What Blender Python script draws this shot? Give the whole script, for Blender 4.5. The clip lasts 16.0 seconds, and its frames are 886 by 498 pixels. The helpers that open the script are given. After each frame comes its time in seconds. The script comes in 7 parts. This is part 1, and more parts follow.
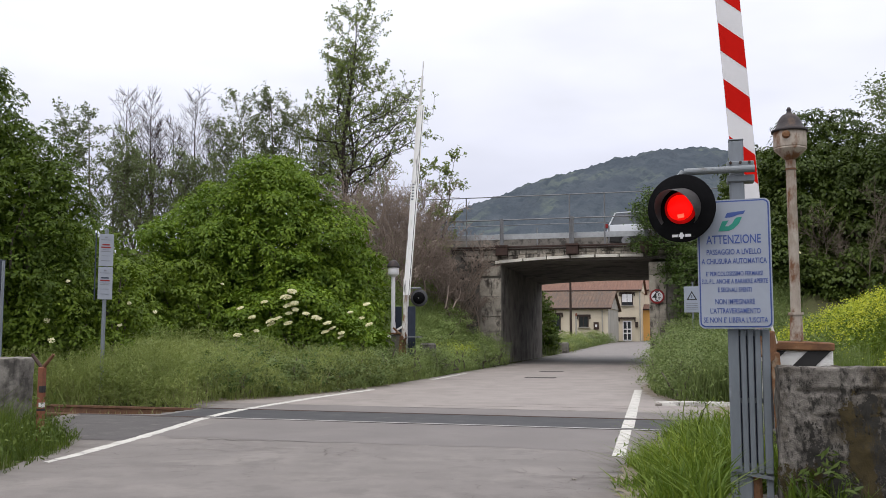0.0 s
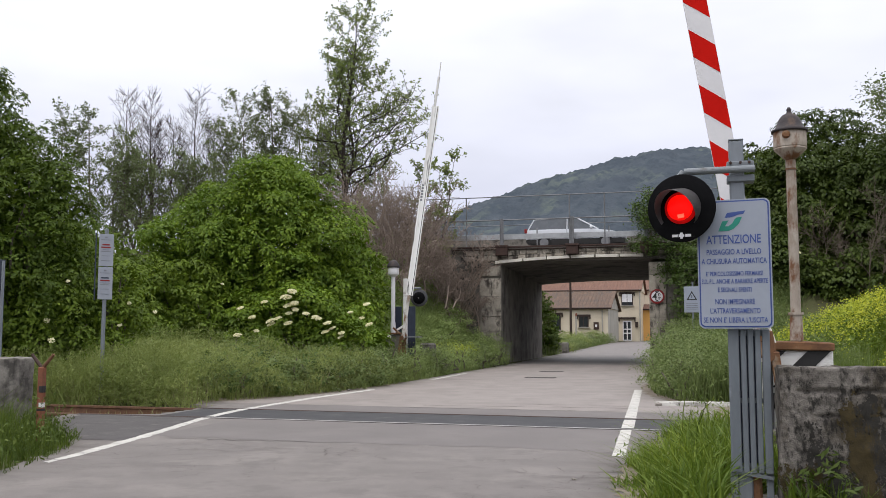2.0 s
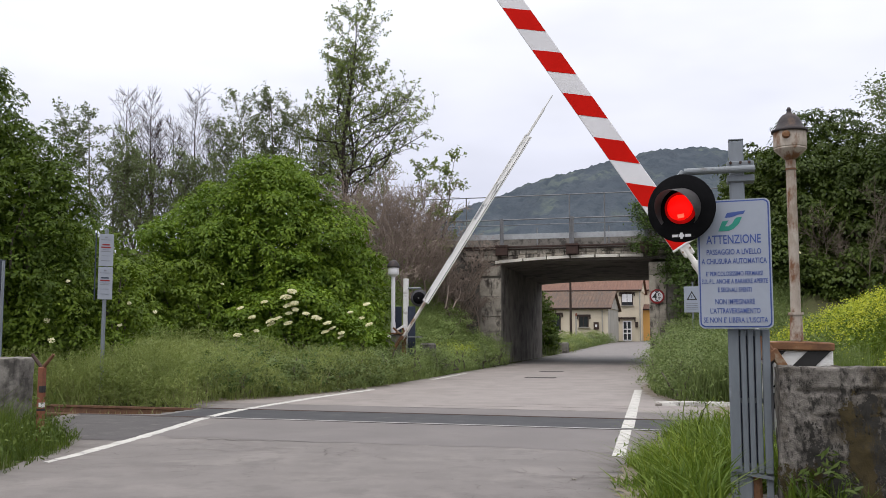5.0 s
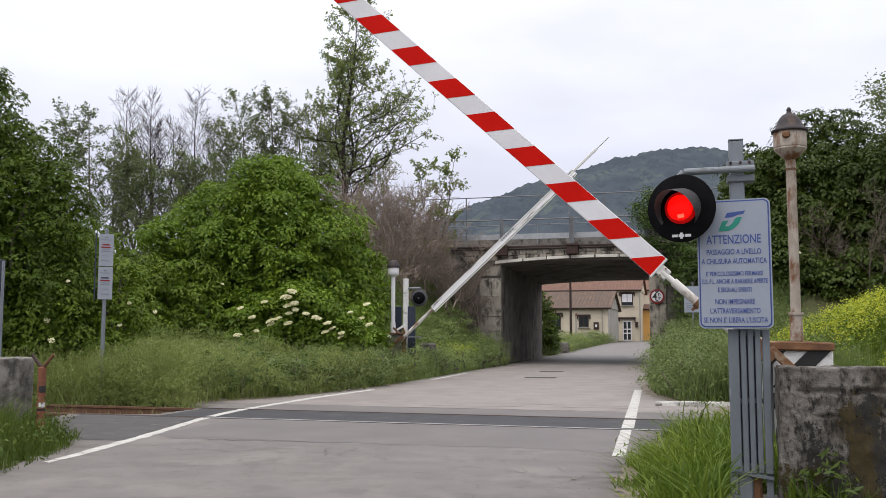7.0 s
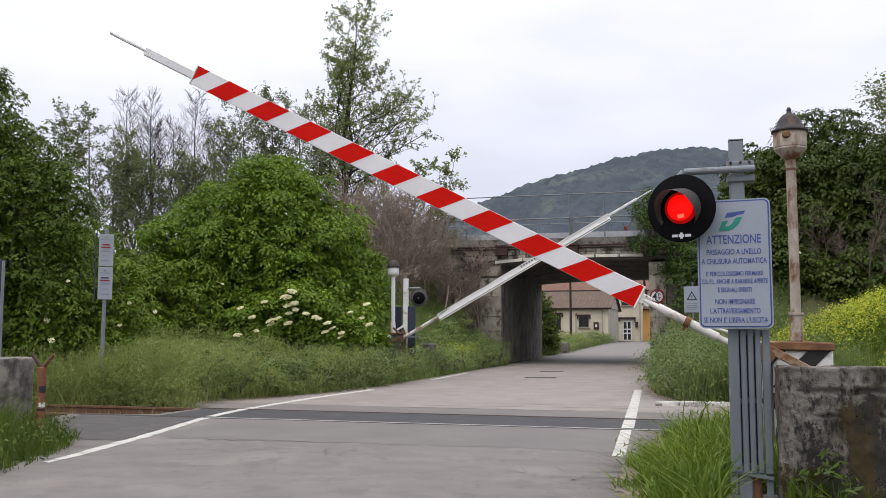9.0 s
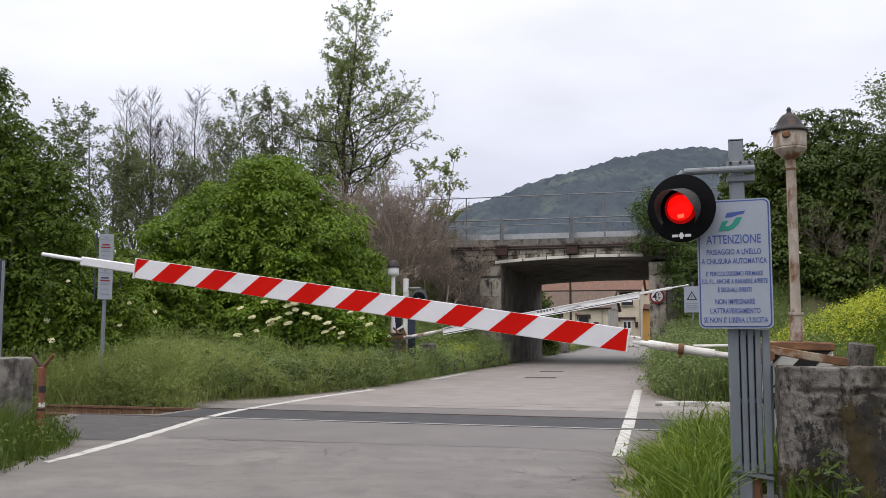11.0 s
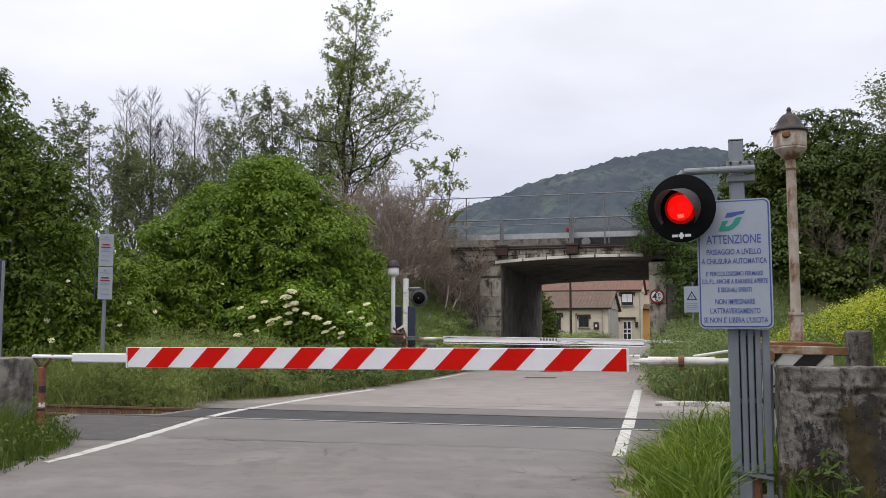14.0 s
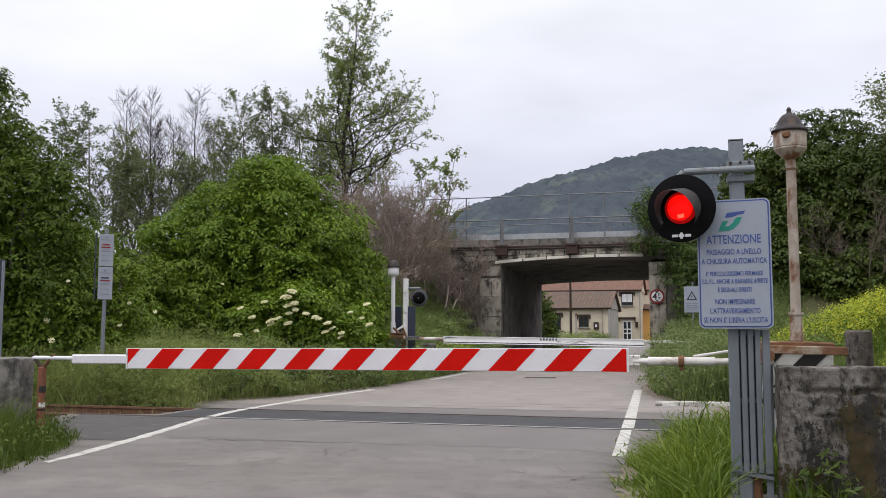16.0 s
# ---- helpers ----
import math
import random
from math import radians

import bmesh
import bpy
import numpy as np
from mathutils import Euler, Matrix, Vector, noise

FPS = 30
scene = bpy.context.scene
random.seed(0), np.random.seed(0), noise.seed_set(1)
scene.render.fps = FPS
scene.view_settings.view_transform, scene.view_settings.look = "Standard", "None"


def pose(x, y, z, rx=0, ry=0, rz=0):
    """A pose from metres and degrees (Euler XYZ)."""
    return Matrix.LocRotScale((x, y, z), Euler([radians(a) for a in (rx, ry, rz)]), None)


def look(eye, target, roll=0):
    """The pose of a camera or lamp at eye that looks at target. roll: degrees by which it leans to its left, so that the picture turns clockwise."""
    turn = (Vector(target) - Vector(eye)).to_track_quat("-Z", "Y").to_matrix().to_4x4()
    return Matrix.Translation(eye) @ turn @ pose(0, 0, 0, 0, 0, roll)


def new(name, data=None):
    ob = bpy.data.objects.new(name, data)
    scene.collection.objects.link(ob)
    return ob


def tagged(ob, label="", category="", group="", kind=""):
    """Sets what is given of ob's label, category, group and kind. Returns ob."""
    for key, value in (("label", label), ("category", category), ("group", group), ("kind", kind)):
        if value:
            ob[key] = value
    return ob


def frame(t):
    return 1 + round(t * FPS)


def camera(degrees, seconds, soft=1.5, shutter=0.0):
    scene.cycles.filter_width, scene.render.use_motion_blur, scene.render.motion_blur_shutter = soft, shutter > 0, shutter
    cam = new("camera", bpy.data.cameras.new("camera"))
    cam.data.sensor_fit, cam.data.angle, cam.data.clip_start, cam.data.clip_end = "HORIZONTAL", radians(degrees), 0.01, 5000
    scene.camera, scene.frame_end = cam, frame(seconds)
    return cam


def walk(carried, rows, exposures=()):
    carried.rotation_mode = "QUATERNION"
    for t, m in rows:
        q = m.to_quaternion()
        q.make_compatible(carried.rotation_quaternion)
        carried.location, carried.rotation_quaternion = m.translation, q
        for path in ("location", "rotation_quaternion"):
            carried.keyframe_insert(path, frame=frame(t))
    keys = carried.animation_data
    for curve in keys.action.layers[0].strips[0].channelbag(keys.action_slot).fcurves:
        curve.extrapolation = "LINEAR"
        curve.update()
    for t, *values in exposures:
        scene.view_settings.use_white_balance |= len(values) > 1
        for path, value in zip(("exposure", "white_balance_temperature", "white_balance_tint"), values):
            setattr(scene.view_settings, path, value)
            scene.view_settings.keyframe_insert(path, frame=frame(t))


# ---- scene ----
cam = camera(52.21, 16.0, soft=0.85)
walk(cam, [(0.0, pose(0, 0, 1.4, 95.18, 0, 15.6)), (16.0, pose(0, 0, 1.4, 95.18, 0, 15.6))], exposures=[(0.0, -0.06), (9.0, -0.06), (12.0, -0.13), (16.0, -0.15)])

# ---- sky and sun: a bright overcast day ----
world = bpy.data.worlds.new("overcast")
scene.world = world
world.use_nodes = True
wn, wl = world.node_tree.nodes, world.node_tree.links
wn.clear()
w_out = wn.new("ShaderNodeOutputWorld")
w_mix = wn.new("ShaderNodeMixShader")
w_mix.inputs[0].default_value = 0.9
sky = wn.new("ShaderNodeTexSky")
sky.sky_type, sky.sun_disc = "NISHITA", False
sky.sun_elevation, sky.sun_rotation = radians(52), radians(-140)
w_sky = wn.new("ShaderNodeBackground")
w_sky.inputs[1].default_value = 0.12
wl.new(sky.outputs[0], w_sky.inputs[0])
w_cloud = wn.new("ShaderNodeBackground")
w_co = wn.new("ShaderNodeTexCoord")
w_sep = wn.new("ShaderNodeSeparateXYZ")
wl.new(w_co.outputs["Generated"], w_sep.inputs[0])
w_ramp = wn.new("ShaderNodeValToRGB")
wl.new(w_sep.outputs[2], w_ramp.inputs[0])
els = w_ramp.color_ramp.elements
els[0].position, els[0].color = 0.0, (0.70, 0.72, 0.90, 1)
els[1].position, els[1].color = 1.0, (2.5, 2.5, 2.6, 1)
for at, colour in ((0.16, (0.82, 0.83, 0.97, 1)), (0.33, (1.10, 1.11, 1.19, 1)), (0.7, (2.05, 2.05, 2.14, 1))):
    e = els.new(at)
    e.color = colour
w_noise = wn.new("ShaderNodeTexNoise")
w_noise.inputs["Scale"].default_value = 2.6
w_noise.inputs["Detail"].default_value = 4
w_map = wn.new("ShaderNodeMapping")
w_map.inputs["Scale"].default_value = (1, 1, 3.0)
wl.new(w_co.outputs["Generated"], w_map.inputs[0])
wl.new(w_map.outputs[0], w_noise.inputs["Vector"])
w_mr = wn.new("ShaderNodeMapRange")
w_mr.inputs["From Min"].default_value, w_mr.inputs["From Max"].default_value = 0.3, 0.7
w_mr.inputs["To Min"].default_value, w_mr.inputs["To Max"].default_value = 0.9, 1.16
wl.new(w_noise.outputs[0], w_mr.inputs[0])
w_mul = wn.new("ShaderNodeVectorMath")
w_mul.operation = "SCALE"
wl.new(w_ramp.outputs[0], w_mul.inputs[0])
wl.new(w_mr.outputs[0], w_mul.inputs["Scale"])
wl.new(w_mul.outputs[0], w_cloud.inputs[0])
wl.new(w_sky.outputs[0], w_mix.inputs[1])
wl.new(w_cloud.outputs[0], w_mix.inputs[2])
wl.new(w_mix.outputs[0], w_out.inputs[0])

sun_data = bpy.data.lights.new("sun", "SUN")
sun_data.energy, sun_data.angle, sun_data.color = 1.1, radians(25), (1.0, 0.96, 0.9)
sun = new("sun", sun_data)
sun.matrix_world = look((-10, -14, 30), (0, 0, 0))


# ---- materials ----
def mat(name, c1, c2=None, rough=0.85, metal=0.0, scale=6.0, fine=60.0, bump=0.25, spots=None, spot_scale=2.0, spot_at=0.6, spec=0.3, stretch=(1, 1, 1), island=0.0, glow=0.0, coords="Object", dist=0.01, moss=None, moss_scale=1.3, moss_at=0.58, streak=1.0):
    """Two noises drive colour and relief; spots is a third colour in patches."""
    m = bpy.data.materials.new(name)
    m.use_nodes = True
    n, l = m.node_tree.nodes, m.node_tree.links
    b = n["Principled BSDF"]
    b.inputs["Roughness"].default_value, b.inputs["Metallic"].default_value = rough, metal
    b.inputs["Specular IOR Level"].default_value = spec
    if c2 is None:
        c2 = tuple(min(1, v * 0.72) for v in c1)
    co, mp = n.new("ShaderNodeTexCoord"), n.new("ShaderNodeMapping")
    mp.inputs["Scale"].default_value = stretch
    l.new(co.outputs[coords], mp.inputs[0])
    a, f = n.new("ShaderNodeTexNoise"), n.new("ShaderNodeTexNoise")
    a.inputs["Scale"].default_value, a.inputs["Detail"].default_value = scale, 5
    f.inputs["Scale"].default_value, f.inputs["Detail"].default_value = fine, 3
    l.new(mp.outputs[0], a.inputs["Vector"]), l.new(mp.outputs[0], f.inputs["Vector"])
    add = n.new("ShaderNodeMath")
    add.operation = "MULTIPLY_ADD"
    add.inputs[1].default_value = 0.35
    l.new(f.outputs[0], add.inputs[0]), l.new(a.outputs[0], add.inputs[2])
    mr = n.new("ShaderNodeMapRange")
    mr.inputs["From Min"].default_value, mr.inputs["From Max"].default_value = 0.42, 0.92
    l.new(add.outputs[0], mr.inputs[0])
    mix = n.new("ShaderNodeMix")
    mix.data_type = "RGBA"
    mix.inputs[6].default_value, mix.inputs[7].default_value = (*c2, 1), (*c1, 1)
    l.new(mr.outputs[0], mix.inputs[0])
    last = mix.outputs[2]
    for spots, spot_scale, spot_at in ((moss, moss_scale, moss_at), (spots, spot_scale, spot_at)):
        if not spots:
            continue
        s = n.new("ShaderNodeTexNoise")
        s.inputs["Scale"].default_value, s.inputs["Detail"].default_value = spot_scale, 8
        s.inputs["Roughness"].default_value = 0.65
        sp_ = n.new("ShaderNodeMapping")
        sp_.inputs["Scale"].default_value = (1, 1, streak)
        l.new(mp.outputs[0], sp_.inputs[0]), l.new(sp_.outputs[0], s.inputs["Vector"])
        sr = n.new("ShaderNodeMapRange")
        sr.inputs["From Min"].default_value, sr.inputs["From Max"].default_value = spot_at - 0.06, spot_at + 0.06
        l.new(s.outputs[0], sr.inputs[0])
        sm = n.new("ShaderNodeMix")
        sm.data_type = "RGBA"
        sm.inputs[7].default_value = (*spots, 1)
        l.new(sr.outputs[0], sm.inputs[0]), l.new(last, sm.inputs[6])
        last = sm.outputs[2]
    if island:
        g = n.new("ShaderNodeObjectInfo")
        hs = n.new("ShaderNodeHueSaturation")
        ir = n.new("ShaderNodeMapRange")
        ir.inputs["To Min"].default_value, ir.inputs["To Max"].default_value = 1 - island, 1 + island
        l.new(g.outputs["Random"], ir.inputs[0]), l.new(ir.outputs[0], hs.inputs["Value"]), l.new(last, hs.inputs["Color"])
        last = hs.outputs[0]
    l.new(last, b.inputs["Base Color"])
    if glow:
        l.new(last, b.inputs["Emission Color"])
        b.inputs["Emission Strength"].default_value = glow
    if bump:
        bp = n.new("ShaderNodeBump")
        bp.inputs["Strength"].default_value, bp.inputs["Distance"].default_value = bump, dist
        l.new(add.outputs[0], bp.inputs["Height"]), l.new(bp.outputs[0], b.inputs["Normal"])
    return m


def leaf_mat(name, c1, c2, trans=0.35, rough=0.55, patch=0.5, patch_c=None):
    """Leaf: colour varies leaf by leaf and in broad patches; some light passes through."""
    m = bpy.data.materials.new(name)
    m.use_nodes = True
    n, l = m.node_tree.nodes, m.node_tree.links
    b, out = n["Principled BSDF"], n["Material Output"]
    b.inputs["Roughness"].default_value = rough
    b.inputs["Specular IOR Level"].default_value = 0.25
    geo, co = n.new("ShaderNodeNewGeometry"), n.new("ShaderNodeTexCoord")
    mix = n.new("ShaderNodeMix")
    mix.data_type = "RGBA"
    mix.inputs[6].default_value, mix.inputs[7].default_value = (*c1, 1), (*c2, 1)
    l.new(geo.outputs["Random Per Island"], mix.inputs[0])
    ns = n.new("ShaderNodeTexNoise")
    ns.inputs["Scale"].default_value, ns.inputs["Detail"].default_value = patch, 3
    l.new(co.outputs["Object"], ns.inputs["Vector"])
    mr = n.new("ShaderNodeMapRange")
    mr.inputs["From Min"].default_value, mr.inputs["From Max"].default_value = 0.35, 0.65
    l.new(ns.outputs[0], mr.inputs[0])
    m2 = n.new("ShaderNodeMix")
    m2.data_type = "RGBA"
    pc = patch_c or tuple(v * 0.7 for v in c1)
    m2.inputs[7].default_value = (*pc, 1)
    sc = n.new("ShaderNodeMath")
    sc.operation = "MULTIPLY"
    sc.inputs[1].default_value = 0.6
    l.new(mr.outputs[0], sc.inputs[0]), l.new(sc.outputs[0], m2.inputs[0]), l.new(mix.outputs[2], m2.inputs[6])
    l.new(m2.outputs[2], b.inputs["Base Color"])
    tr, ms = n.new("ShaderNodeBsdfTranslucent"), n.new("ShaderNodeMixShader")
    ms.inputs[0].default_value = trans
    l.new(m2.outputs[2], tr.inputs[0])
    l.new(b.outputs[0], ms.inputs[1]), l.new(tr.outputs[0], ms.inputs[2]), l.new(ms.outputs[0], out.inputs[0])
    return m


ASPHALT = mat("asphalt", (0.138, 0.120, 0.111), (0.100, 0.086, 0.079), 0.66, scale=1.9, fine=90, bump=0.45, spots=(0.099, 0.085, 0.078), spot_scale=2.3, spot_at=0.57, moss=(0.151, 0.132, 0.121), moss_scale=0.9, moss_at=0.56, spec=0.6)
ASPHALT_PALE = mat("pale_asphalt", (0.232, 0.200, 0.183), (0.170, 0.146, 0.134), 0.66, scale=1.2, fine=60, bump=0.4, spots=(0.168, 0.144, 0.132), spot_scale=1.3, spot_at=0.55, spec=0.6)
ASPHALT_NEW = mat("asphalt_patch", (0.080, 0.073, 0.072), (0.055, 0.050, 0.050), 0.8, scale=1.8, fine=120, bump=0.35, spots=(0.100, 0.090, 0.087), spot_scale=3.0, spot_at=0.60)
ASPHALT_MID = mat("asphalt_relaid", (0.134, 0.118, 0.112), (0.099, 0.087, 0.083), 0.7, scale=1.1, fine=100, bump=0.3, spec=0.5, spots=(0.111, 0.097, 0.092), spot_scale=3.0, spot_at=0.58)
PAD = mat("crossing_pad", (0.045, 0.044, 0.048), (0.03, 0.03, 0.033), 0.75, scale=3, fine=70, bump=0.2, spots=(0.065, 0.062, 0.062), spot_scale=2.2)
TAR = mat("tar", (0.062, 0.055, 0.053), None, 0.9, bump=0.1)
CRACK = mat("crack_fill", (0.088, 0.078, 0.073), (0.066, 0.058, 0.055), 0.9, bump=0.1)
PAINT_ROAD = mat("road_paint", (0.50, 0.485, 0.45), (0.36, 0.345, 0.32), 0.7, scale=4, fine=50, spots=(0.19, 0.178, 0.17), spot_scale=7, spot_at=0.61)
SOIL = mat("soil", (0.075, 0.085, 0.03), (0.05, 0.045, 0.022), 0.95, scale=0.8, fine=25, bump=0.6, spots=(0.10, 0.085, 0.05), spot_scale=0.5, spot_at=0.62, dist=0.05)
DIRT = mat("sandy_dirt", (0.20, 0.165, 0.13), (0.12, 0.098, 0.075), 0.95, scale=3, fine=60, bump=0.6, spots=(0.26, 0.23, 0.20), spot_scale=9, spot_at=0.62)
GRAVEL = mat("gravel", (0.30, 0.275, 0.25), (0.17, 0.15, 0.13), 0.95, scale=25, fine=120, bump=0.8)
CONCRETE = mat("old_concrete", (0.20, 0.185, 0.165), (0.115, 0.105, 0.092), 0.92, scale=2.2, fine=40, bump=0.7, spots=(0.055, 0.05, 0.045), spot_scale=2.4, spot_at=0.55, dist=0.02)
CONCRETE_WALL = mat("weathered_concrete_wall", (0.205, 0.185, 0.166), (0.065, 0.058, 0.052), 0.92, scale=16.0, fine=120, bump=1.0, spots=(0.020, 0.018, 0.016), spot_scale=16.0, spot_at=0.555, dist=0.02, moss=(0.060, 0.050, 0.038), moss_scale=3.4, moss_at=0.56, streak=0.5)
LICHEN = mat("brown_wall_moss", (0.056, 0.041, 0.016), (0.030, 0.023, 0.011), 0.95, scale=14, fine=90, bump=0.6)
SOOT = mat("black_wall_stain", (0.036, 0.033, 0.029), (0.018, 0.0165, 0.015), 0.95, scale=14, fine=90, bump=0.6)
CONCRETE_LIGHT = mat("pale_concrete", (0.68, 0.65, 0.58), (0.46, 0.43, 0.38), 0.9, scale=1.5, fine=30, bump=0.3, island=0.12)
STONE = mat("stone_block", (0.41, 0.37, 0.31), (0.22, 0.196, 0.165), 0.93, scale=3.5, fine=28, bump=1.0, spots=(0.065, 0.056, 0.048), spot_scale=3.0, spot_at=0.55, island=0.16, dist=0.04, streak=0.5)
MORTAR = mat("mortar", (0.15, 0.135, 0.118), None, 0.95, bump=0.4)
SOFFIT = mat("soffit_concrete", (0.215, 0.195, 0.172), (0.115, 0.104, 0.092), 0.93, scale=1.6, fine=20, bump=0.4, spots=(0.07, 0.063, 0.056), spot_scale=1.0, spot_at=0.56, streak=0.7)
RUST_DARK = mat("brown_steel", (0.060, 0.034, 0.027), (0.034, 0.021, 0.018), 0.8, bump=0.3)
RUST = mat("rust", (0.21, 0.105, 0.05), (0.10, 0.05, 0.03), 0.9, scale=7, fine=60, bump=0.5, spots=(0.30, 0.25, 0.19), spot_scale=3.5, spot_at=0.60)
RAIL_RUST = mat("rusty_rail", (0.16, 0.085, 0.05), (0.085, 0.045, 0.03), 0.9, bump=0.4)
RAIL_TOP = mat("worn_rail_head", (0.34, 0.33, 0.33), (0.22, 0.205, 0.20), 0.45, 0.6, bump=0.05)
GALV = mat("galvanised_steel", (0.215, 0.232, 0.248), (0.15, 0.165, 0.18), 0.6, 0.25, scale=5, fine=60, bump=0.1, spots=(0.11, 0.105, 0.10), spot_scale=7, spot_at=0.64)
GALV_POST = mat("dull_galvanised_post", (0.215, 0.235, 0.262), (0.15, 0.165, 0.187), 0.6, 0.2, scale=3, fine=40, bump=0.1, stretch=(1, 1, 0.3))
COVER = mat("grey_cable_cover", (0.165, 0.184, 0.205), (0.115, 0.129, 0.146), 0.6, 0.15, scale=3, fine=40, bump=0.12, stretch=(1, 1, 0.3), spots=(0.24, 0.26, 0.28), spot_scale=7, spot_at=0.66)
GREY_RAIL = mat("grey_railing", (0.20, 0.205, 0.215), (0.13, 0.13, 0.135), 0.6, 0.3, bump=0.1)
GREY_BEAM = mat("dull_grey_barrier", (0.42, 0.43, 0.45), (0.31, 0.32, 0.33), 0.5, 0.2, bump=0.1)
WHITE = mat("white_board", (0.66, 0.65, 0.67), (0.58, 0.57, 0.59), 0.45, scale=2, fine=25, bump=0.05)
WHITE_WORN = mat("worn_white_paint", (0.72, 0.71, 0.70), (0.55, 0.54, 0.53), 0.6, scale=3, fine=30, bump=0.15, spots=(0.28, 0.25, 0.23), spot_scale=3.0, spot_at=0.62, stretch=(0.5, 1, 1))
BOOM_TUBE = mat("rust_stained_white_tube", (0.66, 0.64, 0.61), (0.48, 0.45, 0.42), 0.6, scale=4, fine=30, bump=0.2, spots=(0.24, 0.15, 0.09), spot_scale=5.0, spot_at=0.585, stretch=(0.5, 1, 1), moss=(0.36, 0.33, 0.30), moss_scale=2.5, moss_at=0.55)
FAR_ARM = mat("peeling_white_arm", (0.88, 0.87, 0.86), (0.78, 0.77, 0.76), 0.6, scale=3, fine=30, bump=0.15, spots=(0.13, 0.12, 0.12), spot_scale=3.0, spot_at=0.64, stretch=(0.35, 1, 2.6))
RED = mat("signal_red", (0.56, 0.009, 0.005), (0.45, 0.007, 0.004), 0.6, scale=2, fine=25, bump=0.05, spec=0.05)
BLACK = mat("black_enamel", (0.004, 0.004, 0.0045), (0.008, 0.008, 0.009), 0.8, scale=8, fine=60, bump=0.08, spots=(0.04, 0.04, 0.042), spot_scale=11, spot_at=0.74, spec=0.04)
BLACK_PAINT = mat("black_paint", (0.025, 0.024, 0.024), None, 0.6, bump=0.1)
HOOD = mat("hood_grey", (0.15, 0.147, 0.15), (0.10, 0.097, 0.10), 0.45, bump=0.05)
LENS = mat("red_lens_lit", (1.0, 0.004, 0.002), (0.42, 0.001, 0.001), 0.35, scale=9, fine=60, bump=0.0, glow=1.5, spec=0.1)
LENS_RIM = mat("red_lens_rim", (0.34, 0.003, 0.003), (0.20, 0.001, 0.001), 0.35, scale=9, fine=60, bump=0.0, glow=0.8, spec=0.1)
LENS_SPOT = mat("lamp_filament_glow", (1.0, 0.12, 0.06), (0.9, 0.08, 0.05), 0.3, bump=0.0, glow=1.2)
BOARD = mat("sign_white", (0.285, 0.313, 0.368), (0.240, 0.264, 0.317), 0.4, scale=1.5, fine=20, bump=0.03)
PLATE = mat("grey_notice_plate", (0.31, 0.33, 0.375), (0.27, 0.29, 0.33), 0.5, scale=2, fine=20, bump=0.03)
BLUE = mat("sign_blue", (0.035, 0.065, 0.22), (0.05, 0.08, 0.25), 0.45, bump=0.0)
TEAL = mat("logo_green", (0.02, 0.23, 0.17), None, 0.45, bump=0.0)
RED_INK = mat("red_ink", (0.25, 0.022, 0.022), None, 0.5, bump=0.0)
GREY_BACK = mat("dull_grey_enamel", (0.065, 0.065, 0.07), (0.045, 0.045, 0.05), 0.7, bump=0.08)
GREY_INK = mat("grey_ink", (0.20, 0.21, 0.24), None, 0.5, bump=0.0)
BELL_CREAM = mat("rusty_cream_enamel", (0.40, 0.355, 0.305), (0.27, 0.22, 0.18), 0.7, scale=8, fine=40, bump=0.4, spots=(0.15, 0.07, 0.035), spot_scale=6.5, spot_at=0.55, stretch=(1, 1, 0.5), moss=(0.21, 0.165, 0.125), moss_scale=3.5, moss_at=0.54)
BELL_CAP = mat("weathered_bell_cap", (0.044, 0.035, 0.036), (0.024, 0.020, 0.022), 0.65, bump=0.3, spots=(0.085, 0.055, 0.04), spot_scale=6)
ORANGE = mat("faded_orange_paint", (0.225, 0.08, 0.042), (0.12, 0.05, 0.03), 0.8, scale=9, fine=50, bump=0.4, spots=(0.05, 0.04, 0.035), spot_scale=8, spot_at=0.62)
NAVY = mat("dark_blue_steel", (0.035, 0.045, 0.07), (0.025, 0.03, 0.05), 0.6, bump=0.1)
BARK = mat("bark", (0.14, 0.118, 0.098), (0.075, 0.06, 0.05), 0.95, scale=5, fine=30, bump=0.8, dist=0.03)
TWIG = mat("dry_twig", (0.285, 0.225, 0.185), (0.165, 0.128, 0.105), 0.95, bump=0.2)
TWIG_BROWN = mat("brown_twig", (0.17, 0.135, 0.105), (0.10, 0.08, 0.062), 0.95, bump=0.2)
TWIG_GREY = mat("grey_twig", (0.052, 0.038, 0.038), (0.032, 0.024, 0.025), 0.95, bump=0.2)
BARK_DARK = mat("dark_bark", (0.055, 0.043, 0.037), (0.030, 0.024, 0.021), 0.95, scale=5, fine=30, bump=0.8, dist=0.03)
LEAF_ELDER = leaf_mat("elder_leaf", (0.100, 0.172, 0.012), (0.212, 0.302, 0.022), 0.28, patch=1.6, patch_c=(0.052, 0.102, 0.009))
LEAF_DARK = leaf_mat("dark_leaf", (0.046, 0.074, 0.010), (0.084, 0.116, 0.015), 0.22, patch=0.6, patch_c=(0.030, 0.050, 0.008))
LEAF_DEEP = leaf_mat("deep_green_leaf", (0.056, 0.098, 0.008), (0.116, 0.170, 0.013), 0.3, patch=0.9, patch_c=(0.031, 0.058, 0.006))
LEAF_MID = leaf_mat("mid_green_leaf", (0.088, 0.142, 0.012), (0.165, 0.232, 0.020), 0.32, patch=0.9, patch_c=(0.056, 0.096, 0.009))
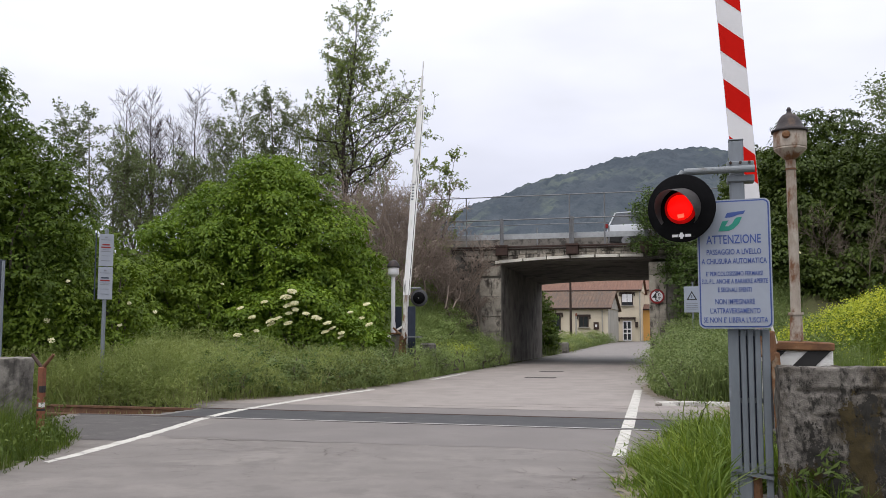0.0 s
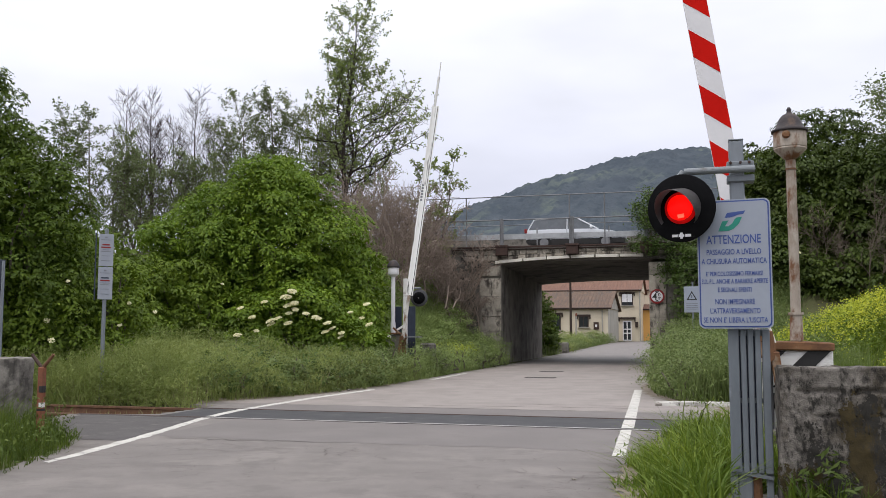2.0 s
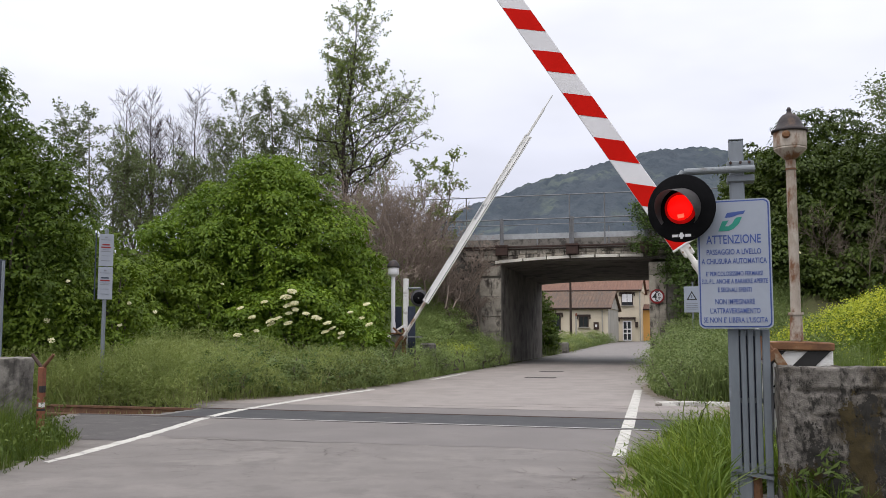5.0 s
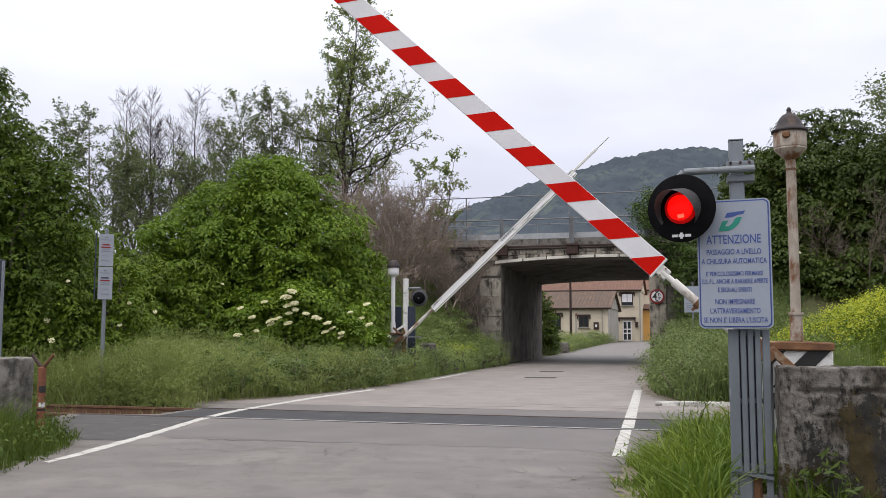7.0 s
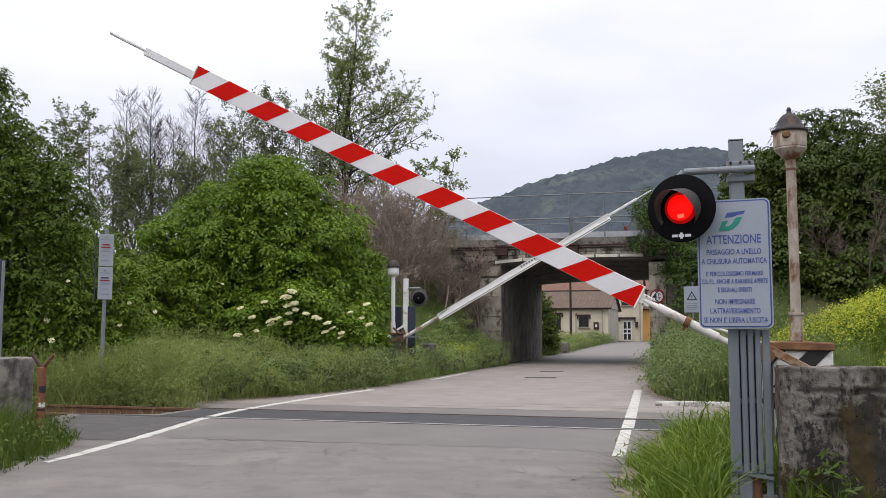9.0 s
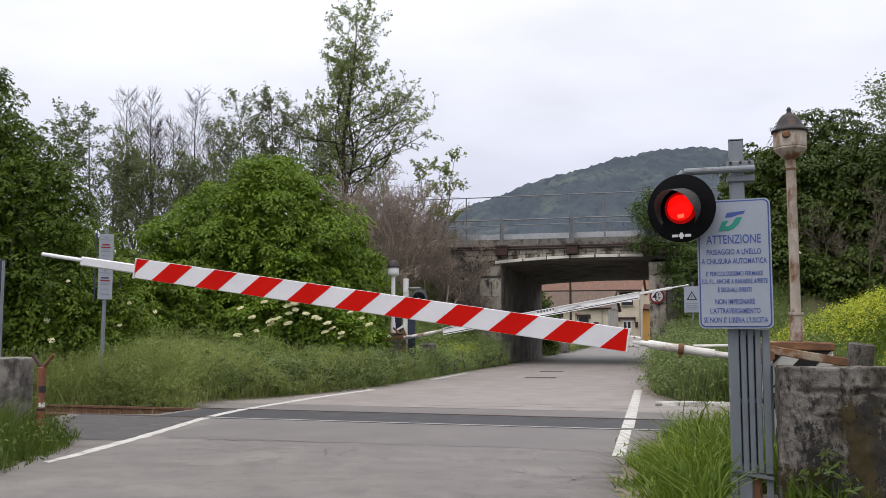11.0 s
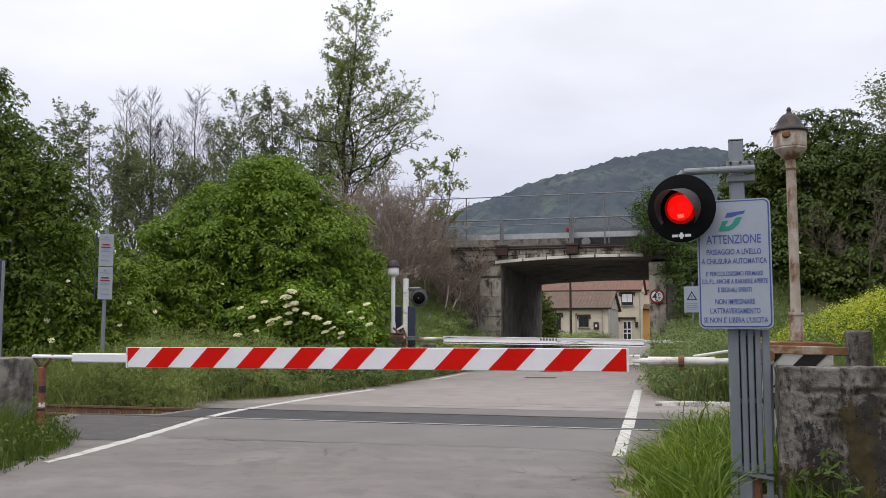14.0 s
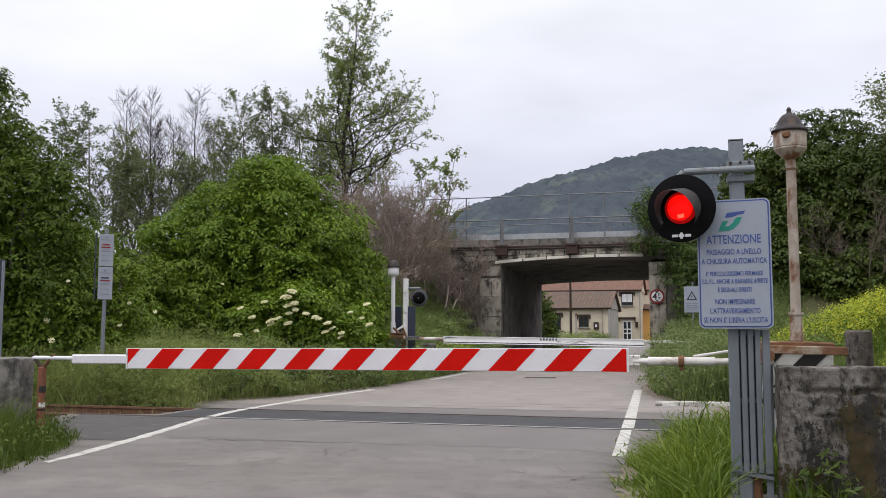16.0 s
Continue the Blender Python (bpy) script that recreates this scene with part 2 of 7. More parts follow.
LEAF_GREY = leaf_mat("grey_green_leaf", (0.175, 0.205, 0.085), (0.255, 0.285, 0.130), 0.48, patch=0.5, patch_c=(0.175, 0.210, 0.062))
LEAF_TREE = leaf_mat("tree_leaf", (0.118, 0.148, 0.066), (0.185, 0.215, 0.102), 0.42, patch=0.6, patch_c=(0.118, 0.154, 0.048))
LEAF_TALL = leaf_mat("tall_tree_leaf", (0.145, 0.190, 0.058), (0.245, 0.295, 0.100), 0.48, patch=0.6, patch_c=(0.175, 0.230, 0.052))
LEAF_IVY = leaf_mat("ivy_leaf", (0.052, 0.092, 0.016), (0.096, 0.146, 0.028), 0.28, patch=0.8)
BLOSSOM = leaf_mat("elder_blossom", (0.64, 0.60, 0.37), (0.78, 0.74, 0.50), 0.15, patch=2.0, patch_c=(0.56, 0.54, 0.32))
YELLOW = leaf_mat("yellow_blossom", (0.34, 0.38, 0.028), (0.46, 0.465, 0.032), 0.3, patch=0.6, patch_c=(0.22, 0.30, 0.028))
GRASS = leaf_mat("meadow_grass", (0.192, 0.236, 0.058), (0.300, 0.335, 0.112), 0.42, patch=0.9, patch_c=(0.130, 0.175, 0.042))
GRASS_LUSH = leaf_mat("lush_grass", (0.090, 0.145, 0.013), (0.205, 0.265, 0.034), 0.3, patch=1.6, patch_c=(0.055, 0.10, 0.012))
# Darker copy of the grass: shade by the wall is in its colour.
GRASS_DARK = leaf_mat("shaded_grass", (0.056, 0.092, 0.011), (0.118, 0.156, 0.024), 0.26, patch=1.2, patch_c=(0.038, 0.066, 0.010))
GRASS_DRY = leaf_mat("dry_grass", (0.20, 0.20, 0.085), (0.27, 0.25, 0.12), 0.3, patch=0.5)
HERB = leaf_mat("herb_leaf", (0.122, 0.172, 0.050), (0.200, 0.245, 0.082), 0.34, patch=0.8)
HERB_LIGHT = leaf_mat("pale_herb_leaf", (0.205, 0.272, 0.080), (0.305, 0.368, 0.135), 0.45, patch=0.8, patch_c=(0.150, 0.212, 0.060))
# Distance haze is mixed into the woodland colour as blue-grey.
HILL = mat("wooded_hillside_hazed", (0.078, 0.091, 0.105), (0.054, 0.065, 0.080), 0.95, scale=0.02, fine=0.12, bump=0.7, spots=(0.054, 0.066, 0.080), spot_scale=0.05, spot_at=0.55, moss=(0.098, 0.116, 0.107), moss_scale=0.011, moss_at=0.57, dist=9.0, spec=0.0)
PLASTER = mat("cream_plaster", (0.60, 0.53, 0.42), (0.50, 0.43, 0.33), 0.9, scale=0.6, fine=8, bump=0.15)
PLASTER_GREY = mat("grey_plaster", (0.36, 0.34, 0.30), None, 0.9, scale=0.6, fine=8, bump=0.15)
PLASTER_ORANGE = mat("orange_plaster", (0.74, 0.42, 0.14), (0.66, 0.36, 0.11), 0.9, scale=0.6, fine=8, bump=0.15)
ROOF = mat("weathered_roof_tiles", (0.142, 0.092, 0.066), (0.085, 0.058, 0.044), 0.9, scale=1.2, fine=6, bump=0.6, spots=(0.085, 0.065, 0.053), spot_scale=0.8, spot_at=0.55, dist=0.05, stretch=(2.0, 0.6, 0.6))
ROOF_RED = mat("red_roof_tiles", (0.178, 0.094, 0.066), (0.115, 0.064, 0.047), 0.9, scale=1.2, fine=6, bump=0.6, dist=0.05, stretch=(2.0, 0.6, 0.6))
WOOD_DARK = mat("dark_wood", (0.045, 0.03, 0.024), None, 0.8, bump=0.2)
GLASS_DARK = mat("window_glass", (0.02, 0.024, 0.028), (0.03, 0.035, 0.04), 0.12, spec=0.6, bump=0.0)
GLASS_CAR = mat("pale_car_glass", (0.12, 0.13, 0.14), (0.09, 0.10, 0.11), 0.08, spec=0.9, bump=0.0)
CAR_WHITE = mat("white_car_paint", (0.66, 0.68, 0.72), (0.62, 0.64, 0.68), 0.25, spec=0.5, bump=0.0)
CAR_DARK = mat("dark_car_paint", (0.10, 0.11, 0.12), (0.085, 0.093, 0.10), 0.25, spec=0.5, bump=0.0)
CAR_GREY = mat("grey_car_paint", (0.17, 0.18, 0.19), (0.15, 0.16, 0.17), 0.25, spec=0.5, bump=0.0)
CAR_BLUE = mat("blue_grey_car_paint", (0.27, 0.30, 0.36), (0.24, 0.27, 0.33), 0.25, spec=0.5, bump=0.0)
RUBBER = mat("tyre_rubber", (0.02, 0.02, 0.021), None, 0.8, bump=0.1)
RIM = mat("alloy_rim", (0.26, 0.26, 0.27), None, 0.35, 0.6, bump=0.0)
TAIL = mat("tail_light", (0.22, 0.015, 0.015), None, 0.3, bump=0.0)
HEADLAMP = mat("headlamp_glass", (0.6, 0.62, 0.64), None, 0.15, bump=0.0)


# ---- shape helpers ----
def thing(name, loc=(0, 0, 0), rz=0.0, label="", category="", group="", kind=""):
    ob = new(name)
    ob.empty_display_size = 0.2
    ob.matrix_basis = pose(*loc, 0, 0, rz)
    return tagged(ob, label, category, group, kind)


def part(name, bm, material, parent=None, label="", smooth=False):
    me = bpy.data.meshes.new(name)
    bm.normal_update()
    bm.to_mesh(me)
    bm.free()
    me.materials.append(material)
    if smooth:
        me.polygons.foreach_set("use_smooth", [True] * len(me.polygons))
    ob = new(name, me)
    ob.parent = parent
    return tagged(ob, label)


def fast(name, verts, faces, material, parent=None, label=""):
    """A mesh straight from arrays: verts (n, 3), faces (m, 3 or 4)."""
    me = bpy.data.meshes.new(name)
    verts, faces = np.asarray(verts, np.float32), np.asarray(faces, np.int32)
    k = faces.shape[1]
    me.vertices.add(len(verts))
    me.vertices.foreach_set("co", verts.ravel())
    me.loops.add(faces.size)
    me.loops.foreach_set("vertex_index", faces.ravel())
    me.polygons.add(len(faces))
    me.polygons.foreach_set("loop_start", np.arange(0, faces.size, k, dtype=np.int32))
    me.update(calc_edges=True)
    me.materials.append(material)
    ob = new(name, me)
    ob.parent = parent
    return tagged(ob, label)


def share(name, me, parent, m):
    ob = new(name, me)
    ob.parent = parent
    ob.matrix_basis = m
    return ob


def box(bm, c, s, bevel=0.0, rz=0.0, ry=0.0, rx=0.0, seg=1):
    r = bmesh.ops.create_cube(bm, size=1.0, matrix=pose(*c, rx, ry, rz) @ Matrix.Diagonal((*s, 1)))
    if bevel:
        edges = list({e for v in r["verts"] for e in v.link_edges})
        bmesh.ops.bevel(bm, geom=edges, offset=bevel, segments=seg, affect="EDGES", profile=0.5)
    return bm


def rod(bm, a, b, r, r2=None, seg=12, caps=True):
    a, b = Vector(a), Vector(b)
    d = b - a
    m = Matrix.Translation((a + b) / 2) @ d.to_track_quat("Z", "Y").to_matrix().to_4x4()
    bmesh.ops.create_cone(bm, cap_ends=caps, segments=seg, radius1=r, radius2=r if r2 is None else r2, depth=d.length, matrix=m)
    return bm


def lathe(bm, profile, seg=20, m=None):
    """profile: (radius, height) from bottom to top, about z."""
    rings = []
    for r, z in profile:
        rings.append([bm.verts.new((m or Matrix()) @ Vector((r * math.cos(2 * math.pi * i / seg), r * math.sin(2 * math.pi * i / seg), z))) for i in range(seg)])
    for lo, hi in zip(rings, rings[1:]):
        for i in range(seg):
            bm.faces.new((lo[i], lo[(i + 1) % seg], hi[(i + 1) % seg], hi[i]))
    bm.faces.new(rings[0][::-1]), bm.faces.new(rings[-1])
    return bm


def prism(bm, outline, y0, y1, m=None):
    """A polygon in x, z drawn out from y0 to y1."""
    m = m or Matrix()
    a = [bm.verts.new(m @ Vector((x, y0, z))) for x, z in outline]
    b = [bm.verts.new(m @ Vector((x, y1, z))) for x, z in outline]
    bm.faces.new(a), bm.faces.new(b[::-1])
    for i in range(len(a)):
        j = (i + 1) % len(a)
        bm.faces.new((a[j], a[i], b[i], b[j]))
    bmesh.ops.recalc_face_normals(bm, faces=bm.faces[:])
    return bm


def B():
    return bmesh.new()


def step(a, b, v):
    t = np.clip((np.asarray(v, float) - a) / (b - a), 0, 1)
    return t * t * (3 - 2 * t)


# ---- ground ----
LEFT = ((-40, -6.2), (5, -6.5), (7.6, -6.75), (8.8, -7.15), (10.3, -7.95), (11.5, -9.2), (12.6, -10.1), (13.1, -10.3), (13.42, -10.2), (13.5, -8.8), (15.3, -8.75), (15.45, -9.3), (16.2, -9.3), (17.5, -8.6), (19, -8.15), (22, -7.75), (31, -7.72), (38, -7.65), (46, -7.85), (55, -8.1), (66, -8.2), (80, -8.0), (95, -7.6), (102, -7.4))
RIGHT = ((-40, 1.2), (5, 0.2), (7.6, -0.45), (9, -0.6), (11, -0.45), (12.7, -0.25), (15.0, 0.45), (17.6, 0.5), (18.6, -0.3), (21, -0.95), (25, -1.25), (33, -1.7), (38, -1.75), (55, -1.8), (78, -2.2), (102, -1.0))


def edge_left(y):
    return np.interp(y, [a for a, _ in LEFT], [b for _, b in LEFT])


def edge_right(y):
    return np.interp(y, [a for a, _ in RIGHT], [b for _, b in RIGHT])


def rise(y):
    return 0.28 * step(58, 90, y)


def height(x, y):
    x, y = np.asarray(x, float), np.asarray(y, float)
    z = rise(y) + 0.04 * np.sin(x * 0.9 + 1) * np.sin(y * 0.7)
    z = z + 0.5 * step(-8.6, -13.0, x) * step(15.8, 21, y) * (1 - step(50, 58, y))
    z = z + 1.25 * step(0.6, 6.5, x) * step(15.6, 24, y) * (1 - step(50, 58, y))
    bank = (0.55 * step(24.5, 38.4, y) + 0.45 * np.clip((y - 24.5) / 13.9, 0, 1))  * (1 - step(48.6, 57, y)) * np.maximum(step(-8.2, -12.4, x), step(-1.6, 2.6, x))
    z = np.maximum(z, bank * 5.25)
    track = 1 - step(1.15, 2.1, np.abs(y - 14.07))
    z = z * (1 - track) - 0.17 * track
    inside = np.minimum(x - edge_left(y), edge_right(y) - x)
    cut = step(-0.35, 0.15, inside)
    return np.where(np.abs(y) < 101, z * (1 - cut) + (rise(y) - 0.07) * cut, z)


def grid_axis(near0, near1, stepn, far):
    mid = np.arange(near0, near1 + 0.001, stepn)
    out = [near1 + (far - near1) * (i / 14) ** 2.6 for i in range(1, 15)]
    back = [near0 - (far + near0) * (i / 14) ** 2.6 for i in range(14, 0, -1)]
    return np.concatenate([back, mid, out])


gx, gy = grid_axis(-34, 22, 0.4, 4200), grid_axis(-6, 64, 0.4, 4200)
GX, GY = np.meshgrid(gx, gy)
GZ = height(GX, GY)
nx, ny = len(gx), len(gy)
idx = np.arange(nx * ny).reshape(ny, nx)
ground = fast("ground", np.stack([GX, GY, GZ], -1).reshape(-1, 3), np.stack([idx[:-1, :-1], idx[:-1, 1:], idx[1:, 1:], idx[1:, :-1]], -1).reshape(-1, 4), SOIL)
ground.data.polygons.foreach_set("use_smooth", [True] * len(ground.data.polygons))
tagged(ground, "grassy earth verge and railway bank beside the road", "ground", kind="structure")


def strip(name, material, lo, hi, ys, z, label, category="road", n=8, ragged=0.0, thick=0.05):
    """A ribbon along y between two edge functions, with a skirt."""
    rng = np.random.default_rng(len(name) + len(ys))
    v, f = [], []
    for y in ys:
        a, b = float(lo(y)) + rng.normal(0, ragged), float(hi(y)) + rng.normal(0, ragged)
        base = float(rise(y)) + z
        v.append((a - 0.01, y, base - thick))
        v += [(a + (b - a) * i / n, y, base) for i in range(n + 1)]
        v.append((b + 0.01, y, base - thick))
    w = n + 3
    for j in range(len(ys) - 1):
        f += [(j * w + i, j * w + i + 1, j * w + w + i + 1, j * w + w + i) for i in range(w - 1)]
    return tagged(fast(name, v, f, material), label, category, kind="structure")


road_ys = np.concatenate([np.arange(-40, 4, 2.0), np.arange(4, 24, 0.12), np.arange(24, 60, 0.8), np.arange(60, 102, 3)])
road = strip("road", ASPHALT, edge_left, edge_right, road_ys, 0.0, "worn pale grey asphalt road over the level crossing", ragged=0.045, thick=0.1)
def line_left(y):
    return np.interp(y, [7.5, 8.3, 8.85, 10.75, 13.1, 15, 17.8, 20.2, 30], [-6.62, -6.72, -6.79, -7.13, -7.66, -7.84, -7.78, -7.52, -7.45])


strip("road_patch", ASPHALT_NEW, lambda y: max(edge_left(y) + 0.05, -8.9 - (y - 10.7) * 0.45), lambda y: line_left(y) - 0.06, np.arange(10.2, 13.36, 0.12), 0.004, "dark asphalt apron beside the road edge line", ragged=0.03, thick=0.01)


def ragged_patch(material, x0, x1, near, far, label, seed):
    """A relaid piece of road across the street, with broken near and far edges."""
    rng = np.random.default_rng(seed)
    xs, v, f = np.arange(x0, x1, 0.07), [], []
    a, b, n = 0.0, 0.0, 6
    for x in xs:
        a, b = 0.8 * a + rng.normal(0, 0.022), 0.8 * b + rng.normal(0, 0.012)
        lo, hi = near(x) + a, far(x) + b
        v += [(x, lo + (hi - lo) * k / n, 0.002) for k in range(n + 1)]
    w = n + 1
    f = [(i * w + k, i * w + w + k, i * w + w + k + 1, i * w + k + 1) for i in range(len(xs) - 1) for k in range(n)]
    tagged(fast("road_patch", v, f, material), label, "road", kind="structure")


ragged_patch(ASPHALT_MID, -7.08, -0.72, lambda x: 10.78 + 0.03 * math.sin(x * 1.7), lambda x: 13.2, "slightly darker relaid asphalt before the near rail", 3)
ragged_patch(ASPHALT_MID, -7.75, 0.25, lambda x: 14.95, lambda x: 16.05 + 0.12 * math.sin(x * 0.9), "slightly darker relaid asphalt beyond the far rail", 4)

strip("road_patch", ASPHALT_PALE, lambda y: float(edge_left(y)) + 0.06, lambda y: float(edge_right(y)) - 0.05, np.concatenate([np.arange(16.12, 37.9, 0.3), [38.0]]), 0.0025, "paler asphalt between crossing and bridge", ragged=0.05, thick=0.01)


def along(y):
    return -0.86 - (y - 10.4) * 0.043


for y0, y1, z in ((8.3, 13.24, 0.007), (13.36, 14.77, 0.013), (14.93, 20.6, 0.007)):
    ys_ = np.append(np.arange(y0, y1 - 0.05, 0.15), y1)
    strip("edge_line", PAINT_ROAD, lambda y: line_left(y) - 0.072 * min(1, 0.4 + (y - 8.3) * 0.6), lambda y: line_left(y) + 0.072 * min(1, 0.4 + (y - 8.3) * 0.6), ys_, z, "worn white painted road edge line", "road marking", n=1, ragged=0.009, thick=0.004)
strip("edge_line", PAINT_ROAD, lambda y: along(y) - 0.078, lambda y: along(y) + 0.052, np.concatenate([np.arange(10.42, 13.2, 0.16), [13.2]]), 0.006, "worn white painted road edge line", "road marking", n=1, ragged=0.002, thick=0.004)
strip("edge_line", PAINT_ROAD, lambda y: along(y) - 0.08, lambda y: along(y) + 0.08, np.arange(13.36, 14.76, 0.16), 0.012, "worn white painted road edge line on the crossing pad", "road marking", n=1, ragged=0.002, thick=0.004)
strip("edge_line", PAINT_ROAD, lambda y: along(y) - 0.08, lambda y: along(y) + 0.08, np.arange(14.95, 22.2, 0.2), 0.006, "worn white painted road edge line", "road marking", n=1, ragged=0.003, thick=0.004)
strip("edge_line", PAINT_ROAD, lambda y: -7.45, lambda y: -7.33, np.arange(25.2, 29.4, 0.25), 0.006, "faded white painted road edge line", "road marking", n=1, ragged=0.012, thick=0.004)
pad = strip("crossing_pad", PAD, lambda y: -8.6, lambda y: 0.7, np.arange(13.36, 14.78, 0.14), 0.006, "dark rubber crossing surface between the rails", "crossing surface", n=30, thick=0.02)

for y, x0, x1, steel in ((13.29, -10.1, -7.72, RUST_DARK), (13.29, -7.72, 0.75, RAIL_TOP), (14.83, -8.75, 0.75, RUST_DARK)):
    tagged(part("rail_head", box(B(), ((x0 + x1) / 2, y, -0.01), (x1 - x0, 0.05, 0.04), 0.004), steel), "worn steel rail head set in the road", "rail", "rails of the track", "structure")
    tagged(part("flange_gap", box(B(), ((x0 + x1) / 2, y + (-0.06 if y < 14 else 0.055), -0.018), (x1 - x0, 0.06, 0.05)), TAR), "dark flangeway gap beside the rail", "rail", kind="structure")
for y in (13.29, 14.83):
    for x0, x1 in ((-70.0, -10.105 if y < 14 else -8.755), (0.755, 60.0)):
        prof = [(-0.065, -0.17), (0.065, -0.17), (0.065, -0.155), (0.012, -0.14), (0.012, -0.05), (0.034, -0.035), (0.034, 0.0), (-0.034, 0.0), (-0.034, -0.035), (-0.012, -0.05), (-0.012, -0.14), (-0.065, -0.155)]
        ob = part("rail", prism(B(), prof, x0, x1, pose(0, y, 0, 0, 0, -90)), RAIL_RUST)
        tagged(ob, "rusty brown rail half buried in grass", "rail", "rails of the track", "structure")

# seams, cracks and covers in the asphalt
crack_rng = np.random.default_rng(5)


def crack(x, y, dx, dy, n, w, label="dark crack in the asphalt", material=CRACK, z=0.006):
    v, f, p = [], [], np.array([x, y])
    d = np.array([dx, dy]) / n
    for i in range(n + 1):
        ww = w * (0.35 + crack_rng.random() * 0.9) * (0.4 if i in (0, n) else 1)
        nrm = np.array([-d[1], d[0]]) / (np.hypot(*d) + 1e-9)
        q = p + nrm * crack_rng.normal(0, 0.035)
        v += [(*(q + nrm * ww / 2), z), (*(q - nrm * ww / 2), z)]
        p = p + d
    f = [(2 * i, 2 * i + 1, 2 * i + 3, 2 * i + 2) for i in range(n)]
    tagged(fast("crack", v, f, material), label, "crack", "cracks in the road", "structure")


for c in ((-6.75, 10.62, 2.1, 0.1, 16, 0.035), (-6.3, 8.7, 1.6, 1.4, 14, 0.022), (-6.0, 8.2, 1.8, 0.7, 14, 0.02), (-5.9, 9.6, 1.2, 0.5, 10, 0.016),
          (-4.3, 10.3, 0.25, -0.75, 7, 0.022), (-3.6, 9.9, 0.3, -0.5, 6, 0.018), (-1.9, 9.1, 0.9, -0.35, 9, 0.02), (-1.7, 8.7, 0.8, 0.15, 9, 0.018), (-1.2, 8.5, 0.35, 0.9, 8, 0.02),
          (-5.4, 16.0, 4.1, 0.15, 20, 0.035), (-5.0, 16.5, 3.9, 0.35, 20, 0.05), (-3.2, 17.3, 2.3, -0.1, 14, 0.03), (-7.2, 25.4, 2.2, 0.2, 10, 0.07), (-6.9, 17.6, 1.4, 0.1, 8, 0.03)):
    crack(*c[:5], c[5] * (0.75 if c[1] > 14 or c[1] > 10.5 and c[0] < -4 else 0.42))
web = np.random.default_rng(12)
for i in range(74):
    if i < 50:
        x, y = web.uniform(-6.6, -4.2) + 0.25 * abs(web.normal()), web.uniform(8.0, 10.6)
    else:
        x, y = web.uniform(-2.6, -0.8), web.uniform(7.6, 10.2)
    a, ln = web.uniform(0, 6.28), web.uniform(0.25, 0.9)
    crack(x, y, 0.7 * ln * math.cos(a), 0.5 * ln * math.sin(a), 7, web.uniform(0.004, 0.009))
for x, y, sx, sy in ((-4.55, 27.2, 0.9, 0.5), (-4.85, 31.3, 0.8, 0.42)):
    tagged(part("manhole_cover", box(B(), (x, y, 0.004), (sx, sy, 0.012), 0.004), TAR), "dark cast-iron drain cover set in the asphalt", "manhole cover", "covers in the road", "structure")

# painted kerb stones and rubble beside the far rail
for i, (x, w) in enumerate(((-0.55, 0.42), (-0.08, 0.48), (0.42, 0.5), (0.93, 0.46))):
    bm = box(B(), (0, 0, 0.0), (w, 0.32 + 0.06 * (i % 2), 0.15), 0.03, seg=2)
    for v in bm.verts:
        v.co += Vector(noise.noise_vector(v.co * 6 + Vector((i * 3, 0, 0)))) * 0.05
    ob = part("kerb_stone", bm, PAINT_ROAD)
    ob.matrix_basis = pose(x, 17.75 + 0.08 * i, 0.0, 0, 0, 3 * (i - 1))
    tagged(ob, "white painted kerb stone lying by the crossing", "kerb stone", "white kerb stones", "structure")


def dirt_edge(side, y0, y1, inner, outer, label):
    """A ragged ribbon of sandy dirt where the asphalt breaks off."""
    rng = np.random.default_rng(int(y0 * 10) + len(side))
    ys = np.arange(y0, y1, 0.1)
    v, f, n = [], [], 4
    for i, y in enumerate(ys):
        fade = min(1, i / 6, (len(ys) - 1 - i) / 6)
        e = float(edge_left(y) if side == "left" else edge_right(y))
        s = -1 if side == "left" else 1
        a, b = e - s * inner * fade * rng.uniform(0.4, 1.2), e + s * outer * fade * rng.uniform(0.6, 1.1)
        for k in range(n + 1):
            x = a + (b - a) * k / n
            v.append((x, y, max(float(height(x, y)), float(rise(y)) - 0.01 if k < n else -1) + 0.014))
    w = n + 1
    f = [(j * w + k, j * w + k + 1, j * w + w + k + 1, j * w + w + k) for j in range(len(ys) - 1) for k in range(n)]
    tagged(fast("dirt_edge", v, f, DIRT), label, "dirt", "dirt at the road edge", "structure")


dirt_edge("right", 7.0, 12.6, 0.22, 0.35, "sandy dirt along the broken asphalt edge")
dirt_edge("right", 15.4, 25.0, 0.25, 0.4, "sandy dirt along the broken asphalt edge")
dirt_edge("left", 15.6, 24.0, 0.12, 0.3, "sandy dirt along the broken asphalt edge")

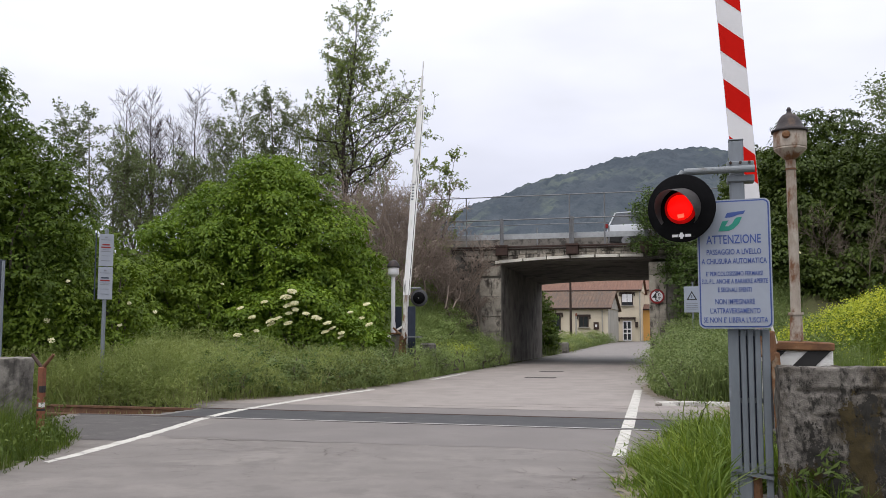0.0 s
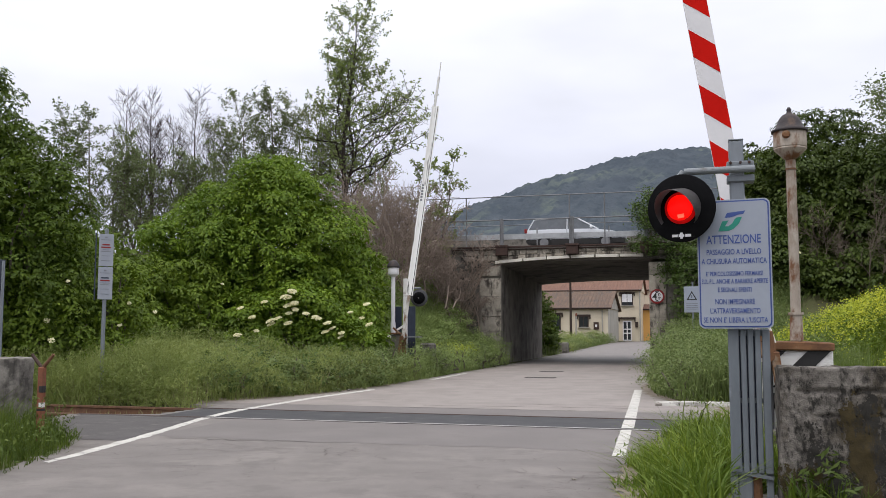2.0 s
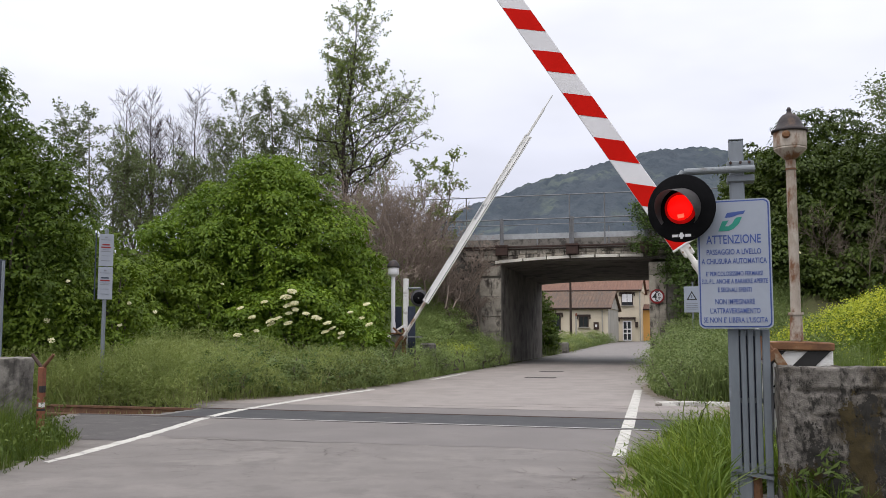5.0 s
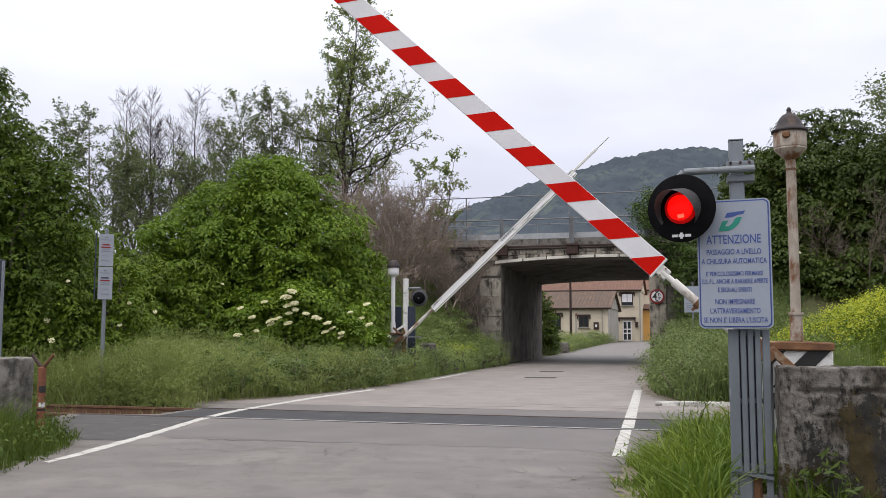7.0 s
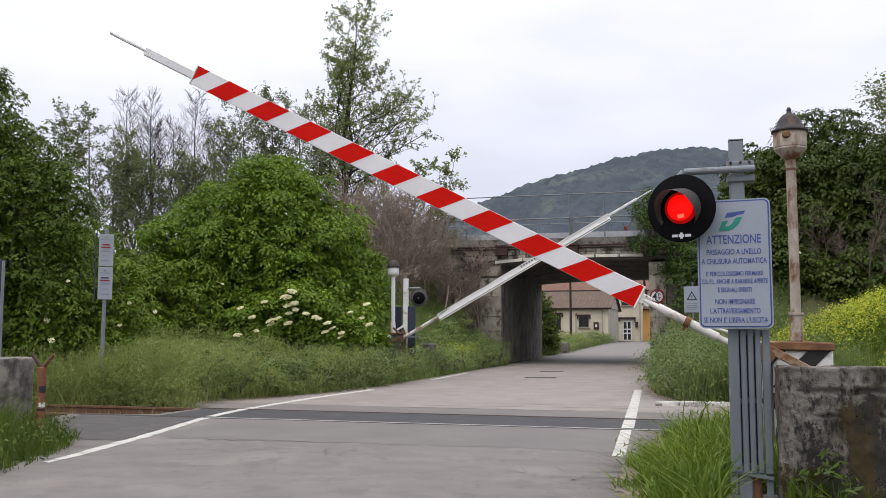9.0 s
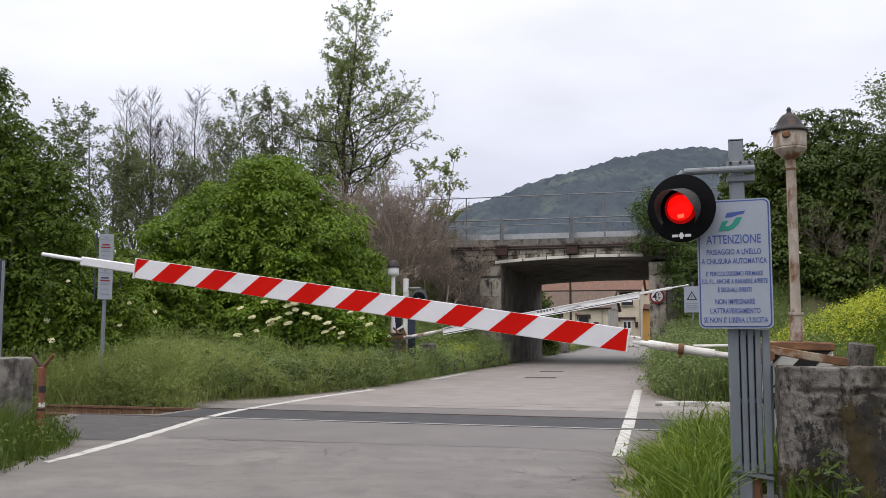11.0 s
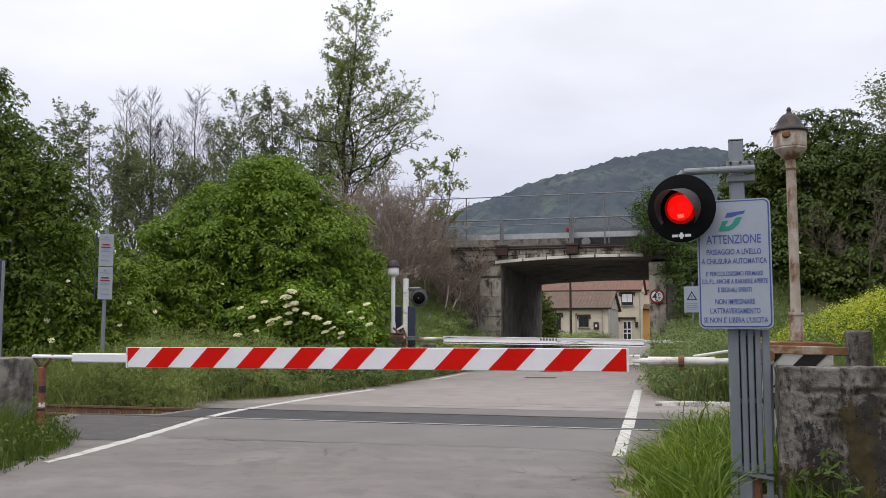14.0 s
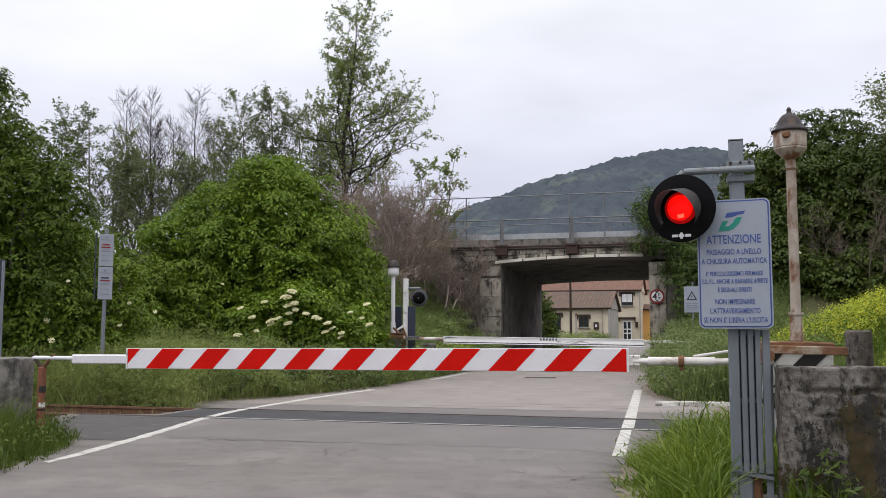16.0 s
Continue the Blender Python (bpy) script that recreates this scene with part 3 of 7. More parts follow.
stone_rng = np.random.default_rng(21)
stone_meshes = []
for i in range(4):
    bm = bmesh.new()
    bmesh.ops.create_icosphere(bm, subdivisions=1, radius=1.0)
    for v in bm.verts:
        v.co *= 1 + 0.35 * noise.noise(v.co * 1.7 + Vector((i * 7, 0, 0)))
        v.co.z *= 0.6
    me_ = bpy.data.meshes.new("rubble_stone")
    bm.to_mesh(me_), bm.free()
    me_.materials.append(GRAVEL)
    stone_meshes.append(me_)
for i in range(36):
    if i < 20:
        x, y, r = stone_rng.uniform(-0.75, 1.1), stone_rng.uniform(17.45, 18.3), stone_rng.uniform(0.03, 0.09)
    elif i < 28:
        x, y, r = stone_rng.uniform(-1.15, -0.5), stone_rng.uniform(7.4, 9.6), stone_rng.uniform(0.01, 0.04)
    else:
        y = stone_rng.uniform(19, 24)
        x, r = float(edge_left(y)) + stone_rng.uniform(-0.2, 0.15), stone_rng.uniform(0.02, 0.06)
    ob = new("rubble_stone", stone_meshes[i % 4])
    ob.matrix_basis = pose(x, y, max(0.0, float(height(x, y))) + r * 0.25, 0, 0, stone_rng.uniform(0, 360)) @ Matrix.Diagonal((r, r * stone_rng.uniform(0.7, 1.2), r, 1))
    tagged(ob, "pale broken stone lying at the road edge", "stone", "rubble at the road edge")


# ---- road bridge over the street ----
def bridge():
    b = thing("road_bridge", (0, 38.2, 0), 0, "weathered concrete road bridge with stone abutments and steel railing", "bridge")
    # local y runs from the front face to the back of the deck
    DEEP = 10.6
    part("abutment", box(B(), (-8.77, DEEP / 2 + 0.02, 2.1), (1.44, DEEP, 4.3), 0.02), SOFFIT, b, "dark stained concrete abutment wall")
    part("abutment", box(B(), (-1.15, DEEP / 2 + 0.02, 2.1), (1.3, DEEP, 4.3), 0.02), SOFFIT, b, "grey concrete abutment wall")
    # wing walls under the bank
    part("wing_wall", box(B(), (-11.3, 0.55, 2.6), (3.7, 0.9, 4.2), 0.03), CONCRETE, b)
    part("wing_wall", box(B(), (1.6, 0.55, 2.6), (4.2, 0.9, 4.2), 0.03), CONCRETE, b)
    # deck with a slightly cambered soffit
    def camber(x):
        return 4.43 - 0.0095 * max(0.0, -x - 3.8) ** 2 - 0.006 * max(0.0, x + 3.4) ** 2
    bm, n = B(), 24
    xs = [-9.6 + 9.4 * i / n for i in range(n + 1)]
    low = [bm.verts.new((x, 0.1, camber(x))) for x in xs]
    lowb = [bm.verts.new((x, DEEP, camber(x) - 0.36)) for x in xs]
    up = [bm.verts.new((x, 0.1, 4.9)) for x in xs]
    upb = [bm.verts.new((x, DEEP, 4.9)) for x in xs]
    for i in range(n):
        bm.faces.new((low[i], low[i + 1], up[i + 1], up[i]))
        bm.faces.new((lowb[i + 1], lowb[i], upb[i], upb[i + 1]))
        bm.faces.new((low[i + 1], low[i], lowb[i], lowb[i + 1]))
        bm.faces.new((up[i], up[i + 1], upb[i + 1], upb[i]))
    part("deck_slab", bm, SOFFIT, b, "dark grey concrete deck slab")
    part("deck_surface", box(B(), (-4.5, DEEP / 2 + 0.02, 4.975), (17.0, DEEP - 0.1, 0.15), 0.01), ASPHALT, b)
    part("parapet_wall", box(B(), (-4.5, DEEP - 0.1, 5.75), (30.0, 0.25, 1.42), 0.02), CONCRETE, b, "grey concrete parapet of the far side")
    part("end_block", box(B(), (-11.3, 0.3, 4.55), (3.3, 0.5, 0.74), 0.02), CONCRETE, b)
    part("end_block", box(B(), (1.6, 0.3, 4.55), (4.2, 0.5, 0.74), 0.02), CONCRETE, b)
    part("steel_angle", box(B(), (-4.5, -0.09, 5.0), (17.0, 0.14, 0.07), 0.008), RUST_DARK, b, "rust-brown steel edge angle")
    part("steel_angle", box(B(), (-4.5, -0.06, 4.905), (17.0, 0.07, 0.03)), RUST_DARK, b)
    # pale coping pieces that follow the camber
    xs = [-8.32, -7.08, -6.06, -5.06, -4.02, -3.02, -2.02]
    for x0, x1 in zip(xs, xs[1:]):
        z0, z1 = camber(x0) + 0.05, camber(x1) + 0.05
        bm = prism(B(), [(x0 + 0.028, z0), (x1 - 0.028, z1), (x1 - 0.028, z1 + 0.12), (x0 + 0.028, z0 + 0.12)], -0.16, 0.14)
        part("coping", bm, CONCRETE_LIGHT, b, "pale concrete coping strip")
    part("coping", prism(B(), [(-9.9, 4.02), (-8.36, 4.24), (-8.36, 4.36), (-9.9, 4.14)], -0.1, 0.14), CONCRETE, b)
    part("coping", prism(B(), [(-1.98, 4.40), (-0.6, 4.33), (-0.6, 4.43), (-1.98, 4.52)], -0.1, 0.14), CONCRETE, b)
    # rough masonry course between coping and steel angle
    mr = random.Random(4)
    for row in (0, 1):
        x = -9.7
        while x < -0.6:
            w = mr.uniform(0.18, 0.5)
            zl = camber(min(max(x, -8.3), -2)) + 0.18
            zh = 4.87
            zm = (zl + zh) / 2 + mr.uniform(-0.03, 0.03)
            lo_, hi_ = (zl, zm) if row == 0 else (zm, zh)
            bm = box(B(), (x + w / 2, 0.075 + mr.uniform(-0.03, 0.02), (lo_ + hi_) / 2), (w - 0.012, 0.13, hi_ - lo_ - 0.01), 0.02)
            for v in bm.verts:
                v.co += Vector(noise.noise_vector(v.co * 3.1)) * 0.02
            part("stone", bm, STONE, b)
            x += w
    part("mortar_bed", box(B(), (-5.2, 0.13, 4.62), (9.2, 0.12, 0.5)), MORTAR, b)
    # quoined pier faces
    def pier(x0, x1, top, seed):
        rr = random.Random(seed)
        part("mortar_bed", box(B(), ((x0 + x1) / 2, 0.0, top / 2), (x1 - x0 - 0.04, 0.04, top)), MORTAR, b)
        z = 0.0
        while z < top - 0.1:
            hh = min(rr.uniform(0.5, 0.95), top - z)
            cut = x0 + (x1 - x0) * rr.uniform(0.38, 0.62)
            for a, c in ((x0, cut), (cut, x1)):
                bm = box(B(), ((a + c) / 2, -0.035 + rr.uniform(-0.02, 0.01), z + hh / 2), (c - a - 0.012, 0.11, hh - 0.012), 0.012)
                for v in bm.verts:
                    v.co += Vector(noise.noise_vector(v.co * 2.3)) * 0.014
                part("stone", bm, STONE, b)
            z += hh
    pier(-9.0, -8.06, 3.75, 3)
    pier(-1.84, -1.15, 4.25, 8)
    # splayed cap stone over the left pier
    bm = prism(B(), [(-9.0, 3.76), (-8.06, 3.76), (-8.06, 4.18), (-8.5, 4.18)], -0.08, 0.04)
    part("cap_stone", bm, STONE, b)
    part("side_wall", box(B(), (-9.6, 0.04, 2.0), (1.18, 0.1, 4.2), 0.02), CONCRETE, b)
    # railing: heavy posts on brown brackets, thin mesh-fence posts, rails
    for i, x in enumerate((-11.0, -7.98, -4.95, -1.9, 1.1)):
        part("bracket", box(B(), (x, -0.2, 4.80), (0.50, 0.36, 0.36), 0.015), RUST_DARK, b, "rust-brown steel post bracket")
        part("bracket_lip", box(B(), (x, -0.2, 5.02), (0.56, 0.42, 0.09), 0.01), RUST_DARK, b)
        bm = B()
        box(bm, (x, -0.2, 5.62), (0.14, 0.07, 1.2))
        box(bm, (x - 0.06, -0.2, 5.62), (0.015, 0.13, 1.2))
        box(bm, (x + 0.06, -0.2, 5.62), (0.015, 0.13, 1.2))
        part("post", bm, GREY_RAIL, b)
    for x in (-14.2, -9.58, -5.07, -3.6, -0.5, 4.0):
        part("fence_post", rod(B(), (x, -0.08, 5.0), (x, -0.08, 7.2), 0.028, seg=8), GREY_RAIL, b)
    for x in (-11.3, -6.5, -3.45, -0.4):
        part("guard_post", box(B(), (x, 0.15, 5.45), (0.05, 0.07, 0.75)), GREY_RAIL, b)
    part("top_rail", rod(B(), (-14.2, -0.08, 7.19), (4.0, -0.08, 7.19), 0.022, seg=8), GREY_RAIL, b)
    part("mid_rail", rod(B(), (-14.2, -0.12, 6.17), (4.0, -0.12, 6.17), 0.028, seg=8), GREY_RAIL, b)
    # corrugated crash barrier
    prof = [(0.0, -0.155), (0.03, -0.15), (0.08, -0.10), (0.08, -0.05), (0.02, 0.0), (0.08, 0.05), (0.08, 0.10), (0.03, 0.15), (0.0, 0.155), (-0.012, 0.15), (-0.012, -0.15)]
    prof = [(a, c * 0.75) for a, c in prof]
    bm = prism(B(), [(-a, c) for a, c in prof], -13.0, 4.0, pose(0, 0.12, 5.46, 0, 0, -90))
    part("crash_barrier", bm, GREY_BEAM, b, "silver corrugated crash barrier")
    # back railing of the other side
    part("mid_rail", rod(B(), (-14.2, DEEP - 0.1, 6.2), (4.0, DEEP - 0.1, 6.2), 0.03, seg=8), GREY_RAIL, b)
    part("top_rail", rod(B(), (-14.2, DEEP - 0.1, 7.2), (4.0, DEEP - 0.1, 7.2), 0.022, seg=8), GREY_RAIL, b)
    # height-limit roundel on the right pier
    r = thing("height_limit_sign", (-1.52, 38.04, 2.81), 0, "round white height-limit sign with a red rim on the pier", "road sign")
    part("plate", rod(B(), (0, 0.02, 0), (0, 0, 0), 0.30, seg=32), RED_INK, r, "red rimmed disc")
    part("white_face", rod(B(), (0, 0.0, 0), (0, -0.006, 0), 0.228, seg=32), WHITE, r)
    for tri in (((-0.09, 0.21), (0.09, 0.21), (0, 0.13)), ((-0.09, -0.21), (0.09, -0.21), (0, -0.13))):
        part("arrow", prism(B(), list(tri), -0.012, -0.006), BLACK_PAINT, r)
    words("numeral", "4", 0.42, BLACK_PAINT, r, (-0.09, -0.01, -0.145))
    words("numeral", "0", 0.2, BLACK_PAINT, r, (0.09, -0.01, 0.0))
    words("letter", "m", 0.2, BLACK_PAINT, r, (0.1, -0.01, -0.13))


def words(name, text, size, material, parent, at, rx=90, align="CENTER", squeeze=1.0):
    """Lettering in the built-in font, standing in the x, z plane."""
    cu = bpy.data.curves.new(name, "FONT")
    cu.body, cu.size, cu.align_x = text, size, align
    cu.extrude, cu.resolution_u = 0.0012, 3
    cu.offset = size * 0.010
    tmp = bpy.data.objects.new(name, cu)
    me = bpy.data.meshes.new_from_object(tmp)
    bpy.data.objects.remove(tmp)
    me.materials.clear()
    me.materials.append(material)
    ob = new(name, me)
    ob.parent = parent
    ob.matrix_basis = pose(*at, rx, 0, 0) @ Matrix.Diagonal((squeeze, 1, 1, 1))
    return ob


bridge()
highway = part("highway", box(B(), (-209, 43.6, 4.9), (392, 9.6, 0.3)), ASPHALT)
tagged(highway, "asphalt main road on top of the bank", "road", kind="structure")
highway = part("highway", box(B(), (208, 43.6, 4.9), (408, 9.6, 0.3)), ASPHALT)
tagged(highway, "asphalt main road on top of the bank", "road", kind="structure")


# ---- level crossing barriers ----
def near_barrier():
    t = thing("crossing_barrier", (0.70, 9.86, 0.0), 0, "red and white striped level-crossing barrier with rusty bell post", "crossing barrier", "crossing barriers")
    # machine: box with chevrons behind the boom's plane
    part("housing", box(B(), (0.31, 0.40, 0.6), (0.68, 0.34, 1.2), 0.015), WHITE_WORN, t, "white machine housing with black chevrons")
    # black bands slope down to the road side; clipped to the face
    for row, z in enumerate((1.035, 0.815, 0.595)):
        for k in range(-1, 3):
            xa = 0.385 + k * 0.435 - row * 0.2
            pts = [(xa - 0.14, z), (xa + 0.085, z), (xa + 0.245, z + 0.16), (xa + 0.02, z + 0.16)]
            pts = [(min(max(px_, -0.025), 0.645), pz_) for px_, pz_ in pts]
            if max(p_[0] for p_ in pts) - min(p_[0] for p_ in pts) > 0.05:
                part("black_band", prism(B(), pts, 0.222, 0.2275), BLACK_PAINT, t)
    bm = box(B(), (0.31, 0.40, 1.238), (0.70, 0.42, 0.076), 0.012)
    bmesh.ops.subdivide_edges(bm, edges=bm.edges[:], cuts=3, use_grid_fill=True)
    for v in bm.verts:
        v.co += Vector(noise.noise_vector(v.co * 7)) * 0.010
        if v.co.z > 1.25:
            v.co.z += 0.016 * (1 - ((v.co.x - 0.25) / 0.4) ** 2)
    part("lid", bm, RUST, t, "rust-brown sheet lid")
    part("bearing", rod(B(), (0, -0.10, 1.147), (0, 0.28, 1.147), 0.06, seg=16), RUST, t)
    part("bearing_stand", box(B(), (0.0, 0.17, 0.55), (0.10, 0.1, 1.1), 0.01), GREY_BACK, t)
    # bell on its post
    px, py = 0.316, 0.36
    part("bell_post", rod(B(), (px, py, 1.26), (px, py, 3.245), 0.052, seg=16), BELL_CREAM, t, "rust-streaked cream bell post", smooth=False)
    part("bell_sleeve", rod(B(), (px, py, 1.30), (px, py, 1.58), 0.068, 0.062, seg=16), BELL_CREAM, t)
    part("sleeve_ring", rod(B(), (px, py, 1.57), (px, py, 1.595), 0.078, seg=16), BELL_CREAM, t)
    part("post_ring", rod(B(), (px, py, 3.115), (px, py, 3.135), 0.058, seg=16), RUST, t)
    bm = lathe(B(), [(0.055, 3.225), (0.075, 3.245), (0.165, 3.335), (0.168, 3.350)], 24, pose(px, py, 0))
    part("bell_funnel", bm, BELL_CREAM, t, smooth=True)
    bm = lathe(B(), [(0.168, 3.350), (0.170, 3.365), (0.170, 3.525), (0.165, 3.530)], 24, pose(px, py, 0))
    part("bell_drum", bm, BELL_CREAM, t, "rusty cream bell drum", smooth=True)
    bm = lathe(B(), [(0.19, 3.525), (0.185, 3.550), (0.15, 3.565), (0.125, 3.625), (0.105, 3.675), (0.07, 3.715), (0.032, 3.730), (0.022, 3.755), (0.028, 3.770), (0.012, 3.800)], 24, pose(px, py, 0))
    part("bell_cap", bm, BELL_CAP, t, "dark domed bell cap", smooth=True)
    part("bell_boss", rod(B(), (px - 0.05, py - 0.16, 3.475), (px - 0.05, py - 0.195, 3.475), 0.045, 0.03, seg=14), RUST, t)
    # boom, built lying down along -x from the pivot
    boom = part("boom", rod(B(), (0.05, 0, -0.06), (-1.36, 0, -0.06), 0.036, 0.030, seg=14), BOOM_TUBE, t, "rust-stained white steel boom arm", smooth=False)
    X1, X0, ZT, ZB = -1.42, -7.52, 0.074, -0.174
    part("striped_board", box(B(), ((X0 + X1) / 2, 0, (ZT + ZB) / 2), (X1 - X0, 0.035, ZT - ZB), 0.006), WHITE, boom, "white board with red diagonal stripes")
    q, skew = 0.3092, 0.232
    for k in range(10):
        # right-hand and left-hand edge of a stripe along the top of the board
        lo, hi = -(4.738 + 2 * k) * q, -(4.738 + 2 * k - 1) * q
        pts = [(lo - skew, ZB + 0.003), (hi - skew, ZB + 0.003), (hi, ZT - 0.003), (lo, ZT - 0.003)]
        out = []
        for (xa, za), (xb, zb) in zip(pts, pts[1:] + pts[:1]):
            ina, inb = xa <= X1 - 0.004, xb <= X1 - 0.004
            if ina:
                out.append((xa, za))
            if ina != inb:
                s = (X1 - 0.004 - xa) / (xb - xa)
                out.append((X1 - 0.004, za + s * (zb - za)))
        for side in (-1, 1):
            part("red_stripe", prism(B(), out, side * 0.0175, side * 0.0205), RED, boom)
    for side in (-1, 1):
        hi = -(4.738 + 19) * q
        cut = ZT - (hi - X0 - 0.004) * (ZT - ZB) / skew
        part("red_stripe", prism(B(), [(X0 + 0.004, cut), (hi, ZT - 0.003), (X0 + 0.004, ZT - 0.003)], side * 0.0175, side * 0.0205), RED, boom)
    part("end_frame", box(B(), (X1 + 0.01, 0, -0.052), (0.022, 0.06, 0.26), 0.004), WHITE_WORN, boom)
    part("end_frame", box(B(), (X0 - 0.01, 0, -0.052), (0.018, 0.05, 0.26), 0.004), WHITE_WORN, boom)
    part("clamp_plate", box(B(), (-1.345, 0.0, -0.055), (0.13, 0.045, 0.12), 0.012), BOOM_TUBE, boom)
    for z in (-0.10, -0.01):
        part("clamp_bolt", rod(B(), (-1.35, -0.022, z), (-1.35, -0.036, z), 0.011, seg=6), RUST, boom)
    part("sleeve", rod(B(), (-0.52, 0, -0.06), (-1.20, 0, -0.06), 0.046, seg=14), BOOM_TUBE, boom, "rust-stained white boom sleeve")
    part("hose_clip", rod(B(), (-0.83, 0, -0.06), (-0.89, 0, -0.06), 0.060, seg=12), RUST, boom, "rusty clamp ring")
    part("clip_bolt", box(B(), (-0.86, 0, -0.135), (0.03, 0.02, 0.05)), RUST, boom)
    part("pin", box(B(), (-0.22, -0.03, -0.06), (0.14, 0.06, 0.07), 0.01), RUST, boom)
    part("brace", rod(B(), (-0.12, 0.0, 0.09), (-0.74, 0.0, -0.01), 0.014, seg=8), BOOM_TUBE, boom)
    part("tip_tube", box(B(), ((X0 - 8.34) / 2, 0, -0.060), (abs(X0 + 8.34), 0.045, 0.118), 0.015), WHITE, boom, "white tapered boom tip")
    part("tip_rod", rod(B(), (-8.30, 0, -0.050), (-8.93, 0, -0.045), 0.026, seg=12), WHITE, boom)
    # lever bars and counterweight on the other side of the pivot
    for y in (-0.07, 0.07):
        part("lever_bar", box(B(), (0.42, y, 0.055), (0.90, 0.03, 0.085), 0.008, ry=1.5), RUST, boom, "rusty counterweight lever")
    part("lever_plate", box(B(), (-0.12, 0.0, 0.0), (0.26, 0.10, 0.17), 0.015), RUST, boom)
    bm = box(B(), (0.86, 0, 0.06), (0.225, 0.22, 0.39), 0.02)
    for v in bm.verts:
        v.co += Vector(noise.noise_vector(v.co * 4)) * 0.012
    part("counterweight", bm, CONCRETE_WALL, boom, "old concrete counterweight block")
    return boom


def far_barrier():
    t = thing("crossing_barrier", (-8.53, 26.0, 0.0), 0, "peeling white level-crossing barrier seen from its back", "crossing barrier", "crossing barriers")
    part("housing", box(B(), (-0.34, 0.30, 0.65), (0.50, 0.26, 1.30), 0.015), CONCRETE, t, "stained grey machine housing")
    part("lid", box(B(), (-0.36, 0.30, 1.325), (0.7, 0.36, 0.05), 0.015), RUST, t)
    part("bearing", rod(B(), (0, -0.10, 1.20), (0, 0.28, 1.20), 0.06, seg=16), RUST, t)
    part("bearing_stand", box(B(), (0.0, 0.17, 0.62), (0.12, 0.1, 1.24), 0.01), RUST, t)
    for k, (bx, bz, br) in enumerate(((-0.16, 1.40, 40), (-0.05, 1.50, -30), (0.05, 1.36, 65))):
        part("link_bar", box(B(), (bx, -0.05 + 0.05 * k, bz), (0.30, 0.03, 0.06), 0.006, ry=br), RUST if k != 1 else WHITE_WORN, t, "rusty linkage bar")
    part("stay_plate", box(B(), (-0.45, -0.02, 1.24), (0.2, 0.04, 0.09), 0.01, ry=20), WHITE_WORN, t, "flaking white stay plate")
    px, py = -0.38, 0.25
    part("bell_post", rod(B(), (px, py, 1.34), (px, py, 3.10), 0.062, seg=14), WHITE, t, "white bell post")
    part("bell_sleeve", rod(B(), (px, py, 1.28), (px, py, 1.66), 0.078, seg=14), WHITE, t)
    part("bell_drum", lathe(B(), [(0.07, 3.05), (0.16, 3.12), (0.17, 3.14), (0.17, 3.36), (0.16, 3.37)], 20, pose(px, py, 0)), WHITE, t, "white bell drum", smooth=True)
    part("bell_cap", lathe(B(), [(0.20, 3.33), (0.195, 3.38), (0.16, 3.47), (0.10, 3.54), (0.02, 3.58)], 20, pose(px, py, 0)), BELL_CAP, t, smooth=True)
    boom = part("boom", rod(B(), (-0.05, 0, -0.02), (1.28, 0, -0.02), 0.056, 0.050, seg=12), BOOM_TUBE, t, "peeling white steel boom arm")
    part("board", box(B(), (4.2, 0.0, -0.04), (5.82, 0.035, 0.19), 0.006), FAR_ARM, boom, "peeling white back of the barrier board")
    for z in (-0.135, 0.055):
        part("board_flange", box(B(), (4.2, -0.03, z), (5.82, 0.05, 0.018)), FAR_ARM, boom)
    part("dark_edge", box(B(), (4.2, -0.021, -0.112), (5.80, 0.010, 0.028)), GREY_BACK, boom, "dark strip along the lower edge")
    for k in range(10):
        part("red_stripe", prism(B(), [(1.32 + k * 0.58, -0.12), (1.56 + k * 0.58, -0.12), (1.7 + k * 0.58, 0.04), (1.46 + k * 0.58, 0.04)], 0.0175, 0.02), RED, boom)
    part("tip_tube", box(B(), (7.55, 0, 0.0), (0.95, 0.04, 0.075), 0.012), WHITE_WORN, boom)
    part("tip_rod", rod(B(), (8.0, 0, 0.0), (8.48, 0, 0.0), 0.018, seg=8), WHITE_WORN, boom)
    for i in range(6):
        part("ink_bar", box(B(), (4.2 + i * 0.09, -0.02, 0.02), (0.05, 0.006, 0.08)), GREY_INK, boom)
    part("lever_bar", box(B(), (-0.42, 0.0, 0.03), (0.86, 0.12, 0.08), 0.008), RUST, boom)
    part("counterweight", box(B(), (-0.80, 0, 0.0), (0.22, 0.22, 0.24), 0.02), RUST, boom)
    return boom


near_boom = near_barrier()
far_boom = far_barrier()


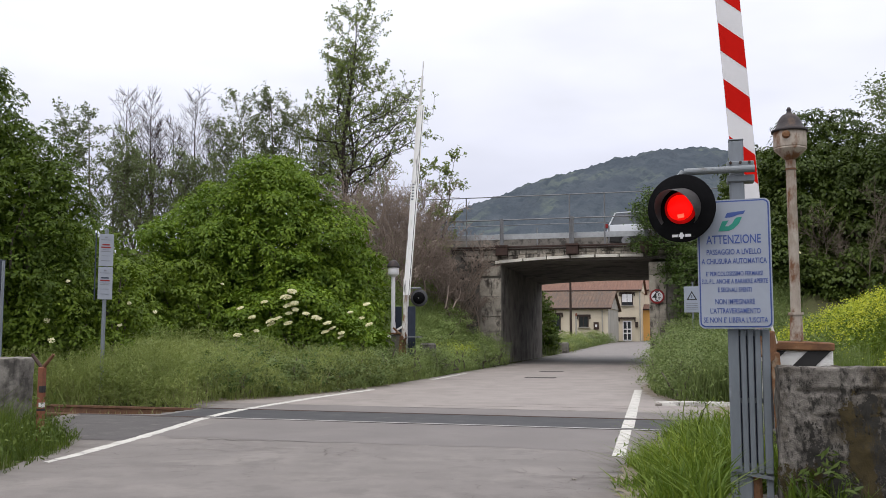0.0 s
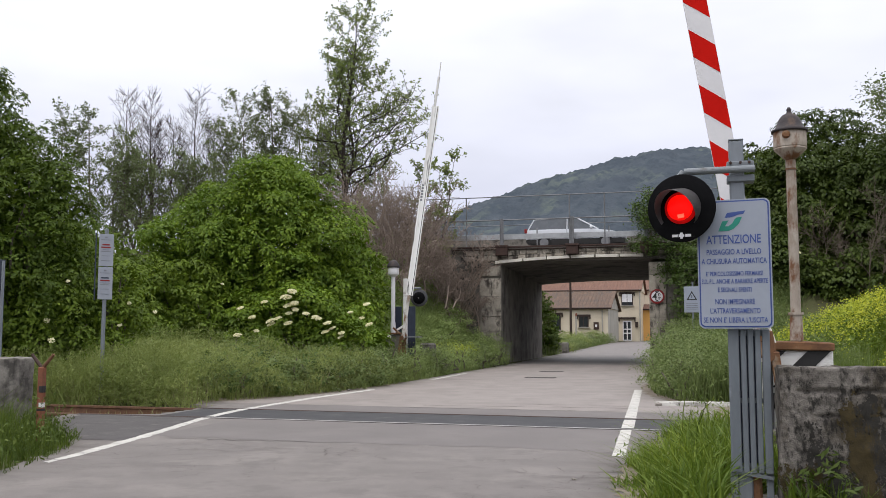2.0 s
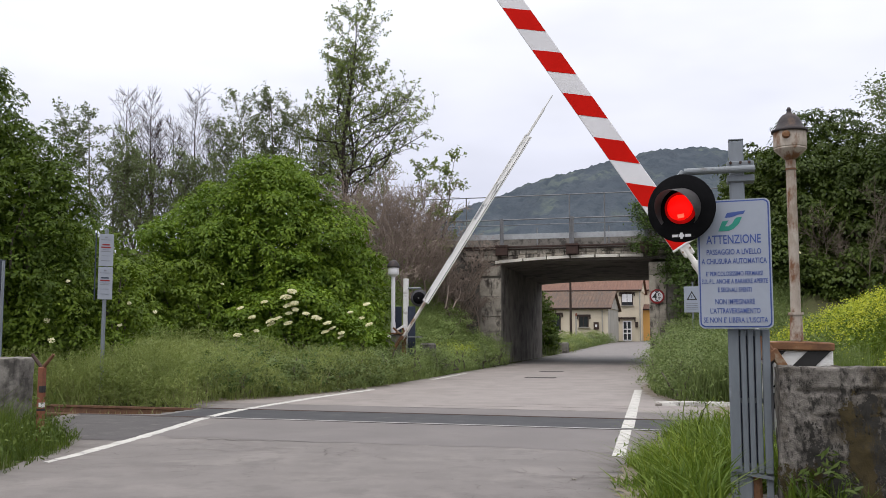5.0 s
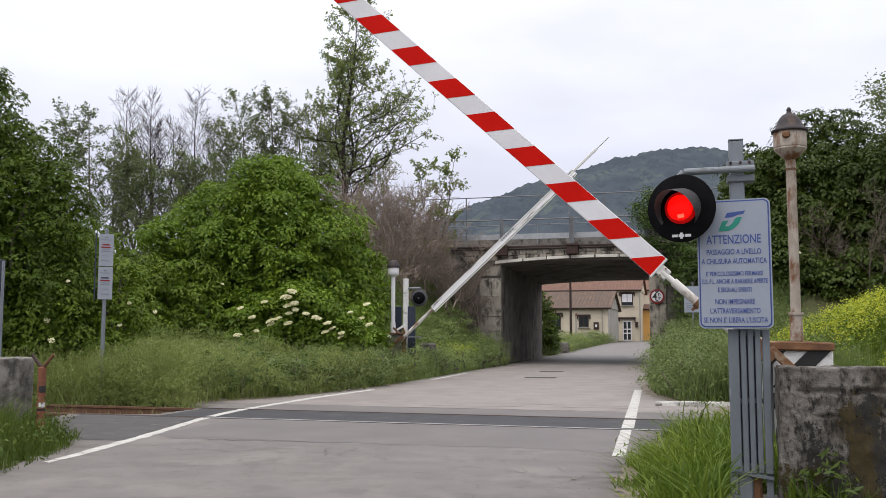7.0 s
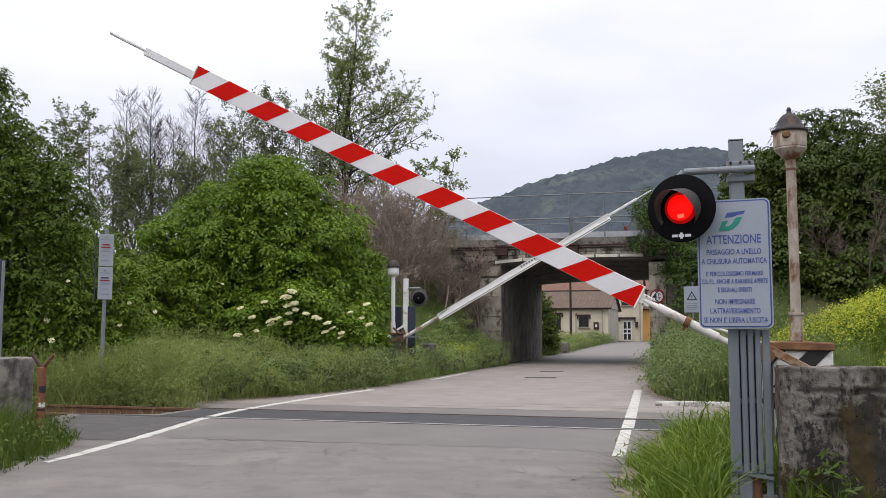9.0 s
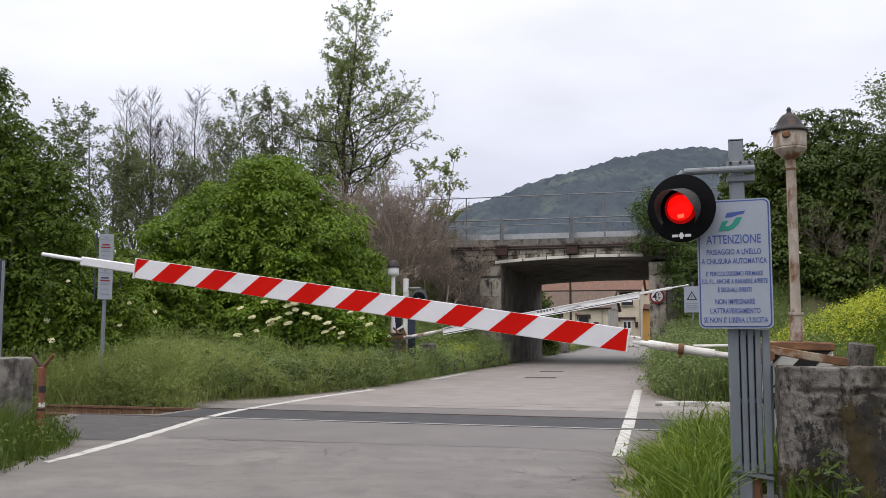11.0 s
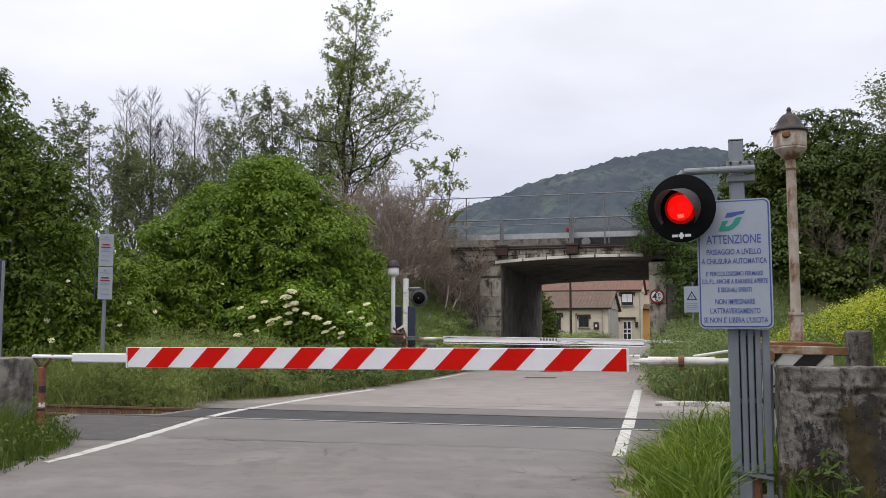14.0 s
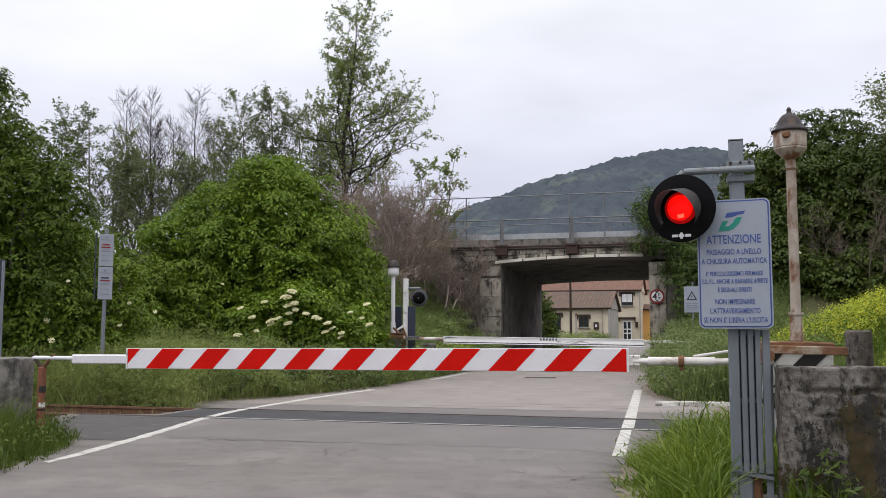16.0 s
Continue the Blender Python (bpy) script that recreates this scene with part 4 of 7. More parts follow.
# ---- warning light and notice on its mast ----
def mast():
    t = thing("warning_signal", (0.36, 7.99, 0.0), 0, "grey steel signal mast with a lit red crossing light", "crossing signal")
    part("mast", box(B(), (0.0, 0, 1.505), (0.118, 0.118, 3.01), 0.012), GALV_POST, t, "grey square steel mast")
    part("mast_cap", box(B(), (0, 0, 3.015), (0.122, 0.122, 0.012), 0.004), GALV_POST, t)
    # clamp and bracket arm
    bm = box(B(), (0.03, 0, 2.80), (0.22, 0.17, 0.05), 0.006)
    part("clamp", bm, GALV, t)
    part("clamp", box(B(), (0.03, 0, 2.68), (0.22, 0.17, 0.055), 0.006), GALV_POST, t)
    for x in (-0.05, 0.03, 0.1):
        part("clamp_bolt", rod(B(), (x, -0.085, 2.81), (x, -0.105, 2.81), 0.012, seg=6), RUST_DARK, t)
    bm = rod(B(), (0.14, -0.12, 2.75), (-0.43, -0.12, 2.745), 0.030, seg=14)
    rod(bm, (-0.43, -0.12, 2.745), (-0.47, -0.12, 2.70), 0.030, seg=14)
    part("bracket_arm", bm, GALV, t, "galvanised bracket pipe", smooth=False)
    # disc with visor; it faces the road users
    d = part("backboard", lathe(B(), [(0.02, -0.035), (0.20, -0.03), (0.255, -0.012), (0.282, 0.0), (0.288, 0.012), (0.280, 0.02), (0.10, 0.022)], 40), BLACK, t, "round black signal backboard", smooth=True)
    d.matrix_basis = pose(-0.455, -0.20, 2.425, 90, 0, -15)
    # d: local z points to the viewer
    part("lens", lathe(B(), [(0.108, 0.052), (0.09, 0.057), (0.06, 0.062), (0.01, 0.065)], 32), LENS, d, "lit red lens", smooth=True)
    part("lens_rim", lathe(B(), [(0.136, 0.018), (0.134, 0.034), (0.122, 0.045), (0.108, 0.051)], 32), LENS_RIM, d, "dim red lens rim", smooth=True)
    part("lamp_glow", box(B(), (0.01, -0.072, 0.064), (0.055, 0.032, 0.004), 0.001, rz=8), LENS_SPOT, d)
    bm = B()
    seg, rings = 26, 6
    grid = []
    for j in range(rings + 1):
        s = j / rings
        row = []
        for i in range(seg + 1):
            a = radians(-35 + 250 * i / seg)
            tip = 0.03 + 0.25 * max(0.0, (math.sin(a) + 0.45) / 1.45) ** 1.1
            row.append(bm.verts.new(((0.172 - 0.008 * s) * math.cos(a) - 0.028 * s, (0.172 - 0.008 * s) * math.sin(a) - 0.042 * s, 0.01 + tip * s)))
        grid.append(row)
    for j in range(rings):
        for i in range(seg):
            bm.faces.new((grid[j][i], grid[j][i + 1], grid[j + 1][i + 1], grid[j + 1][i]))
    bmesh.ops.solidify(bm, geom=bm.faces[:], thickness=0.004)
    part("visor", bm, HOOD, d, "dark metal visor", smooth=True)
    for x in (-0.055, 0, 0.055):
        part("label_bar", box(B(), (x, -0.232, 0.020), (0.046, 0.022, 0.012)), WHITE, d)
    part("label_bar", box(B(), (0, -0.232, 0.021), (0.02, 0.05, 0.012)), WHITE, d)
    # ribbed cable cover
    c = part("cable_cover", box(B(), (0.055, -0.05, 1.40), (0.315, 0.02, 0.03), 0.003), COVER, t, "grey slatted cable cover")
    for x0, x1 in ((-0.110, -0.025), (-0.013, 0.032), (0.044, 0.088), (0.101, 0.144), (0.157, 0.217)):
        part("slat", box(B(), ((x0 + x1) / 2, -0.085, 0.83), (x1 - x0, 0.045, 1.17), 0.006), COVER, c)
    # Added dark sheet that stands in for shade in the slat gaps.
    part("gap_shade_sheet", box(B(), (0.06, -0.0605, 0.85), (0.17, 0.002, 1.05)), NAVY, c)
    for z in (0.28, 0.83, 1.38):
        part("cross_strap", box(B(), (0.055, -0.055, z), (0.31, 0.016, 0.04)), GALV_POST, c)
    part("foot_bar", box(B(), (0.055, -0.075, 0.235), (0.33, 0.04, 0.03), ry=9), GALV_POST, t)
    for x in (-0.09, 0.19):
        part("foot", box(B(), (x, -0.04, 0.14), (0.055, 0.05, 0.30), 0.004), GALV_POST, t)
    part("base_plate", box(B(), (0.05, 0, 0.0), (0.42, 0.34, 0.08), 0.01), CONCRETE, t)
    part("foot_block", box(B(), (0.06, 0.02, 0.12), (0.14, 0.12, 0.2), 0.02), RUST, t)
    # notice board
    b = thing("notice_board", (0.315, 7.83, 1.955), -7, "white notice board with a blue rim and Italian crossing warning", "sign")
    W, Hh = 0.585, 1.07
    def rounded(w, hh, r, n=6):
        pts = []
        for cx, cz, a0 in ((w / 2 - r, hh / 2 - r, 0), (-w / 2 + r, hh / 2 - r, 90), (-w / 2 + r, -hh / 2 + r, 180), (w / 2 - r, -hh / 2 + r, 270)):
            pts += [(cx + r * math.cos(radians(a0 + 90 * i / n)), cz + r * math.sin(radians(a0 + 90 * i / n))) for i in range(n + 1)]
        return pts
    part("panel", prism(B(), rounded(W, Hh, 0.05), -0.004, 0.018), BOARD, b, "white enamelled panel")
    part("rim", prism(B(), rounded(W - 0.02, Hh - 0.02, 0.045), -0.006, -0.002), BLUE, b, "blue rim")
    part("face", prism(B(), rounded(W - 0.042, Hh - 0.042, 0.036), -0.009, -0.003), BOARD, b)
    for z in (0.35, -0.35):
        part("back_clip", box(B(), (0.02, 0.05, z), (0.2, 0.08, 0.04)), GALV, b)
    lines = (("ATTENZIONE", 0.202, 0.074, 0.449), ("PASSAGGIO A LIVELLO", 0.098, 0.046, 0.446), ("A CHIUSURA AUTOMATICA", 0.021, 0.046, 0.535), ("E' PERICOLOSISSIMO FERMARSI", -0.082, 0.039, 0.465), ("SUL P.L. ANCHE A BARRIERE APERTE", -0.146, 0.039, 0.540), ("E SEGNALI SPENTI", -0.216, 0.039, 0.274), ("NON IMPEGNARE", -0.314, 0.045, 0.322), ("L'ATTRAVERSAMENTO", -0.389, 0.045, 0.408), ("SE NON E' LIBERA L'USCITA", -0.464, 0.045, 0.524))
    for text, z, tall, wide in lines:
        ob = words("lettering", text, 0.1, BLUE, b, (0, 0, 0))
        xs, ys = [v.co.x for v in ob.data.vertices], [v.co.y for v in ob.data.vertices]
        kx, ky = 0.965 * wide / (max(xs) - min(xs)), tall / (max(ys) - min(ys))
        ob.matrix_basis = pose(-0.002 - kx * (max(xs) + min(xs)) / 2, -0.0105, z - tall / 2 - ky * min(ys), 90, 0, 0) @ Matrix.Diagonal((kx, ky, 1, 1))
    # emblem: a blue bar over a green hook, both slanted
    blue_bar = [(-0.046, 0.423), (0.100, 0.437), (0.082, 0.408), (0.040, 0.404), (0.010, 0.392), (-0.020, 0.384), (-0.066, 0.382)]
    green_hook = [(-0.086, 0.354), (-0.035, 0.360), (-0.064, 0.312), (-0.036, 0.312), (-0.006, 0.334), (0.013, 0.368), (0.030, 0.382), (0.072, 0.386), (0.048, 0.332), (0.003, 0.287), (-0.035, 0.273), (-0.120, 0.271)]
    part("emblem", prism(B(), blue_bar, -0.0105, -0.009), BLUE, b)
    part("emblem", prism(B(), green_hook, -0.0105, -0.009), TEAL, b)


mast()


# ---- concrete walls ----
def wall_rough(p, seed):
    return noise.noise_vector(p * 4.5 + Vector((seed, 0, 0))) * 0.016 + noise.noise_vector(p * 12) * 0.008


def wall_stain(x0, x1, z0, z1, y, seed, material, label, cover=0.0):
    """A ragged film of growth or soot, a few millimetres proud of a rough wall face."""
    st, at, v, f = 0.006, {}, [], []

    def vert(i, k):
        if (i, k) not in at:
            p = Vector((x0 + i * st, y, z0 + k * st))
            at[i, k] = len(v)
            v.append(tuple(p + wall_rough(p, 2) + Vector((0, -0.007, 0))))
        return at[i, k]
    n, m = int((x1 - x0) / st), int((z1 - z0) / st)
    for i in range(n):
        for k in range(m):
            fade = min(1.0, 3.2 * min(i / n, 1 - i / n)) * min(1.0, 5.0 * (1 - k / m))
            a = noise.fractal((i * st * 6 + seed, k * st * 2.2, 1.3), 0.8, 2.0, 5) + 0.6 * noise.noise((i * st * 30 + seed, k * st * 17, 4.0)) + 0.5 * noise.noise((i * st * 85 + seed, k * st * 60, 9.0))
            if a + cover + 0.9 * (fade - 1) > 0:
                f.append((vert(i, k), vert(i + 1, k), vert(i + 1, k + 1), vert(i, k + 1)))
    tagged(fast("wall_stain", v, f, material), label, "stain", "stains on the wall", "structure")


def wall(name, x0, x1, y0, y1, z, label, seed, courses=(), material=CONCRETE_WALL):
    bm = B()
    sx, sz = (x1 - x0), z
    bmesh.ops.create_cube(bm, size=1)
    bmesh.ops.subdivide_edges(bm, edges=bm.edges[:], cuts=60, use_grid_fill=True)
    for v in bm.verts:
        v.co = Vector((x0 + (v.co.x + 0.5) * sx, y0 + (v.co.y + 0.5) * (y1 - y0), -0.1 + (v.co.z + 0.5) * (z + 0.1)))
        nv = wall_rough(v.co, seed)
        if v.co.z > z - 0.04:
            nv.z += noise.noise(v.co * 9) * 0.014 - 0.006
        for c in courses:
            if abs(v.co.z - c) < 0.018 and v.co.y < y0 + 0.05 and noise.noise(v.co * 3) > -0.2:
                nv.y += 0.03
        v.co += nv
    ob = part(name, bm, material, None, "", True)
    return tagged(ob, label, "wall", "concrete walls", "structure")


wall("concrete_wall", 0.615, 2.6, 7.66, 8.0, 1.12, "blackened weathered concrete wall beside the signal mast", 2, (0.74, 0.93))
for args in ((0.98, 1.36, -0.05, 1.0, 7.66, 11.0, LICHEN, "brown moss streak down the concrete wall", 0.05), (0.58, 1.04, -0.05, 0.42, 7.66, 23.0, LICHEN, "yellow-brown moss at the foot of the wall", 0.0), (1.08, 2.6, -0.05, 1.09, 7.66, 37.0, SOOT, "black weather stain on the concrete wall", 0.5), (0.70, 1.16, -0.05, 0.85, 7.66, 41.0, SOOT, "black weather stain on the concrete wall", 0.2)):
    wall_stain(*args)
wall("concrete_wall", -10.6, -8.50, 9.86, 10.2, 1.05, "grey weathered concrete wall standing in grass", 9, (), CONCRETE)


# ---- boom rest, signs, poles ----

def boom_rest():
    t = thing("boom_rest", (-8.08, 9.86, 0), 0, "forked orange boom rest post with flaking paint", "post")
    bm = box(B(), (0, 0, 0.47), (0.085, 0.07, 0.94), 0.01)
    part("post", bm, ORANGE, t)
    part("post_band", box(B(), (0.018, -0.008, 0.46), (0.06, 0.065, 0.07), 0.01), WHITE_WORN, t, "flaked white band")
    part("dark_band", box(B(), (0.012, -0.004, 0.66), (0.072, 0.068, 0.10), 0.012), BLACK_PAINT, t, "black flaked band")
    part("dark_band", box(B(), (0.0, -0.002, 0.40), (0.09, 0.07, 0.05), 0.012), BLACK_PAINT, t)
    for s in (-1, 1):
        bm = rod(B(), (0, 0, 0.92), (s * 0.165, 0, 1.10), 0.024, 0.02, seg=10)
        part("fork_arm", bm, RUST if s > 0 else RUST_DARK, t)


boom_rest()


def track_sign():
    t = thing("track_notice", (-11.65, 15.95, 0.07), 0, "two grey notice plates on a thin steel pole in the grass", "sign")
    part("pole", rod(B(), (0, 0, -0.1), (0.02, 0, 3.42), 0.04, seg=12), GALV_POST, t)
    for z in (2.98, 2.30):
        p = part("plate", box(B(), (0.045, -0.036, z), (0.29, 0.012, 0.66), 0.004, rz=52), PLATE, t, "grey notice plate with lettering bars")
        upper = z > 2.5
        bars = [(0.26, 0.05, 0.03, GREY_INK), (0.21, 0.2, 0.01, GREY_INK), (0.11, 0.15, 0.028, RED_INK if upper else NAVY), (0.055, 0.19, 0.028, RED_INK), (0.005, 0.13 if upper else 0.2, 0.012, GREY_INK), (-0.03, 0.19, 0.012, GREY_INK), (-0.12, 0.16, 0.01, GREY_INK), (-0.22, 0.18, 0.012, GREY_INK)]
        for dz, w, hh, m in bars:
            ob = part("ink_bar", box(B(), (-0.01, -0.0085, 0), (w, 0.003, hh)), m, p)
            ob.matrix_basis = pose(0.045, -0.036, z + dz, 0, 0, 52)
    part("side_strip", box(B(), (-0.085, -0.195, 2.64), (0.02, 0.02, 1.36)), NAVY, t)


track_sign()
ob = thing("blue_pole", (-11.9, 13.0, 0), 0, "dark blue-grey steel pole standing in the hedge", "pole")
ob.matrix_basis = pose(-10.75, 12.05, -0.1)
part("pole", box(B(), (0, 0, 1.32), (0.11, 0.11, 2.64), 0.01), NAVY, ob)
part("pole_edge", box(B(), (0.075, -0.02, 1.32), (0.02, 0.05, 2.6)), GALV_POST, ob)


def far_signal():
    t = thing("warning_signal", (-8.17, 26.4, 0), 0, "dark back of a crossing light on its mast beyond the track", "crossing signal")
    part("mast", box(B(), (-0.38, 0, 1.5), (0.14, 0.12, 3.0), 0.01), WHITE_WORN, t, "pale steel mast")
    part("bracket_arm", rod(B(), (-0.4, 0, 2.70), (0.10, 0, 2.70), 0.028, seg=10), GALV, t)
    d = part("backboard", lathe(B(), [(0.02, -0.03), (0.24, -0.02), (0.265, 0.0), (0.25, 0.02), (0.05, 0.03)], 28), GREY_BACK, t, "round grey back of a signal", smooth=True)
    d.matrix_basis = pose(0.06, -0.05, 2.40, 90, 0, 6)
    part("lamp_case", lathe(B(), [(0.18, 0.015), (0.185, 0.05), (0.10, 0.10), (0.02, 0.11)], 20), BLACK, d, smooth=True)
    part("lamp_stud", rod(B(), (0, 0, 0.10), (0, 0, 0.125), 0.022, seg=8), HOOD, d)
    part("cover_plate", box(B(), (-0.20, -0.02, 1.4), (0.26, 0.05, 1.5), 0.01), NAVY, t, "dark blue back of a notice board")
    part("cover_plate", box(B(), (-0.72, 0.1, 1.4), (0.34, 0.05, 1.5), 0.01), NAVY, t)
    part("cabinet_lid", box(B(), (-0.02, -0.35, 1.22), (0.42, 0.4, 0.03)), GREY_RAIL, t)


far_signal()
tagged(part("stone_block", box(B(), (-8.32, 28.0, 0.45), (0.44, 0.44, 1.12), 0.05), CONCRETE), "grey concrete block in the roadside grass", "concrete block")


def crossing_sign():
    t = thing("warning_sign", (-0.12, 31.1, 0), 0, "white plate with a black warning triangle on a pole", "road sign")
    part("pole", rod(B(), (0.03, 0.03, 0.2), (0.03, 0.03, 3.0), 0.03, seg=10), GALV_POST, t)
    part("plate", box(B(), (0, 0, 2.44), (0.5, 0.012, 0.86), 0.004), BOARD, t)
    part("triangle", prism(B(), [(-0.17, 2.42), (0.17, 2.42), (0, 2.72)], -0.010, -0.007), BLACK_PAINT, t)
    part("triangle_face", prism(B(), [(-0.115, 2.452), (0.115, 2.452), (0, 2.655)], -0.013, -0.010), BOARD, t)
    part("exclamation_mark", box(B(), (0, -0.014, 2.535), (0.022, 0.003, 0.09)), BLACK_PAINT, t)
    for i in range(4):
        part("ink_bar", box(B(), (0, -0.009, 2.30 - i * 0.06), (0.36, 0.004, 0.02)), GREY_INK, t)


crossing_sign()


# ---- houses beyond the bridge ----
def gable_house(name, x0, x1, y0, y1, z0, eave, ridge, wall_m, roof_m, label, over=0.35, gable_m=None):
    t = thing(name, ((x0 + x1) / 2, y0, z0), 0, label, "house", "houses beyond the bridge")
    hw, d = (x1 - x0) / 2, y1 - y0
    e, r = eave - z0, ridge - z0
    part("wall", box(B(), (0, d / 2, (e - 0.3) / 2), (2 * hw, d, e + 0.3)), wall_m, t)
    if gable_m:
        for s in (-1, 1):
            part("gable", prism(B(), [(0, e), (d, e), (d / 2, r - 0.12)], s * hw - 0.1, s * hw + 0.1, pose(0, 0, 0) @ Matrix(((0, 1, 0, 0), (1, 0, 0, 0), (0, 0, 1, 0), (0, 0, 0, 1)))), gable_m, t)
    slope = math.hypot(d / 2 + over, r - e)
    ang = math.degrees(math.atan2(r - e, d / 2))
    for s, rx in ((0, ang), (1, -ang)):
        yc = d / 4 - over / 2 if s == 0 else 3 * d / 4 + over / 2
        roof = part("roof", box(B(), (0, yc, (e + r) / 2 - 0.02), (2 * hw + 2 * over, slope, 0.14), 0.0, rx=rx), roof_m, t, "weathered tile roof slope")
        if s == 0:
            me = None
            n = int((2 * hw + 2 * over) / 0.36)
            for i in range(n):
                xx = -hw - over + 0.18 + i * 0.36
                if me is None:
                    me = bpy.data.meshes.new("roof_rib")
                    bm = B()
                    rod(bm, (0, -slope / 2, 0.0), (0, slope / 2, 0.0), 0.06, seg=6)
                    bm.to_mesh(me), bm.free()
                    me.materials.append(roof_m)
                share("roof_rib", me, roof, pose(xx, yc, (e + r) / 2 + 0.035, rx, 0, 0))
    part("gutter", rod(B(), (-hw - over, -over, e - 0.02), (hw + over, -over, e - 0.02), 0.07, seg=8), WOOD_DARK, t)
    return t


def window(t, x, z, w, hh, shutter=None, frame_m=WOOD_DARK, y=0.0):
    wdw = part("window", box(B(), (x, y - 0.01, z), (w, 0.10, hh)), GLASS_DARK, t, "dark window")
    part("lintel", box(B(), (x, y - 0.05, z + hh / 2 + 0.1), (w + 0.5, 0.14, 0.2)), frame_m, wdw)
    for s in (-1, 1):
        part("lintel_end", box(B(), (x + s * (w / 2 + 0.19), y - 0.05, z + hh / 2 - 0.12), (0.12, 0.14, 0.24)), frame_m, wdw)
    for s in (-1, 1):
        part("frame", box(B(), (x + s * (w / 2), y - 0.05, z), (0.09, 0.12, hh)), frame_m, wdw)
    part("frame", box(B(), (x, y - 0.06, z), (0.06, 0.08, hh)), frame_m, wdw)
    part("sill", box(B(), (x, y - 0.08, z - hh / 2 - 0.05), (w + 0.3, 0.25, 0.09)), PLASTER_GREY, wdw)
    if shutter:
        part("shutter", box(B(), (x, y - 0.07, z + hh * 0.14), (w * 0.92, 0.05, hh * 0.7)), shutter, wdw, "white roller shutter")


h1 = gable_house("house", -24.0, -8.24, 89.0, 101.0, 0.15, 3.62, 5.42, PLASTER, ROOF, "low cream farmhouse with a weathered brown tile roof", gable_m=PLASTER_GREY)
part("side_wall", box(B(), (7.89, 6.0, 1.7), (0.04, 11.98, 3.4)), PLASTER_GREY, h1)
window(h1, 5.54, 2.15, 0.85, 1.0)
window(h1, 2.75, 2.1, 1.0, 1.5)
window(h1, -1.4, 2.0, 1.2, 1.3)
m_ = part("mail_box", box(B(), (6.75, -0.08, 1.75), (0.5, 0.16, 0.72), 0.02), RUST_DARK, h1, "dark red wall box")
part("notice", box(B(), (6.75, -0.17, 1.75), (0.2, 0.02, 0.24)), WHITE, m_)
part("down_pipe", rod(B(), (7.35, -0.12, 0), (7.35, -0.12, 3.4), 0.06, seg=8), PLASTER_GREY, h1)
h2 = gable_house("house", -25.43, -6.17, 104.0, 116.0, 0.2, 6.0, 7.9, PLASTER, ROOF_RED, "two-storey cream house with a red tile roof", gable_m=PLASTER)
window(h2, 8.35, 4.72, 1.2, 1.3, WHITE)
dr = part("door", box(B(), (8.30, -0.03, 1.22), (0.95, 0.12, 2.2)), GLASS_DARK, h2, "white framed glazed door")
for x in (7.86, 8.30, 8.74):
    part("door_frame", box(B(), (x, -0.10, 1.22), (0.10, 0.08, 2.2)), WHITE, dr)
for z in (0.16, 0.95, 1.4, 2.28):
    part("door_rail", box(B(), (8.30, -0.10, z), (0.95, 0.08, 0.12)), WHITE, dr)
part("door_lintel", box(B(), (8.30, -0.12, 2.62), (1.9, 0.2, 0.24)), WOOD_DARK, h2)
for x in (7.42, 9.18):
    part("door_lintel_end", box(B(), (x, -0.12, 2.40), (0.14, 0.2, 0.30)), WOOD_DARK, h2)
part("wall_box", box(B(), (9.35, -0.1, 1.9), (0.3, 0.16, 0.62)), WOOD_DARK, h2)
part("down_pipe", rod(B(), (9.75, -0.14, 0), (9.75, -0.14, 5.9), 0.08, seg=8), PLASTER_GREY, h2)
h3 = gable_house("house", -7.6, 9.0, 118.0, 128.0, 0.3, 6.6, 8.4, PLASTER, ROOF_RED, "cream house with a red tile roof", gable_m=PLASTER)
h4 = gable_house("house", -7.3, 2.0, 112.0, 117.6, 0.3, 4.0, 4.6, PLASTER_ORANGE, ROOF_RED, "small orange plastered annex", gable_m=PLASTER_ORANGE)
pole_thing = thing("utility_pole", (-10.75, 80.8, 0.1), 0, "dark tarred wooden utility pole by the road", "pole")
part("pole", rod(B(), (0, 0, 0), (0, 0, 7.2), 0.12, 0.09, seg=10), WOOD_DARK, pole_thing)
mk = thing("marker_post", (-10.0, 78.5, 0.1), 0, "weathered white roadside marker post", "post")
part("post", rod(B(), (0, 0, 0), (0, 0, 2.6), 0.07, seg=10), PLASTER_GREY, mk)
part("cap", rod(B(), (0, 0, 2.6), (0.05, 0, 2.85), 0.1, 0.05, seg=10), ORANGE, mk)
part("foot", box(B(), (0.2, -0.4, 0.05), (0.7, 0.35, 0.22), 0.03), WHITE_WORN, mk)


